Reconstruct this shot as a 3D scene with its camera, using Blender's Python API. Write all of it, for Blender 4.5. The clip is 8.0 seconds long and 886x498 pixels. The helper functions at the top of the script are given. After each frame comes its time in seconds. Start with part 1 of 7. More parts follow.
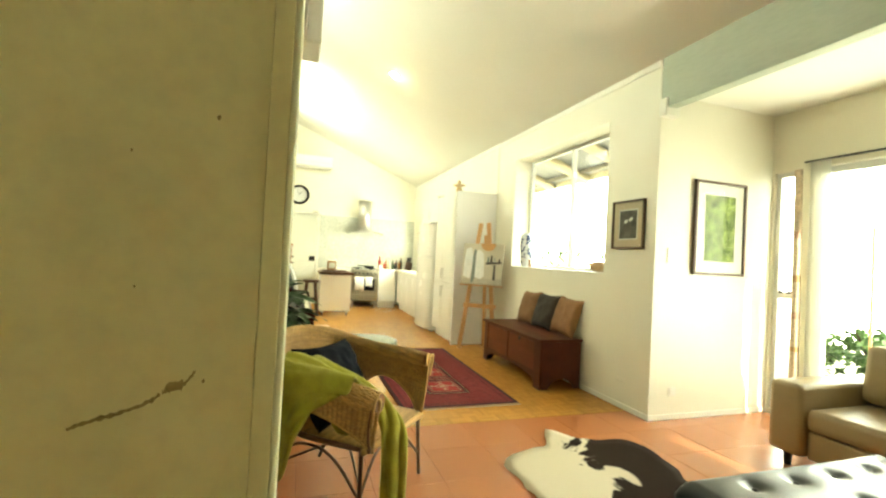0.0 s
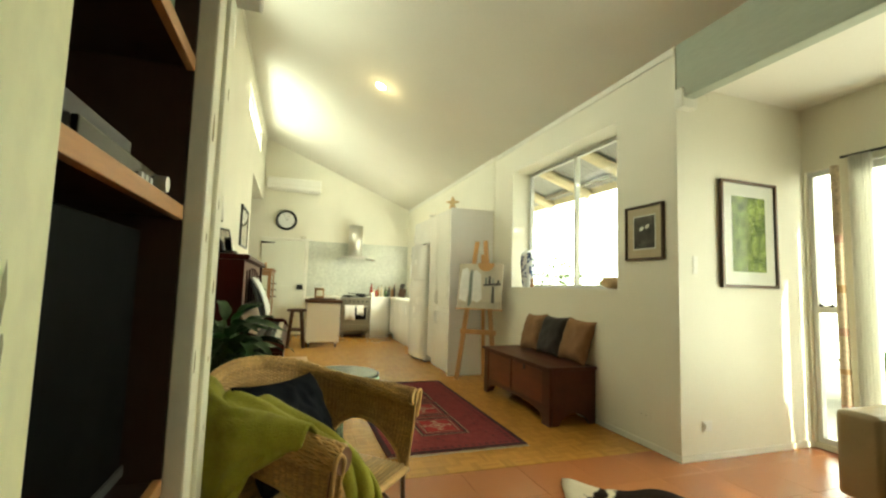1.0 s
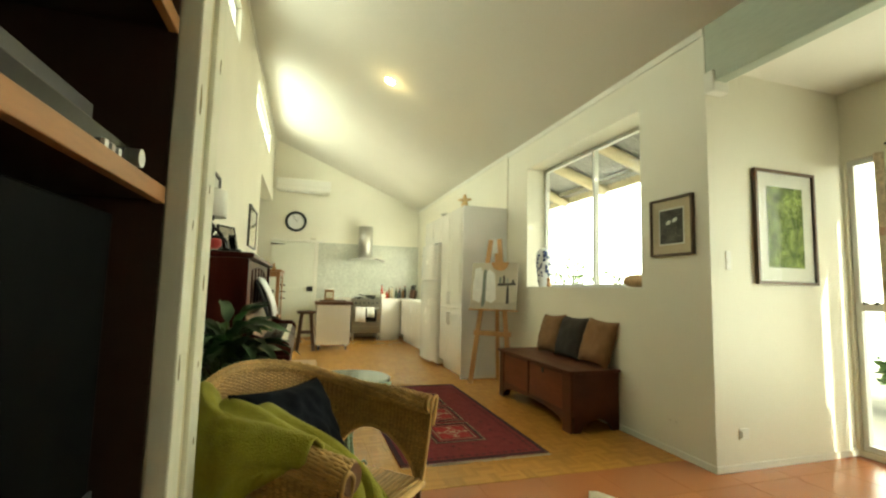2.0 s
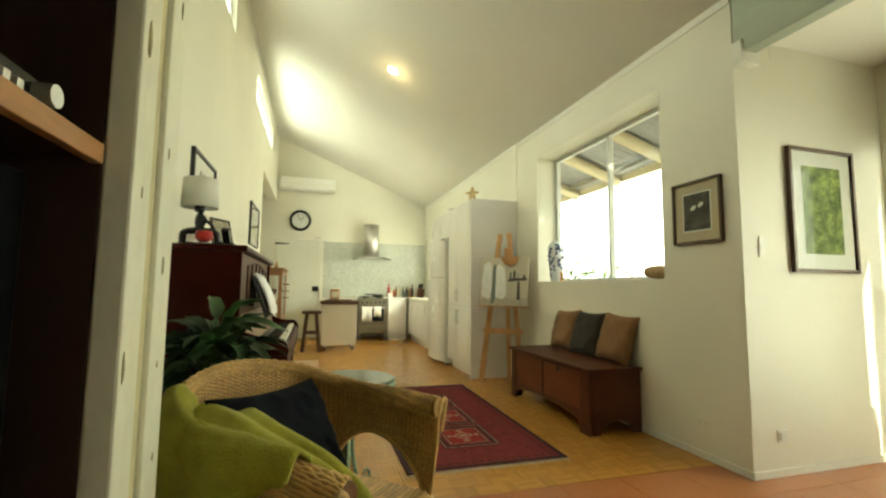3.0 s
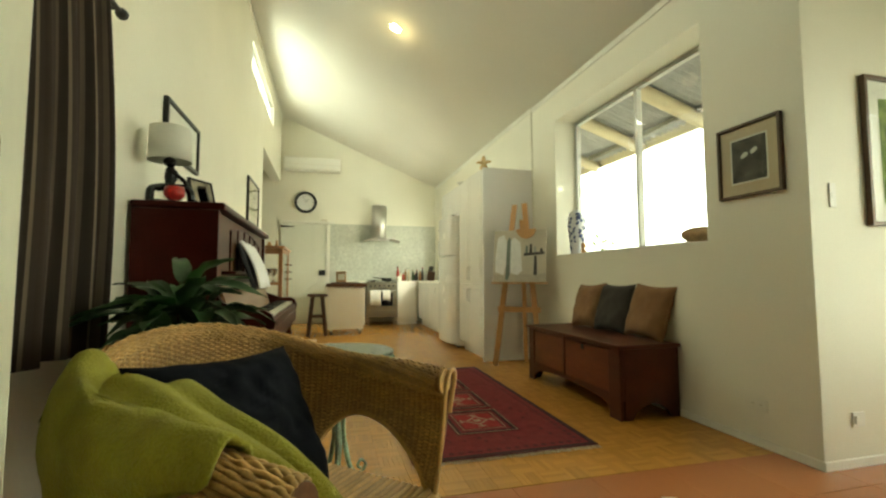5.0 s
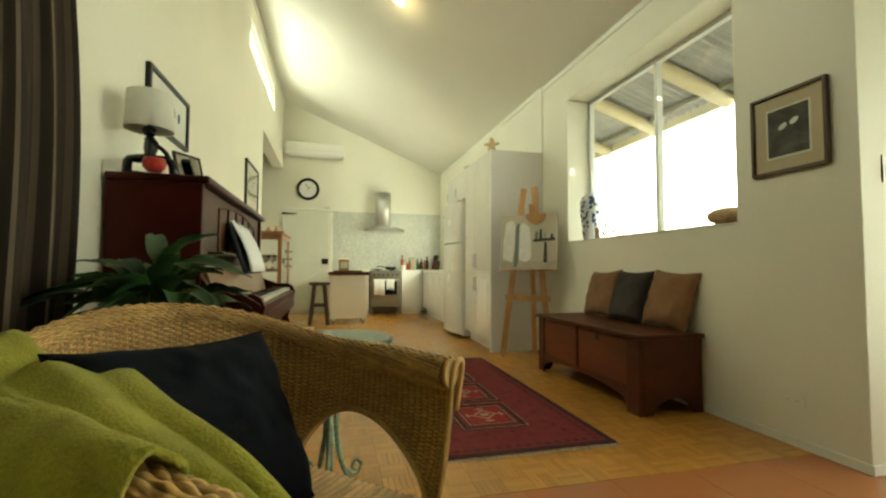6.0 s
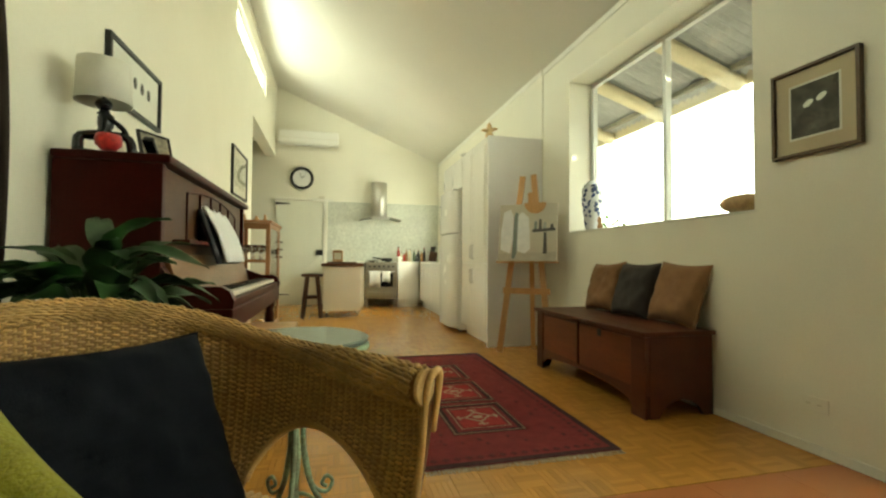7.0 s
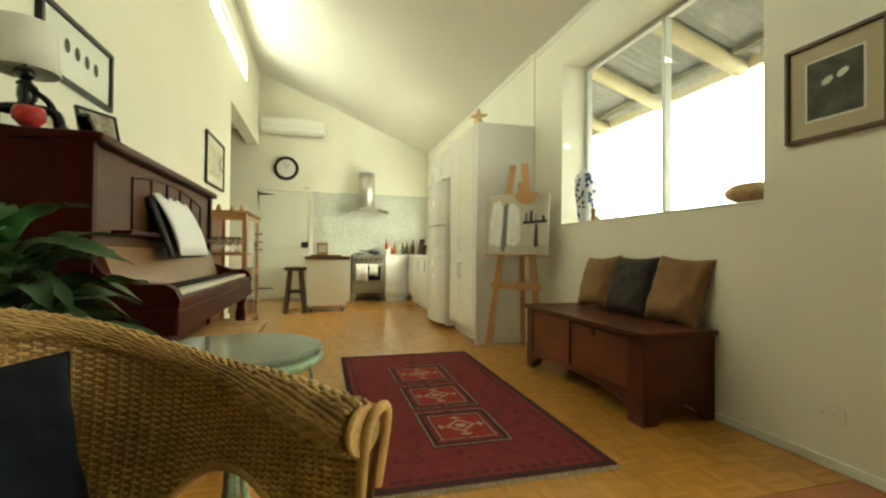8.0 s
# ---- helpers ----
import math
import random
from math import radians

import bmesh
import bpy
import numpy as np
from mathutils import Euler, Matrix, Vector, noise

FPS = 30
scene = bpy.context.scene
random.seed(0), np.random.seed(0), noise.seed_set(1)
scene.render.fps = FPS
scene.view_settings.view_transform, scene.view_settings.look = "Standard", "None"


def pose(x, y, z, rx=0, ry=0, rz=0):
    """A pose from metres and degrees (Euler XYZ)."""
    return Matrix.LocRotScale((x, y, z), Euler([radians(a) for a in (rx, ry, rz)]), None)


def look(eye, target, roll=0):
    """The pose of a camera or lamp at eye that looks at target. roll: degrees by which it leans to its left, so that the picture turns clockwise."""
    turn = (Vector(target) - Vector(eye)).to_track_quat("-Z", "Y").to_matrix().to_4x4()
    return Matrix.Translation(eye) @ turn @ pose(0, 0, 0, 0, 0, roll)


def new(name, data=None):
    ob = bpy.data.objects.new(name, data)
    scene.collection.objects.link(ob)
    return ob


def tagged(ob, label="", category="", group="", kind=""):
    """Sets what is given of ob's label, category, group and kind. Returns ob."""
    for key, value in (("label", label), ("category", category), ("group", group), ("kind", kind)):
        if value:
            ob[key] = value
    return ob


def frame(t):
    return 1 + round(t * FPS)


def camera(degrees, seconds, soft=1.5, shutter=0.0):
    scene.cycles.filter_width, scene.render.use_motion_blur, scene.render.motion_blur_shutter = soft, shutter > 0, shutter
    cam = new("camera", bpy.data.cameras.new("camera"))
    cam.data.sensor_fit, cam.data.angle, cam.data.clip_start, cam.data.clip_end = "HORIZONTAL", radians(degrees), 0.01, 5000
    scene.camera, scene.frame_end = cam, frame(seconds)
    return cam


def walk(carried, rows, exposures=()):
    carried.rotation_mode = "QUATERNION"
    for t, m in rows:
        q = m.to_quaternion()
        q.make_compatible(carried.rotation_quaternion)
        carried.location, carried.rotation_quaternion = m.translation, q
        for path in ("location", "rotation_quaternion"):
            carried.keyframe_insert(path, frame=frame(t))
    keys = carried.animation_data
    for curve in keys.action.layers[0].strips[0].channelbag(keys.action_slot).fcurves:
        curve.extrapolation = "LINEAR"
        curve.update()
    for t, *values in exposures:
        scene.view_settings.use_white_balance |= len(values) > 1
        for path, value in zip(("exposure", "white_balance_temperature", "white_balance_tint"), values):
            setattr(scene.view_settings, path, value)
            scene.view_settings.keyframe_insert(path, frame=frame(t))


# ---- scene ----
cam = camera(90.6, 8.0, soft=2.3)
PATH = [
    (0, (0.698, 0.337, 1.278), (1.325, 2.235, 1.314), 3.0),
    (0.5, (0.807, 0.549, 1.232), (1.512, 2.417, 1.346), 2.9),
    (1, (0.905, 0.806, 1.18), (1.539, 2.695, 1.351), 1.7),
    (1.5, (0.92, 0.908, 1.167), (1.524, 2.806, 1.345), 1.5),
    (3, (1.003, 1.2, 1.11), (1.561, 3.112, 1.29), 0.6),
    (3.5, (1.044, 1.308, 1.08), (1.589, 3.225, 1.25), 0.3),
    (4, (1.081, 1.398, 1.041), (1.613, 3.319, 1.201), 0.0),
    (4.5, (1.113, 1.488, 0.998), (1.633, 3.413, 1.146), -0.1),
    (6, (1.19, 1.803, 0.913), (1.676, 3.741, 1.006), 0.2),
    (6.5, (1.238, 1.906, 0.903), (1.718, 3.846, 0.977), 0.4),
    (7, (1.294, 1.999, 0.906), (1.781, 3.938, 0.963), 0.4),
    (7.5, (1.358, 2.107, 0.904), (1.861, 4.043, 0.943), 0.4),
    (8, (1.415, 2.209, 0.913), (1.935, 4.14, 0.937), 0.5),
]

EXPOSE = [(0.0, 1.42, 7400, -12), (0.5, 0.86, 7400, -12), (1.0, 0.55, 7400, -12), (3.0, 0.38, 7400, -12), (4.5, 0.22, 7400, -12), (6.0, 0.22, 7400, -12), (8.0, 0.42, 7400, -12)]
walk(cam, [(t, look(eye, target, roll)) for t, eye, target, roll in PATH], EXPOSE)

# ---- light ----
world = bpy.data.worlds.new("sky")
scene.world = world
world.use_nodes = True
wn = world.node_tree
sky = wn.nodes.new("ShaderNodeTexSky")
sky.sky_type, sky.sun_disc = "NISHITA", False
SUN_EL, SUN_AZ = radians(21.5), radians(171.3)
sky.sun_elevation, sky.sun_rotation = SUN_EL, SUN_AZ
wn.links.new(sky.outputs[0], wn.nodes["Background"].inputs[0])
wn.nodes["Background"].inputs[1].default_value = 0.15


def lamp(name, kind, power, m, color=(1, 1, 1), **more):
    d = bpy.data.lights.new(name, kind)
    d.energy, d.color = power, color
    for key, value in more.items():
        if key == "size":
            d.shape, d.size, d.size_y = "RECTANGLE", value[0], value[1]
        if key == "angle":
            d.angle = value
        if key == "radius":
            d.shadow_soft_size = value
        if key == "spread":
            d.spread = value
    ob = new(name, d)
    ob.matrix_world = m
    return ob


sun_way = Vector((math.sin(SUN_AZ) * math.cos(SUN_EL), math.cos(SUN_AZ) * math.cos(SUN_EL), math.sin(SUN_EL)))
lamp("sun", "SUN", 5.0, look(sun_way * 20, (0, 0, 0)), (1, 0.95, 0.85), angle=radians(0.5))
lamp("clerestory_daylight", "AREA", 26, look((-0.045, 8.81, 3.90), (0.95, 8.81, 3.68)), (0.97, 1, 0.97), size=(2.3, 0.34))
lamp("clerestory_daylight", "AREA", 15, look((-0.045, 4.62, 3.89), (0.95, 4.62, 3.67)), (0.97, 1, 0.97), size=(2.5, 0.34))
lamp("kitchen_daylight", "AREA", 34, look((3.70, 9.6, 1.7), (0.5, 9.6, 1.4)), (1, 0.98, 0.93), size=(1.4, 0.9))
lamp("door_daylight", "AREA", 9, look((5.35, 1.7, 0.08), (4.2, 1.7, 2.2)), (1, 0.98, 0.93), size=(2.2, 0.5), spread=radians(95))
lamp("downlight_bulb", "POINT", 1.8, pose(1.827, 6.28, 3.62), (1, 0.75, 0.42), radius=0.09)

# ---- materials ----
MATS = {}


def mat(name, color, rough=0.6, metal=0.0, var=0.12, scale=6.0, fine=60.0, bump=0.1, stretch=(1, 1, 1), spec=0.5, tint=None, rand=0.0, sheen=0.0, depth=0.002, rvar=1.0):
    """A surface with broad and fine variation, both in metres of the object."""
    if name in MATS:
        return MATS[name]
    m = bpy.data.materials.new(name)
    MATS[name] = m
    m.use_nodes = True
    t = m.node_tree
    n, link = t.nodes, t.links.new
    b = n["Principled BSDF"]
    co = n.new("ShaderNodeTexCoord")
    mp = n.new("ShaderNodeMapping")
    mp.inputs["Scale"].default_value = stretch
    if rand:
        ob_, sc_ = n.new("ShaderNodeObjectInfo"), n.new("ShaderNodeVectorMath")
        sc_.operation = "MULTIPLY_ADD"
        sc_.inputs[1].default_value = (37.0, 53.0, 0.0)
        link(ob_.outputs["Random"], sc_.inputs[0])
        link(co.outputs["Object"], sc_.inputs[2])
        link(sc_.outputs[0], mp.inputs[0])
    else:
        link(co.outputs["Object"], mp.inputs[0])
    big, small = n.new("ShaderNodeTexNoise"), n.new("ShaderNodeTexNoise")
    big.inputs["Scale"].default_value, big.inputs["Detail"].default_value = scale, 4
    small.inputs["Scale"].default_value, small.inputs["Detail"].default_value = fine, 5
    link(mp.outputs[0], big.inputs["Vector"])
    link(mp.outputs[0], small.inputs["Vector"])
    dark = tint or tuple(c * 0.55 for c in color)
    lite = tuple(min(1, c * (1 + var * 0.6)) for c in color)
    mix1, mix2 = n.new("ShaderNodeMix"), n.new("ShaderNodeMix")
    for mx in (mix1, mix2):
        mx.data_type = "RGBA"
    ramp = n.new("ShaderNodeMapRange")
    ramp.inputs[1].default_value, ramp.inputs[2].default_value = 0.35, 0.7
    ramp.inputs[3].default_value, ramp.inputs[4].default_value = 0.0, min(1, var * 2)
    link(big.outputs[0], ramp.inputs[0])
    link(ramp.outputs[0], mix1.inputs[0])
    mix1.inputs[6].default_value, mix1.inputs[7].default_value = (*lite, 1), (*dark, 1)
    ramp2 = n.new("ShaderNodeMapRange")
    ramp2.inputs[1].default_value, ramp2.inputs[2].default_value = 0.4, 0.75
    ramp2.inputs[3].default_value, ramp2.inputs[4].default_value = 0.0, min(1, var * 1.4)
    link(small.outputs[0], ramp2.inputs[0])
    link(ramp2.outputs[0], mix2.inputs[0])
    link(mix1.outputs[2], mix2.inputs[6])
    mix2.inputs[7].default_value = (*dark, 1)
    last = mix2.outputs[2]
    if rand:
        oi, ge, hs = n.new("ShaderNodeObjectInfo"), n.new("ShaderNodeNewGeometry"), n.new("ShaderNodeHueSaturation")
        add = n.new("ShaderNodeMath")
        add.operation = "ADD"
        link(oi.outputs["Random"], add.inputs[0])
        link(ge.outputs["Random Per Island"], add.inputs[1])
        fr = n.new("ShaderNodeMath")
        fr.operation = "FRACT"
        link(add.outputs[0], fr.inputs[0])
        mr = n.new("ShaderNodeMapRange")
        mr.inputs[3].default_value, mr.inputs[4].default_value = 1 - rand, 1 + rand
        link(fr.outputs[0], mr.inputs[0])
        link(mr.outputs[0], hs.inputs["Value"])
        link(last, hs.inputs["Color"])
        last = hs.outputs[0]
    link(last, b.inputs["Base Color"])
    rr = n.new("ShaderNodeMapRange")
    rr.inputs[3].default_value, rr.inputs[4].default_value = max(0.02, rough - 0.08 * rvar), min(1, rough + 0.1 * rvar)
    link(big.outputs[0], rr.inputs[0])
    link(rr.outputs[0], b.inputs["Roughness"])
    b.inputs["Metallic"].default_value = metal
    b.inputs["Specular IOR Level"].default_value = spec
    b.inputs["Sheen Weight"].default_value = sheen
    if bump:
        bp = n.new("ShaderNodeBump")
        bp.inputs["Strength"].default_value, bp.inputs["Distance"].default_value = bump, depth
        link(small.outputs[0], bp.inputs["Height"])
        link(bp.outputs[0], b.inputs["Normal"])
    return m


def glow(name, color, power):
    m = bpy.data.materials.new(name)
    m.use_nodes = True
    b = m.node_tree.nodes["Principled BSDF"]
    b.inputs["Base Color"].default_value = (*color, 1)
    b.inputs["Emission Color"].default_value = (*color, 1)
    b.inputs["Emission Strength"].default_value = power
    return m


def clear(name, color=(1, 1, 1), rough=0.0, ior=1.45):
    m = bpy.data.materials.new(name)
    m.use_nodes = True
    b = m.node_tree.nodes["Principled BSDF"]
    b.inputs["Base Color"].default_value = (*color, 1)
    b.inputs["Transmission Weight"].default_value = 1
    b.inputs["Roughness"].default_value = rough
    b.inputs["IOR"].default_value = ior
    return m


WALL = mat("wall_paint", (0.80, 0.77, 0.64), 0.55, var=0.05, scale=1.3, fine=90, bump=0.12)
NIB = mat("nib_paint", (0.74, 0.71, 0.38), 0.42, var=0.12, scale=2.5, fine=30, bump=0.15)
CEIL = mat("ceiling_paint", (0.78, 0.75, 0.66), 0.7, var=0.04, scale=1.0, fine=60, bump=0.08)
# beige taken darker so that the hall looks dim; its shade is in the colour
HALL = mat("hall_dimmed_paint", (0.55, 0.50, 0.36), 0.7, var=0.08, scale=1.5)
BEAM = mat("beam_paint", (0.42, 0.46, 0.36), 0.55, var=0.12, scale=2, stretch=(1, 0.2, 1))
TRIM = mat("trim_gloss", (0.80, 0.78, 0.68), 0.3, var=0.08, scale=3, fine=50)
JAMB = mat("chipped_jamb", (0.76, 0.74, 0.58), 0.4, var=0.10, scale=7, fine=40, bump=0.3, stretch=(1, 1, 0.4))
SIDEJ = mat("pier_edge_paint", (0.76, 0.76, 0.50), 0.45, var=0.14, scale=5, fine=40, bump=0.25, stretch=(1, 1, 0.5))
OCHRE = mat("ochre_jamb", (0.62, 0.55, 0.30), 0.5, var=0.2, scale=6, fine=40, bump=0.3, stretch=(1, 1, 0.4))
SCAR = mat("bare_scar", (0.30, 0.25, 0.10), 0.8, var=0.4, scale=30, fine=120, bump=0.6)
PARQ = mat("parquet_oak", (0.51, 0.245, 0.056), 0.20, rvar=0.1, var=0.03, scale=2, fine=90, stretch=(1, 1, 1), rand=0.13, bump=0.0)
GROUT = mat("dark_joint", (0.20, 0.11, 0.035), 0.7, var=0.2)
TERRA = mat("terracotta", (0.45, 0.165, 0.062), 0.25, rvar=0.1, var=0.03, scale=2, fine=45, rand=0.05, bump=0.0)
TGROUT = mat("tile_joint", (0.30, 0.11, 0.045), 0.8, var=0.2)
MAHOG = mat("mahogany", (0.040, 0.0055, 0.0035), 0.36, spec=0.10, var=0.3, scale=5, fine=70, stretch=(1, 0.25, 1), bump=0.05)
MAHOG2 = mat("mahogany_panel", (0.078, 0.034, 0.015), 0.4, spec=0.10, var=0.3, scale=5, fine=70, stretch=(1, 0.25, 1), bump=0.05)
CHEST = mat("chest_wood", (0.10, 0.026, 0.011), 0.38, spec=0.3, var=0.32, scale=6, fine=80, stretch=(1, 0.2, 1), bump=0.1)
CHEST2 = mat("chest_panel", (0.17, 0.045, 0.016), 0.38, spec=0.3, var=0.3, scale=6, fine=80, stretch=(1, 0.2, 1), bump=0.1)
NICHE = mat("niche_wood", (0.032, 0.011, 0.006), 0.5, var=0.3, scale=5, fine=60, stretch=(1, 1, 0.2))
SHELF = mat("shelf_edge", (0.42, 0.20, 0.07), 0.4, var=0.25, scale=6, fine=80, stretch=(1, 0.15, 1))
PINE = mat("pine", (0.55, 0.30, 0.12), 0.45, var=0.22, scale=6, fine=70, stretch=(1, 1, 0.15))
HUTCH = mat("hutch_wood", (0.34, 0.155, 0.06), 0.4, var=0.25, scale=6, fine=70, stretch=(1, 1, 0.2))
DARKWOOD = mat("dark_wood", (0.075, 0.030, 0.014), 0.4, var=0.3, scale=6, fine=70, stretch=(1, 1, 0.2))
WICKER = mat("wicker", (0.58, 0.36, 0.13), 0.5, var=0.34, scale=14, fine=160, rand=0.18, bump=0.3)
# darker than the cane: the shade in the weave's gaps, as colour
WICKIN = mat("wicker_gap_shade", (0.34, 0.19, 0.065), 0.7, var=0.3, scale=20)
RATTAN = mat("rattan_legs", (0.17, 0.075, 0.03), 0.4, var=0.3, scale=20, fine=120)
GREEN = mat("throw_fleece", (0.37, 0.345, 0.050), 0.95, var=0.28, scale=11, fine=170, bump=0.9, sheen=0.08, spec=0.2, depth=0.006)
NAVY = mat("navy_cotton", (0.0085, 0.0095, 0.014), 0.9, var=0.2, scale=8, fine=300, bump=0.3, spec=0.08)
BROWN = mat("brown_linen", (0.25, 0.13, 0.058), 0.9, var=0.2, scale=10, fine=260, bump=0.5)
CHAR = mat("charcoal_linen", (0.050, 0.040, 0.034), 0.9, var=0.2, scale=10, fine=260, bump=0.5)
LEAF = mat("leaf", (0.018, 0.058, 0.011), 0.48, var=0.25, scale=12, fine=60, rand=0.35, bump=0.2)
STEM = mat("stem", (0.07, 0.13, 0.03), 0.5, var=0.2)
POTM = mat("pot_glaze", (0.55, 0.55, 0.50), 0.35, var=0.1)
SOIL = mat("soil", (0.04, 0.025, 0.015), 0.95, var=0.3, scale=30)
STOVE = mat("stove_steel", (0.36, 0.34, 0.28), 0.38, metal=1.0, var=0.15, scale=8, fine=200, stretch=(0.05, 1, 1), bump=0.05)
STEEL = mat("brushed_steel", (0.62, 0.60, 0.55), 0.42, metal=1.0, var=0.1, scale=8, fine=200, stretch=(1, 1, 0.05), bump=0.05)
CHROME = mat("handle_metal", (0.7, 0.69, 0.66), 0.38, metal=1.0, var=0.05)
LACQ = mat("white_lacquer", (0.88, 0.86, 0.79), 0.17, var=0.03, scale=2, bump=0.0)
SIDEP = mat("side_panel", (0.90, 0.88, 0.86), 0.35, var=0.04, scale=2, bump=0.03)
ENAM = mat("fridge_enamel", (0.88, 0.87, 0.82), 0.24, var=0.03, scale=2, bump=0.05)
PLASTIC = mat("white_plastic", (0.80, 0.78, 0.70), 0.4, var=0.04)
DOORP = mat("door_paint", (0.72, 0.72, 0.60), 0.4, var=0.06, scale=3, fine=50, stretch=(1, 1, 0.4))
BLACK = mat("black_iron", (0.012, 0.012, 0.012), 0.45, var=0.2)
BLACKG = mat("black_gloss", (0.008, 0.008, 0.010), 0.12, var=0.1, bump=0.0)
GREY = mat("grey_plastic", (0.03, 0.03, 0.033), 0.35, var=0.15)
PAPER = mat("paper", (0.82, 0.82, 0.80), 0.8, var=0.03, scale=8)
MOUNT = mat("mount_card", (0.66, 0.62, 0.49), 0.85, var=0.05)
MOUNTW = mat("mount_white", (0.78, 0.78, 0.68), 0.85, var=0.05)
IVORY = mat("ivory_key", (0.80, 0.76, 0.62), 0.2, var=0.05, bump=0.0)
REDF = mat("rug_red", (0.19, 0.014, 0.018), 0.95, var=0.25, scale=14, fine=240, bump=0.8, depth=0.003)
REDD = mat("rug_dark", (0.045, 0.010, 0.012), 0.95, var=0.35, scale=30, fine=240, bump=0.8)
REDM = mat("rug_shade", (0.105, 0.010, 0.013), 0.95, var=0.35, scale=30, fine=240, bump=0.8)
REDB = mat("rug_bright", (0.33, 0.020, 0.022), 0.95, var=0.25, scale=25, fine=240, bump=0.8)
CREAM = mat("rug_cream", (0.50, 0.36, 0.26), 0.95, var=0.4, scale=60, fine=240, bump=0.8)
FRINGE = mat("rug_fringe", (0.50, 0.42, 0.30), 0.95, var=0.3, scale=40)
TANL = mat("tan_leather", (0.31, 0.225, 0.11), 0.38, var=0.15, scale=5, fine=140, bump=0.25)
BLKL = mat("black_leather", (0.016, 0.017, 0.020), 0.3, var=0.2, scale=6, fine=140, bump=0.3)
PATINA = mat("green_iron", (0.32, 0.46, 0.29), 0.6, metal=0.2, var=0.45, scale=18, fine=90, bump=0.4, tint=(0.10, 0.07, 0.04))
GLASS = clear("window_glass", (1, 1, 1), 0.0, 1.1)
TGLASS = clear("table_glass", (0.24, 0.28, 0.22), 0.12, 1.5)
TGLASS.node_tree.nodes["Principled BSDF"].inputs["Transmission Weight"].default_value = 0.45
WGLASS = clear("drink_glass", (1, 1, 1), 0.0, 1.16)
ALU = mat("window_frame_paint", (0.70, 0.70, 0.66), 0.35, var=0.05)
ROOFM = mat("corrugated_sheet", (0.40, 0.40, 0.41), 0.5, var=0.2, scale=3, fine=20)
BEAMW = mat("verandah_timber", (0.62, 0.54, 0.38), 0.6, var=0.15, scale=4, fine=50)
PAVE = mat("outdoor_paving", (0.52, 0.48, 0.40), 0.9, var=0.2, scale=2)
BUSH = mat("shrub_leaf", (0.12, 0.20, 0.06), 0.6, var=0.3, rand=0.4, scale=5)
TOFF = mat("terracotta_pot", (0.40, 0.22, 0.10), 0.7, var=0.25, scale=14)
BLUEW = mat("porcelain", (0.70, 0.72, 0.74), 0.2, var=0.02, bump=0.0)
COBALT = mat("cobalt_glaze", (0.05, 0.075, 0.19), 0.25, var=0.3, scale=30)
REDG = mat("red_glaze", (0.45, 0.020, 0.016), 0.3, var=0.6, scale=45)
SHADEM = mat("lamp_shade_linen", (0.72, 0.70, 0.60), 0.9, var=0.08, scale=12, fine=200, bump=0.3)
BOARD = mat("chopping_top", (0.12, 0.05, 0.025), 0.4, var=0.3, stretch=(0.2, 1, 1))
TOWEL = mat("towel", (0.74, 0.72, 0.66), 0.95, var=0.1, scale=20, fine=200, bump=0.7)

# ---- building blocks ----


def thing(name, at, label, category, group="", kind="", rz=0.0):
    ob = new(name)
    ob.empty_display_size = 0.1
    ob.matrix_world = pose(at[0], at[1], at[2], 0, 0, rz)
    bpy.context.view_layer.update()
    return tagged(ob, label, category, group, kind)


def link_mesh(name, bm, material, smooth=False):
    me = bpy.data.meshes.new(name)
    bmesh.ops.recalc_face_normals(bm, faces=bm.faces[:])
    bm.to_mesh(me)
    bm.free()
    for mt in (material if isinstance(material, (list, tuple)) else [material]):
        me.materials.append(mt)
    if smooth:
        me.polygons.foreach_set("use_smooth", [True] * len(me.polygons))
    return me


def part(name, bm, material, parent, label="", smooth=False, local=False):
    """One mesh object under a thing or a part; the mesh is given in world metres, or in its parent's own with local."""
    up = parent.matrix_world if not parent.parent else parent.parent.matrix_world @ parent.matrix_basis
    if not local:
        bm.transform(up.inverted())
    ob = new(name, link_mesh(name, bm, material, smooth))
    ob.parent = parent
    return tagged(ob, label)


def struct(name, bm, material, label, category, smooth=False):
    return tagged(new(name, link_mesh(name, bm, material, smooth)), label, category, kind="structure")


def bx(bm, x0, x1, y0, y1, z0, z1, bev=0.0, m=None, mi=0):
    g = bmesh.new()
    bmesh.ops.create_cube(g, size=1)
    g.transform(Matrix.Translation(((x0 + x1) / 2, (y0 + y1) / 2, (z0 + z1) / 2)) @ Matrix.Diagonal((abs(x1 - x0), abs(y1 - y0), abs(z1 - z0), 1)))
    if bev:
        bmesh.ops.bevel(g, geom=g.edges[:], offset=bev, segments=2, affect="EDGES", profile=0.6)
    if m is not None:
        g.transform(m)
    merge(bm, g, mi)
    return bm


def merge(bm, g, mi=0):
    me = bpy.data.meshes.new("tmp")
    for f in g.faces:
        f.material_index = mi
    g.to_mesh(me)
    g.free()
    bm.from_mesh(me)
    bpy.data.meshes.remove(me)


def box(*a, **k):
    return bx(bmesh.new(), *a, **k)


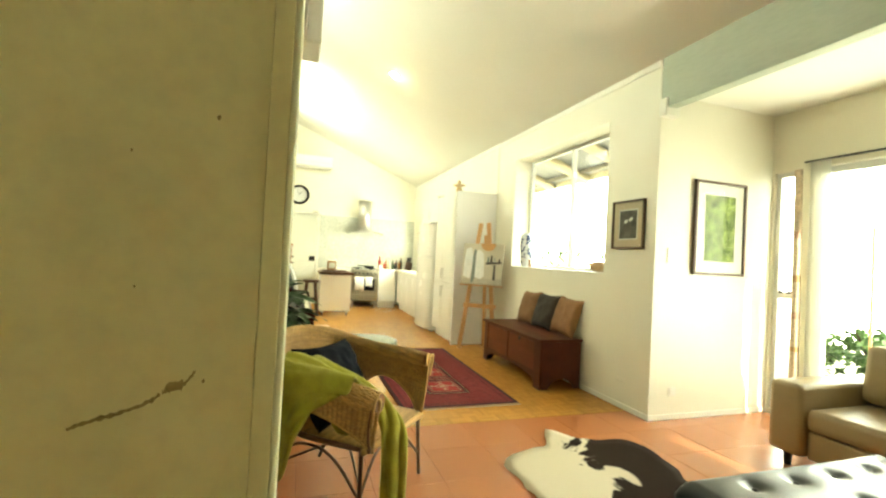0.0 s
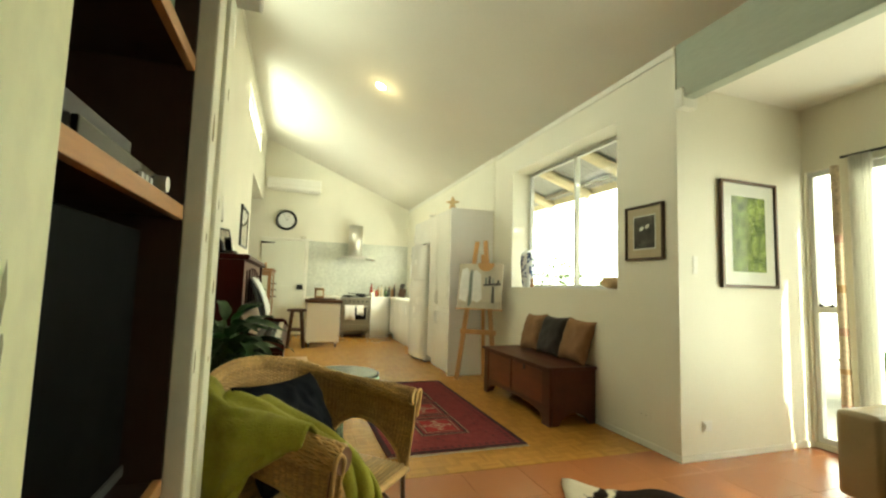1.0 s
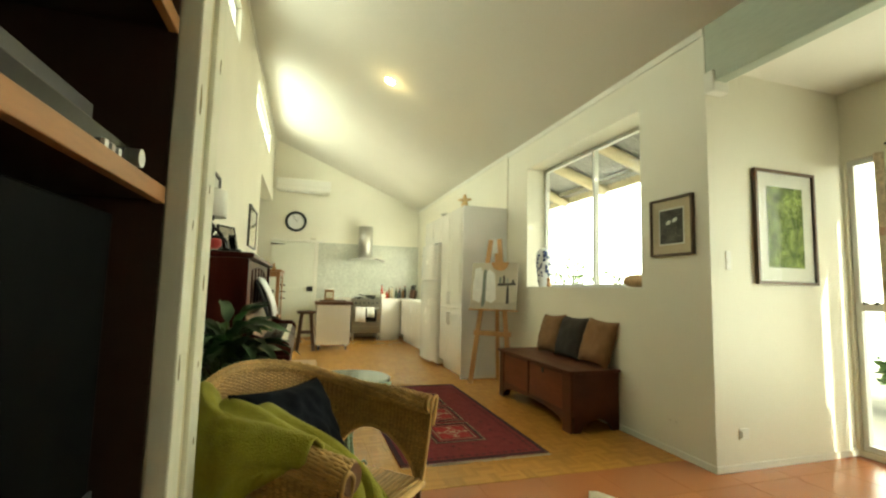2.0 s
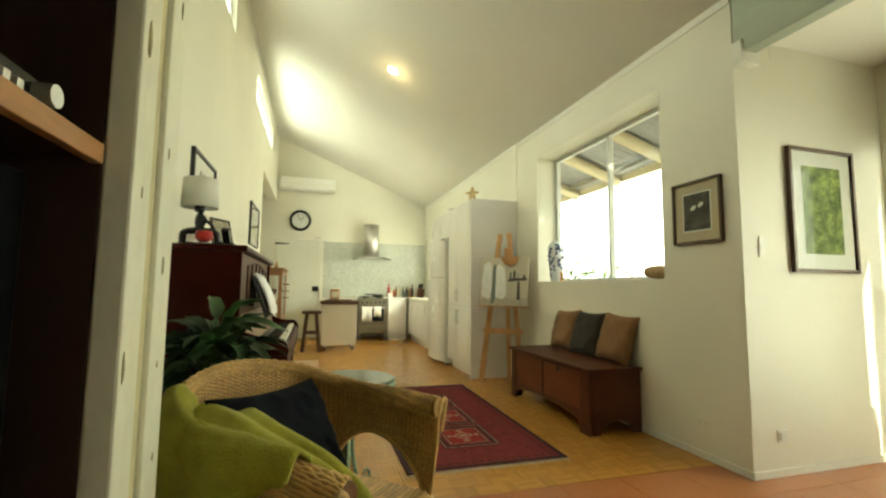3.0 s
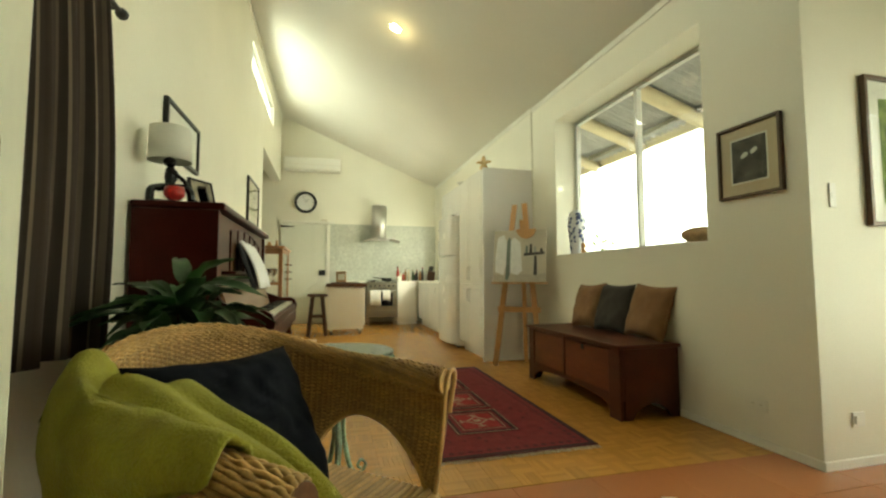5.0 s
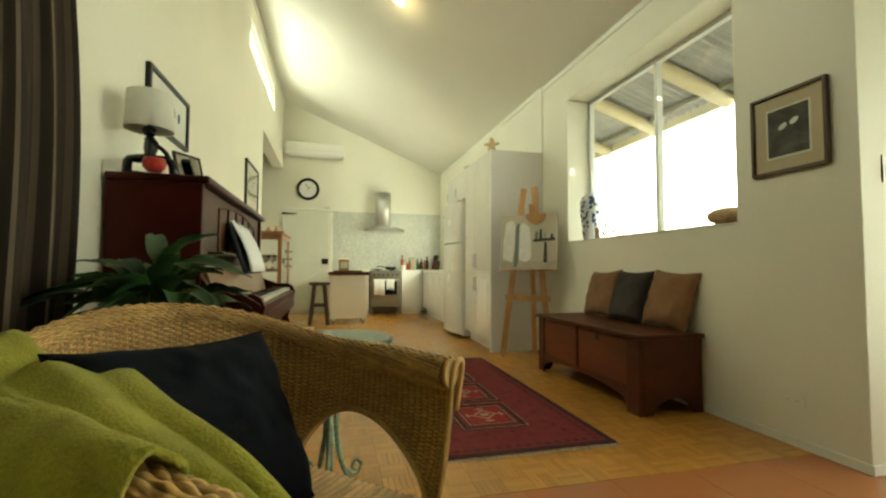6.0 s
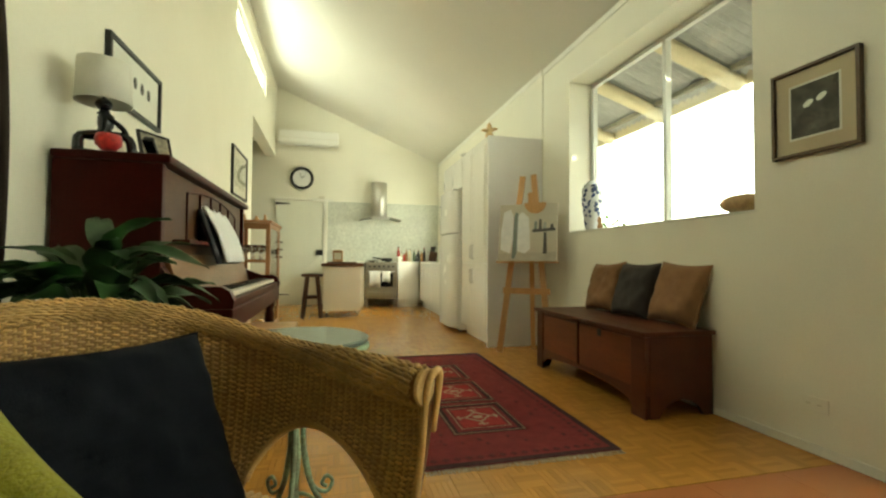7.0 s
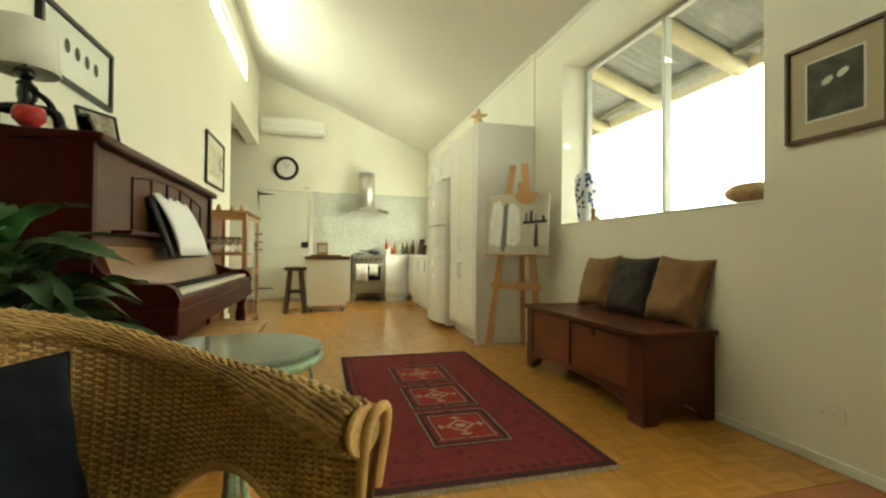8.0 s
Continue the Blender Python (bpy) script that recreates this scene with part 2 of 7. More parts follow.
def tube(bm, pts, r, sides=8, closed=False, flat=1.0):
    """A round rod along points; r is one radius or one a point."""
    pts = [Vector(p) for p in pts]
    n = len(pts)
    rad = r if isinstance(r, (list, tuple)) else [r] * n
    rings, up = [], None
    for i, p in enumerate(pts):
        a = pts[(i - 1) % n] if closed or i else p
        b = pts[(i + 1) % n] if closed or i < n - 1 else p
        d = (b - a).normalized()
        if up is None:
            up = d.orthogonal().normalized()
        up = (up - d * up.dot(d)).normalized()
        side = d.cross(up)
        rings.append([bm.verts.new(p + rad[i] * (math.cos(2 * math.pi * k / sides) * up * flat + math.sin(2 * math.pi * k / sides) * side)) for k in range(sides)])
    for i in range(n if closed else n - 1):
        q, w = rings[i], rings[(i + 1) % n]
        for k in range(sides):
            bm.faces.new((q[k], q[(k + 1) % sides], w[(k + 1) % sides], w[k]))
    if not closed:
        bm.faces.new(rings[0][::-1])
        bm.faces.new(rings[-1])
    return bm


def rod(p, q, r0, r1=None, sides=12):
    return tube(bmesh.new(), [p, q], [r0, r0 if r1 is None else r1], sides)


def lathe(profile, at=(0, 0, 0), sides=24, bm=None):
    """A turned form: (radius, height) pairs about the vertical through at."""
    bm = bm or bmesh.new()
    rings = []
    for r, h in profile:
        rings.append([bm.verts.new((at[0] + r * math.cos(2 * math.pi * k / sides), at[1] + r * math.sin(2 * math.pi * k / sides), at[2] + h)) for k in range(sides)])
    for a, b in zip(rings, rings[1:]):
        for k in range(sides):
            bm.faces.new((a[k], a[(k + 1) % sides], b[(k + 1) % sides], b[k]))
    bm.faces.new(rings[0][::-1])
    bm.faces.new(rings[-1])
    return bm


def spline(pts, n):
    """n points along a smooth curve through pts."""
    pts = [Vector(p) for p in pts]
    out = []
    for i in range(n):
        f = i / (n - 1) * (len(pts) - 1)
        k = min(int(f), len(pts) - 2)
        t = f - k
        a, b, c, d = pts[max(k - 1, 0)], pts[k], pts[k + 1], pts[min(k + 2, len(pts) - 1)]
        out.append(0.5 * ((2 * b) + (c - a) * t + (2 * a - 5 * b + 4 * c - d) * t * t + (3 * b - a - 3 * c + d) * t ** 3))
    return out


def sheet(rows):
    """A surface through rows of points."""
    bm = bmesh.new()
    vs = [[bm.verts.new(p) for p in r] for r in rows]
    for a, b in zip(vs, vs[1:]):
        for k in range(len(a) - 1):
            bm.faces.new((a[k], a[k + 1], b[k + 1], b[k]))
    return bm


def thick(ob, d, offset=0.0):
    s = ob.modifiers.new("thick", "SOLIDIFY")
    s.thickness, s.offset = d, offset
    return ob


def pillow(w, h, t, seed, n=22):
    """A stuffed cushion in its own xz plane, standing on z = 0."""
    bm = bmesh.new()
    grid = {}
    for s in (1, -1):
        for i in range(n + 1):
            for k in range(n + 1):
                u, v = 2 * i / n - 1, 2 * k / n - 1
                edge = i in (0, n) or k in (0, n)
                if edge and (i, k) in grid:
                    grid[(s, i, k)] = grid[(i, k)]
                    continue
                f = max(0.0, (1 - u ** 4) * (1 - v ** 4)) ** 0.55
                pinch = 1 - 0.10 * (1 - v * v) * abs(u) ** 3, 1 - 0.10 * (1 - u * u) * abs(v) ** 3
                wr = 0.10 * noise.noise(Vector((u * 2.5, v * 2.5, seed + s)))  + 0.05 * noise.noise(Vector((u * 7 + v * 3, v * 6, seed - s)))
                p = Vector((u * w / 2 * pinch[0], s * t / 2 * f * (1 + 2.2 * wr), h / 2 + v * h / 2 * pinch[1]))
                vt = bm.verts.new(p)
                grid[(s, i, k)] = vt
                if edge:
                    grid[(i, k)] = vt
        for i in range(n):
            for k in range(n):
                bm.faces.new([grid[(s, i + a, k + b)] for a, b in ((0, 0), (1, 0), (1, 1), (0, 1))])
    return bm


def piping(w, h, r=0.006):
    bm = bmesh.new()
    pts = []
    for a, b in (((-1, -1), (1, -1)), ((1, -1), (1, 1)), ((1, 1), (-1, 1)), ((-1, 1), (-1, -1))):
        for i in range(10):
            u, v = a[0] + (b[0] - a[0]) * i / 10, a[1] + (b[1] - a[1]) * i / 10
            px_, py_ = 1 - 0.10 * (1 - v * v) * abs(u) ** 3, 1 - 0.10 * (1 - u * u) * abs(v) ** 3
            pts.append((u * w / 2 * px_, 0, h / 2 + v * h / 2 * py_))
    return tube(bm, pts, r, 6, closed=True)


# ---- the shell of the place ----
XL, XR, YF, XE = 0.14, 3.545, 11.40, 4.90
CZ, CS = 3.05, 0.41


def ceil_z(x):
    return CZ + CS * (XR - x)


def wall_x(name, x0, x1, y0, y1, z0, z1, holes, material, label):
    """A wall along y, with openings (ya, yb, za, zb) through it."""
    bm = bmesh.new()
    cuts = sorted({y0, y1, *[h[0] for h in holes], *[h[1] for h in holes]})
    for a, b in zip(cuts, cuts[1:]):
        zs = [z0]
        for h in sorted(holes, key=lambda h: h[2]):
            if h[0] <= a and b <= h[1]:
                zs += [h[2], h[3]]
        zs.append(z1)
        for c, d in zip(zs[::2], zs[1::2]):
            if d - c > 0.001:
                bx(bm, x0, x1, a, b, c, d)
    bmesh.ops.remove_doubles(bm, verts=bm.verts[:], dist=0.0005)
    return struct(name, bm, material, label, "wall")


wall_east = wall_x("wall_east", XR, XR + 0.32, 3.28, 6.42, 0, 3.30, [(3.918, 5.87, 1.20, 2.69)], WALL, "cream painted wall with a deep window opening")
wall_kitchen = wall_x("wall_kitchen", XR - 0.012, XR + 0.26, 6.42, YF + 0.2, 0, 3.30, [(8.75, 10.4, 1.15, 2.15)], WALL, "cream kitchen wall with a small window")
wall_west = wall_x("wall_west", XL - 0.2, XL, 2.43, YF, 0, 4.6, [(3.33, 5.91, 3.69, 4.09), (7.63, 10.0, 3.70, 4.10), (8.80, YF, 0, 3.02), (2.80, 3.60, 0.9, 2.0)], WALL, "tall cream wall with clerestory windows and a wide opening")
bm = box(-1.6, XR - 0.0125, YF, YF + 0.2, 0, 4.7)
wall_north = struct("wall_north", bm, WALL, "cream gable wall behind the kitchen", "wall")
# hall beyond the opening, its dimness carried by the darker colour
struct("wall_hall", box(-1.7, -1.6, 7.5, YF + 0.2, 0, 3.3), HALL, "beige hall wall beyond the opening, dimness put into its colour", "wall")
struct("wall_hall", box(-1.6, XL - 0.204, 7.5, 7.6, 0, 3.3), HALL, "beige end wall of the hall, dimness put into its colour", "wall")
struct("ceiling_hall", box(-1.7, XL - 0.204, 7.5, YF, 3.3, 3.4), HALL, "hall ceiling, dimness put into its colour", "ceiling")
wall_side = struct("wall_side", box(XR + 0.324, XE, 3.28, 3.40, 0, 2.9), WALL, "cream side wall with a framed picture", "wall")
bm = box(XR, XR + 0.322, 3.277, 3.279, 0, 2.66)
struct("wall_corner", bm, WALL, "cream painted wall corner", "wall")
wall_sliding = wall_x("wall_sliding", XE, XE + 0.12, -2.6, 3.40, 0, 2.9, [(3.02, 3.26, 0.04, 2.22), (0.5, 2.94, 0.0, 2.22)], WALL, "cream wall round the glass sliding door")
# unseen wall; the slit is added to cut the sun to a floor streak
bm = box(-2.0, 4.255, -2.72, -2.6, 0, 4.6)
bx(bm, 4.395, XE + 0.12, -2.72, -2.6, 0, 4.6)
bx(bm, 4.255, 4.395, -2.72, -2.6, 0, 0.5)
bx(bm, 4.255, 4.395, -2.72, -2.6, 2.26, 4.6)
struct("wall_south", bm, WALL, "plain unseen cream back wall, its slit added to shape the sun streak", "wall")
struct("wall_behind", box(-2.12, -2.0, -2.72, 1.36, 0, 5.2), WALL, "plain cream wall", "wall")
# a thick pier that holds the shelves
NX, NY0, NY1 = 0.684, 1.295, 2.42
NYF = 1.12
struct("wall_pier", box(-2.0, 0.640, NYF, NY0 + 0.02, 0, 5.3), NIB, "old cream painted wall with cracks and stains", "wall")
struct("wall_pier_back", box(-0.1, 0.02, NY0 + 0.022, NY1, 0, 5.0), NIB, "plain wall behind the shelves", "wall")
struct("wall_pier_end", box(0.02, 0.60, NY1 - 0.10, NY1, 0, 5.0), WALL, "cream end wall of the pier", "wall")
struct("wall_pier_top", box(0.02, NX, NY0 + 0.022, NY1 - 0.10, 2.15, 5.0), WALL, "cream wall above the shelves", "wall")
bm = bmesh.new()
v = []
for y in (-2.72, YF + 0.2):
    for x, dz in ((-2.1, 0), (XR + 0.3, 0), (XR + 0.3, 0.12), (-2.1, 0.12)):
        v.append(bm.verts.new((x, y, ceil_z(x) + dz)))
for q in ((0, 1, 2, 3), (7, 6, 5, 4), (0, 4, 5, 1), (1, 5, 6, 2), (2, 6, 7, 3), (3, 7, 4, 0)):
    bm.faces.new([v[k] for k in q])
struct("ceiling", bm, CEIL, "sloping off-white plaster ceiling rising to the clerestory", "ceiling")
struct("ceiling_low", box(XR + 0.11, XE + 0.12, -2.72, 3.28, 2.76, 2.88), CEIL, "flat low cream ceiling by the sliding door", "ceiling")
struct("beam", box(XR, XR + 0.10, -2.6, 3.274, 2.62, 3.2, bev=0.008), BEAM, "grey-green painted beam under the sloping ceiling", "beam")
struct("trim_corner_block", box(XR - 0.02, XR + 0.13, 3.20, 3.276, 2.55, 2.70, bev=0.01), TRIM, "small cream block under the beam end", "trim")
for a, b, x in ((3.28, 6.42, XR), (6.42, YF, XR - 0.012)):
    bm = bmesh.new()
    bx(bm, x - 0.010, x, a, b, ceil_z(x) - 0.062, ceil_z(x) - 0.004, 0.003)
    struct("trim_cornice", bm, TRIM, "narrow cream cornice along the ceiling", "trim")
bm = box(XL, XL + 0.014, NY1 + 0.01, YF, ceil_z(XL) - 0.09, ceil_z(XL) - 0.02)
struct("trim_cornice", bm, TRIM, "narrow cream cornice along the ceiling", "trim")
struct("baseboard", box(XR - 0.012, XR, 3.268, 6.39, 0, 0.045, bev=0.003), TRIM, "low cream skirting board", "baseboard")
struct("baseboard", box(XR - 0.012, XE, 3.264, 3.276, 0, 0.045, bev=0.003), TRIM, "low cream skirting board", "baseboard")
struct("baseboard", box(XL, XL + 0.012, 2.45, 8.85, 0, 0.07, bev=0.003), TRIM, "low cream skirting board", "baseboard")
struct("ground", box(-60, 60, -60, 60, -0.5, -0.12), PAVE, "pale sunlit ground outside", "ground")
PEDGE = 3.52
floor_wood = struct("floor_parquet", box(-1.7, XR + 0.2, PEDGE, YF + 0.1, -0.12, -0.006), GROUT, "honey coloured mosaic parquet floor", "floor")
floor_tile = struct("floor_tiles", box(-2.1, XE + 0.1, -2.7, PEDGE, -0.12, -0.006), TGROUT, "glossy terracotta tiled floor", "floor")

# ---- windows and doors ----


def window_y(name, x, y0, y1, z0, z1, mull, label, depth=0.05, fr=0.035):
    """A glazed frame in a wall along y, with mullions at the given y."""
    t = thing(name, (x, (y0 + y1) / 2, z0), label, "window", kind="structure")
    bm = bmesh.new()
    bx(bm, x, x + depth, y0, y1, z0, z0 + fr, 0.004)
    bx(bm, x, x + depth, y0, y1, z1 - fr, z1, 0.004)
    bx(bm, x, x + depth, y0, y0 + fr, z0 + fr, z1 - fr, 0.004)
    bx(bm, x, x + depth, y1 - fr, y1, z0 + fr, z1 - fr, 0.004)
    part("window_frame", bm, ALU, t)
    for yy in mull:
        part("mullion", box(x - 0.006, x + depth, yy - fr / 2, yy + fr / 2, z0 + fr, z1 - fr, bev=0.004), ALU, t)
    edges = [y0, *mull, y1]
    for a, b in zip(edges, edges[1:]):
        p = part("pane", box(x + depth / 2 - 0.002, x + depth / 2 + 0.002, a + fr * 0.6, b - fr * 0.6, z0 + fr * 0.8, z1 - fr * 0.8), GLASS, t)
        p.visible_shadow = False
    return t


window_y("window_1", XR + 0.245, 3.922, 5.866, 1.204, 2.686, [4.865], "white framed sliding window in a deep reveal")
window_y("window_2", XR + 0.12, 8.754, 10.396, 1.154, 2.146, [9.6], "small white framed kitchen window")
window_y("window_3", XL - 0.10, 7.634, 9.996, 3.704, 4.096, [8.815], "narrow clerestory window under the ceiling", fr=0.03)
window_y("window_4", XL - 0.10, 3.334, 5.906, 3.694, 4.086, [4.62], "narrow clerestory window under the ceiling", fr=0.03)
window_y("window_5", XL - 0.12, 2.804, 3.596, 0.904, 1.996, [3.2], "white window behind the striped curtain")
window_y("window_6", XE + 0.03, 3.022, 3.258, 0.042, 2.216, [], "tall narrow glazed side light", fr=0.04)
window_y("door_sliding", XE + 0.03, 0.504, 2.936, 0.004, 2.216, [1.72], "white framed glass sliding door", fr=0.06)
part("mid_rail", box(XE + 0.025, XE + 0.08, 3.06, 3.22, 1.06, 1.12, bev=0.004), ALU, bpy.data.objects["window_6"])
struct("trim_curtain_rail", box(XE - 0.05, XE - 0.03, 0.3, 2.98, 2.262, 2.276), BLACK, "thin dark curtain rail over the glass door", "trim")
dg = thing("painted_pole", (XE - 0.075, 2.985, 0), "tall slim hollow wooden pole painted in bands", "pole")
zs = [0.0, 0.34, 0.40, 0.62, 0.66, 0.90, 0.96, 1.22, 1.28, 1.60, 1.66, 2.20]
BAND = [mat("pole_%s" % n, c, 0.5, var=0.3, scale=40) for n, c in (("dark", (0.10, 0.035, 0.02)), ("cream", (0.62, 0.50, 0.36)), ("pink", (0.50, 0.30, 0.22)), ("ochre", (0.45, 0.28, 0.13)))]
for k, (a, b) in enumerate(zip(zs, zs[1:])):
    r0, r1 = 0.036 - 0.008 * a / 2.2, 0.036 - 0.008 * b / 2.2
    part("band", rod((XE - 0.075 - 0.006 * a, 2.985 + 0.005 * a, a), (XE - 0.075 - 0.006 * b, 2.985 + 0.005 * b, b), r0, r1, 14), BAND[0 if k == 0 else (1, 2, 1, 3)[k % 4]], dg, smooth=False)
sc = thing("sheer_curtain", (XE - 0.05, 2.82, 0.02), "white gathered curtain beside the glass door", "curtain")
rows = [[(XE - 0.045 + 0.022 * math.sin(i * 0.75) * (0.6 + 0.4 * (1 - h / 8)), 2.93 - 0.145 * i / 60, 0.02 + 2.24 * h / 8) for h in range(9)] for i in range(61)]
VOILE = mat("white_voile", (0.88, 0.87, 0.82), 0.9, var=0.06, scale=20)
vt = VOILE.node_tree
tr_, mx_ = vt.nodes.new("ShaderNodeBsdfTranslucent"), vt.nodes.new("ShaderNodeMixShader")
tr_.inputs["Color"].default_value, mx_.inputs[0].default_value = (0.92, 0.91, 0.86, 1), 0.65
vt.links.new(vt.nodes["Principled BSDF"].outputs[0], mx_.inputs[1])
vt.links.new(tr_.outputs[0], mx_.inputs[2])
vt.links.new(mx_.outputs[0], vt.nodes["Material Output"].inputs[0])
thick(part("cloth", sheet(rows), VOILE, sc, smooth=True), 0.003)
t = thing("latch", (XE + 0.02, 3.14, 1.1), "two small dark window latches", "latch", kind="structure")
for k in (0.09, 0.16):
    part("knob", rod((XE + 0.0, 3.02 + k, 1.12), (XE + 0.03, 3.02 + k, 1.12), 0.012), BLACK, t)
struct("window_sill", box(XR - 0.008, XR + 0.244, 3.90, 5.888, 1.192, 1.2035, bev=0.003), TRIM, "cream painted window sill", "sill")

# bright distance: an added glowing sheet, which also lights the rooms
struct("backdrop", box(11.0, 11.1, -34, 40, -0.1, 7.0), glow("glowing_distance", (1.0, 0.99, 0.95), 5.2), "glowing white sheet standing for the overexposed garden distance", "backdrop")
# verandah outside
def eave_z(x):
    return 3.06 - 0.33 * (x - 4.25)


rows = []
for i in range(881):
    yy = 3.3 + i * 0.0095
    dz = 0.022 * math.sin(i * 2 * math.pi / 10)
    rows.append([(x, yy, eave_z(x) + dz) for x in (XR + 0.33, 5.24)])
ver = thing("verandah_roof", (4.8, 5.0, 2.5), "grey corrugated verandah roof on pale round rafters", "roof", kind="structure")
thick(part("roof_sheet", sheet(rows), ROOFM, ver), 0.002)
for k in range(8):
    yy = 3.40 + 1.01 * k
    part("rafter", tube(bmesh.new(), [(x, yy + 0.006 * math.sin(3 * x + k), eave_z(x) - 0.108) for x in (XR + 0.33, 4.2, 4.6, 5.0, 5.14)], [0.082, 0.080, 0.078, 0.075, 0.074], 12), BEAMW, ver, smooth=True)
    part("purlin", box(4.93, 4.99, yy + 0.085, yy + 0.925, 2.735, 2.79, bev=0.006), mat("grey_batten", (0.24, 0.22, 0.18), 0.7, var=0.25, scale=6), ver, "grey weathered batten between the rafters")
part("edge_beam", box(5.16, 5.20, 3.3, 11.6, 2.65, 2.775, bev=0.008), BEAMW, ver)
for yy in (3.55, 11.3):
    part("post", box(5.14, 5.22, yy - 0.05, yy + 0.05, -0.12, 2.648, bev=0.008), BEAMW, ver)


def shrub(at, r, h, n, seed, label):
    rnd = random.Random(seed)
    t = thing("shrub", at, label, "shrub", "garden shrubs")
    bm = bmesh.new()
    for k in range(6):
        a = rnd.uniform(0, 6.28)
        tube(bm, [(0, 0, 0), (0.3 * r * math.cos(a), 0.3 * r * math.sin(a), h * 0.5), (0.6 * r * math.cos(a), 0.6 * r * math.sin(a), h * 0.9)], [0.03, 0.02, 0.006], 6)
    part("branches", bm, DARKWOOD, t, local=True)
    bm = bmesh.new()
    for k in range(n):
        a, q = rnd.uniform(0, 6.28), rnd.random() ** 0.5
        c = Vector((q * r * math.cos(a), q * r * math.sin(a), h * (0.15 + 0.85 * rnd.random() ** 0.7) * (1 - 0.3 * q)))
        s = rnd.uniform(0.05, 0.11)
        m = Matrix.Translation(c) @ Euler((rnd.uniform(-1, 1), rnd.uniform(-1, 1), rnd.uniform(0, 6.28))).to_matrix().to_4x4()
        vs = [bm.verts.new(m @ Vector(p)) for p in ((-s, 0, 0), (-s * 0.2, -s * 0.45, 0.01), (s, 0, -0.02), (-s * 0.2, s * 0.45, 0.01))]
        bm.faces.new(vs)
    part("crown", bm, BUSH, t, local=True)
    return t


shrub((7.6, 6.4, -0.12), 1.1, 1.6, 900, 3, "pale green garden shrub in strong sun")
shrub((8.4, 8.2, -0.12), 1.3, 1.7, 900, 4, "pale green garden shrub in strong sun")
shrub((8.3, 12.2, -0.12), 1.6, 2.4, 1200, 8, "pale green garden bush in strong sun")
shrub((9.4, 9.9, -0.12), 1.3, 2.0, 900, 9, "pale green garden bush in strong sun")
shrub((7.4, 2.9, -0.12), 0.8, 1.0, 700, 5, "small green garden shrub by the paving")
shrub((8.0, 4.0, -0.12), 0.7, 0.8, 600, 6, "small green garden shrub by the paving")
shrub((8.8, 2.2, -0.12), 1.2, 2.2, 900, 7, "tall green garden shrub in sun")
cane = thing("garden_cane", (5.6, 2.86, -0.12), "thin brown garden cane outside the glass door", "cane")
part("cane", tube(bmesh.new(), [(5.6, 2.86, -0.12), (5.61, 2.865, 0.8), (5.6, 2.86, 1.75)], 0.012, 6), PINE, cane)

# ---- far wall and kitchen ----
door = thing("door_1", (0.62, YF - 0.03, 0), "cream ledged stable door with black strap hinges", "door", kind="structure")
part("door_leaf", box(0.17, 1.09, YF - 0.03, YF - 0.002, 0.03, 2.12, bev=0.004), DOORP, door)
part("door_leaf", box(0.17, 1.09, YF - 0.045, YF - 0.031, 1.00, 1.10, bev=0.004), DOORP, door, "horizontal meeting rail")
part("head_trim", box(0.15, 1.28, YF - 0.05, YF - 0.001, 2.135, 2.185, bev=0.006), TRIM, door)
part("jamb_trim", box(1.10, 1.16, YF - 0.045, YF - 0.001, 0, 2.13, bev=0.005), TRIM, door)
for z in (0.16, 0.55):
    part("ledge", box(0.20, 1.06, YF - 0.042, YF - 0.031, z, z + 0.10, bev=0.004), DOORP, door)
for z in (2.06, 0.22):
    bm = tube(bmesh.new(), [(0.16, YF - 0.055, z), (0.26, YF - 0.052, z), (0.44, YF - 0.05, z)], [0.03, 0.02, 0.008], 6, flat=0.4)
    part("strap_hinge", bm, BLACK, door, "black iron strap hinge")
part("rim_lock", box(0.96, 1.09, YF - 0.075, YF - 0.046, 1.02, 1.13, bev=0.006), BLACK, door, "black rim lock")
part("brace", tube(bmesh.new(), [(0.25, YF - 0.034, 0.30), (1.0, YF - 0.034, 0.95)], 0.01, 6), DOORP, door)
t = thing("ornament", (1.06, YF - 0.03, 2.186), "small pale ornament on the door head", "ornament")
part("body", box(0.99, 1.12, YF - 0.045, YF - 0.01, 2.186, 2.24, bev=0.02), MOUNT, t)

clock = thing("wall_clock", (0.66, YF - 0.03, 2.59), "round wall clock with a thick black rim", "clock")
bm = bmesh.new()
tube(bm, [(0.66 + 0.205 * math.cos(a * math.pi / 24), YF - 0.03, 2.59 + 0.205 * math.sin(a * math.pi / 24)) for a in range(48)], 0.028, 10, closed=True)
part("rim", bm, BLACK, clock, smooth=True)
g = lathe([(0.20, 0), (0.20, 0.012)], sides=40)
g.transform(Matrix.Translation((0.66, YF - 0.006, 2.59)) @ pose(0, 0, 0, 90))
part("dial", g, PAPER, clock, "pale dial")
for ln, a in ((0.11, 50), (0.15, 115)):
    e = (0.66 + ln * math.cos(radians(a)), YF - 0.024, 2.59 + ln * math.sin(radians(a)))
    part("clock_hand", rod((0.66, YF - 0.024, 2.59), e, 0.005, 0.003, 6), BLACK, clock)
for k in range(12):
    a = k * math.pi / 6
    part("mark", rod((0.66 + 0.155 * math.cos(a), YF - 0.02, 2.59 + 0.155 * math.sin(a)), (0.66 + 0.175 * math.cos(a), YF - 0.02, 2.59 + 0.175 * math.sin(a)), 0.003, sides=5), GREY, clock)

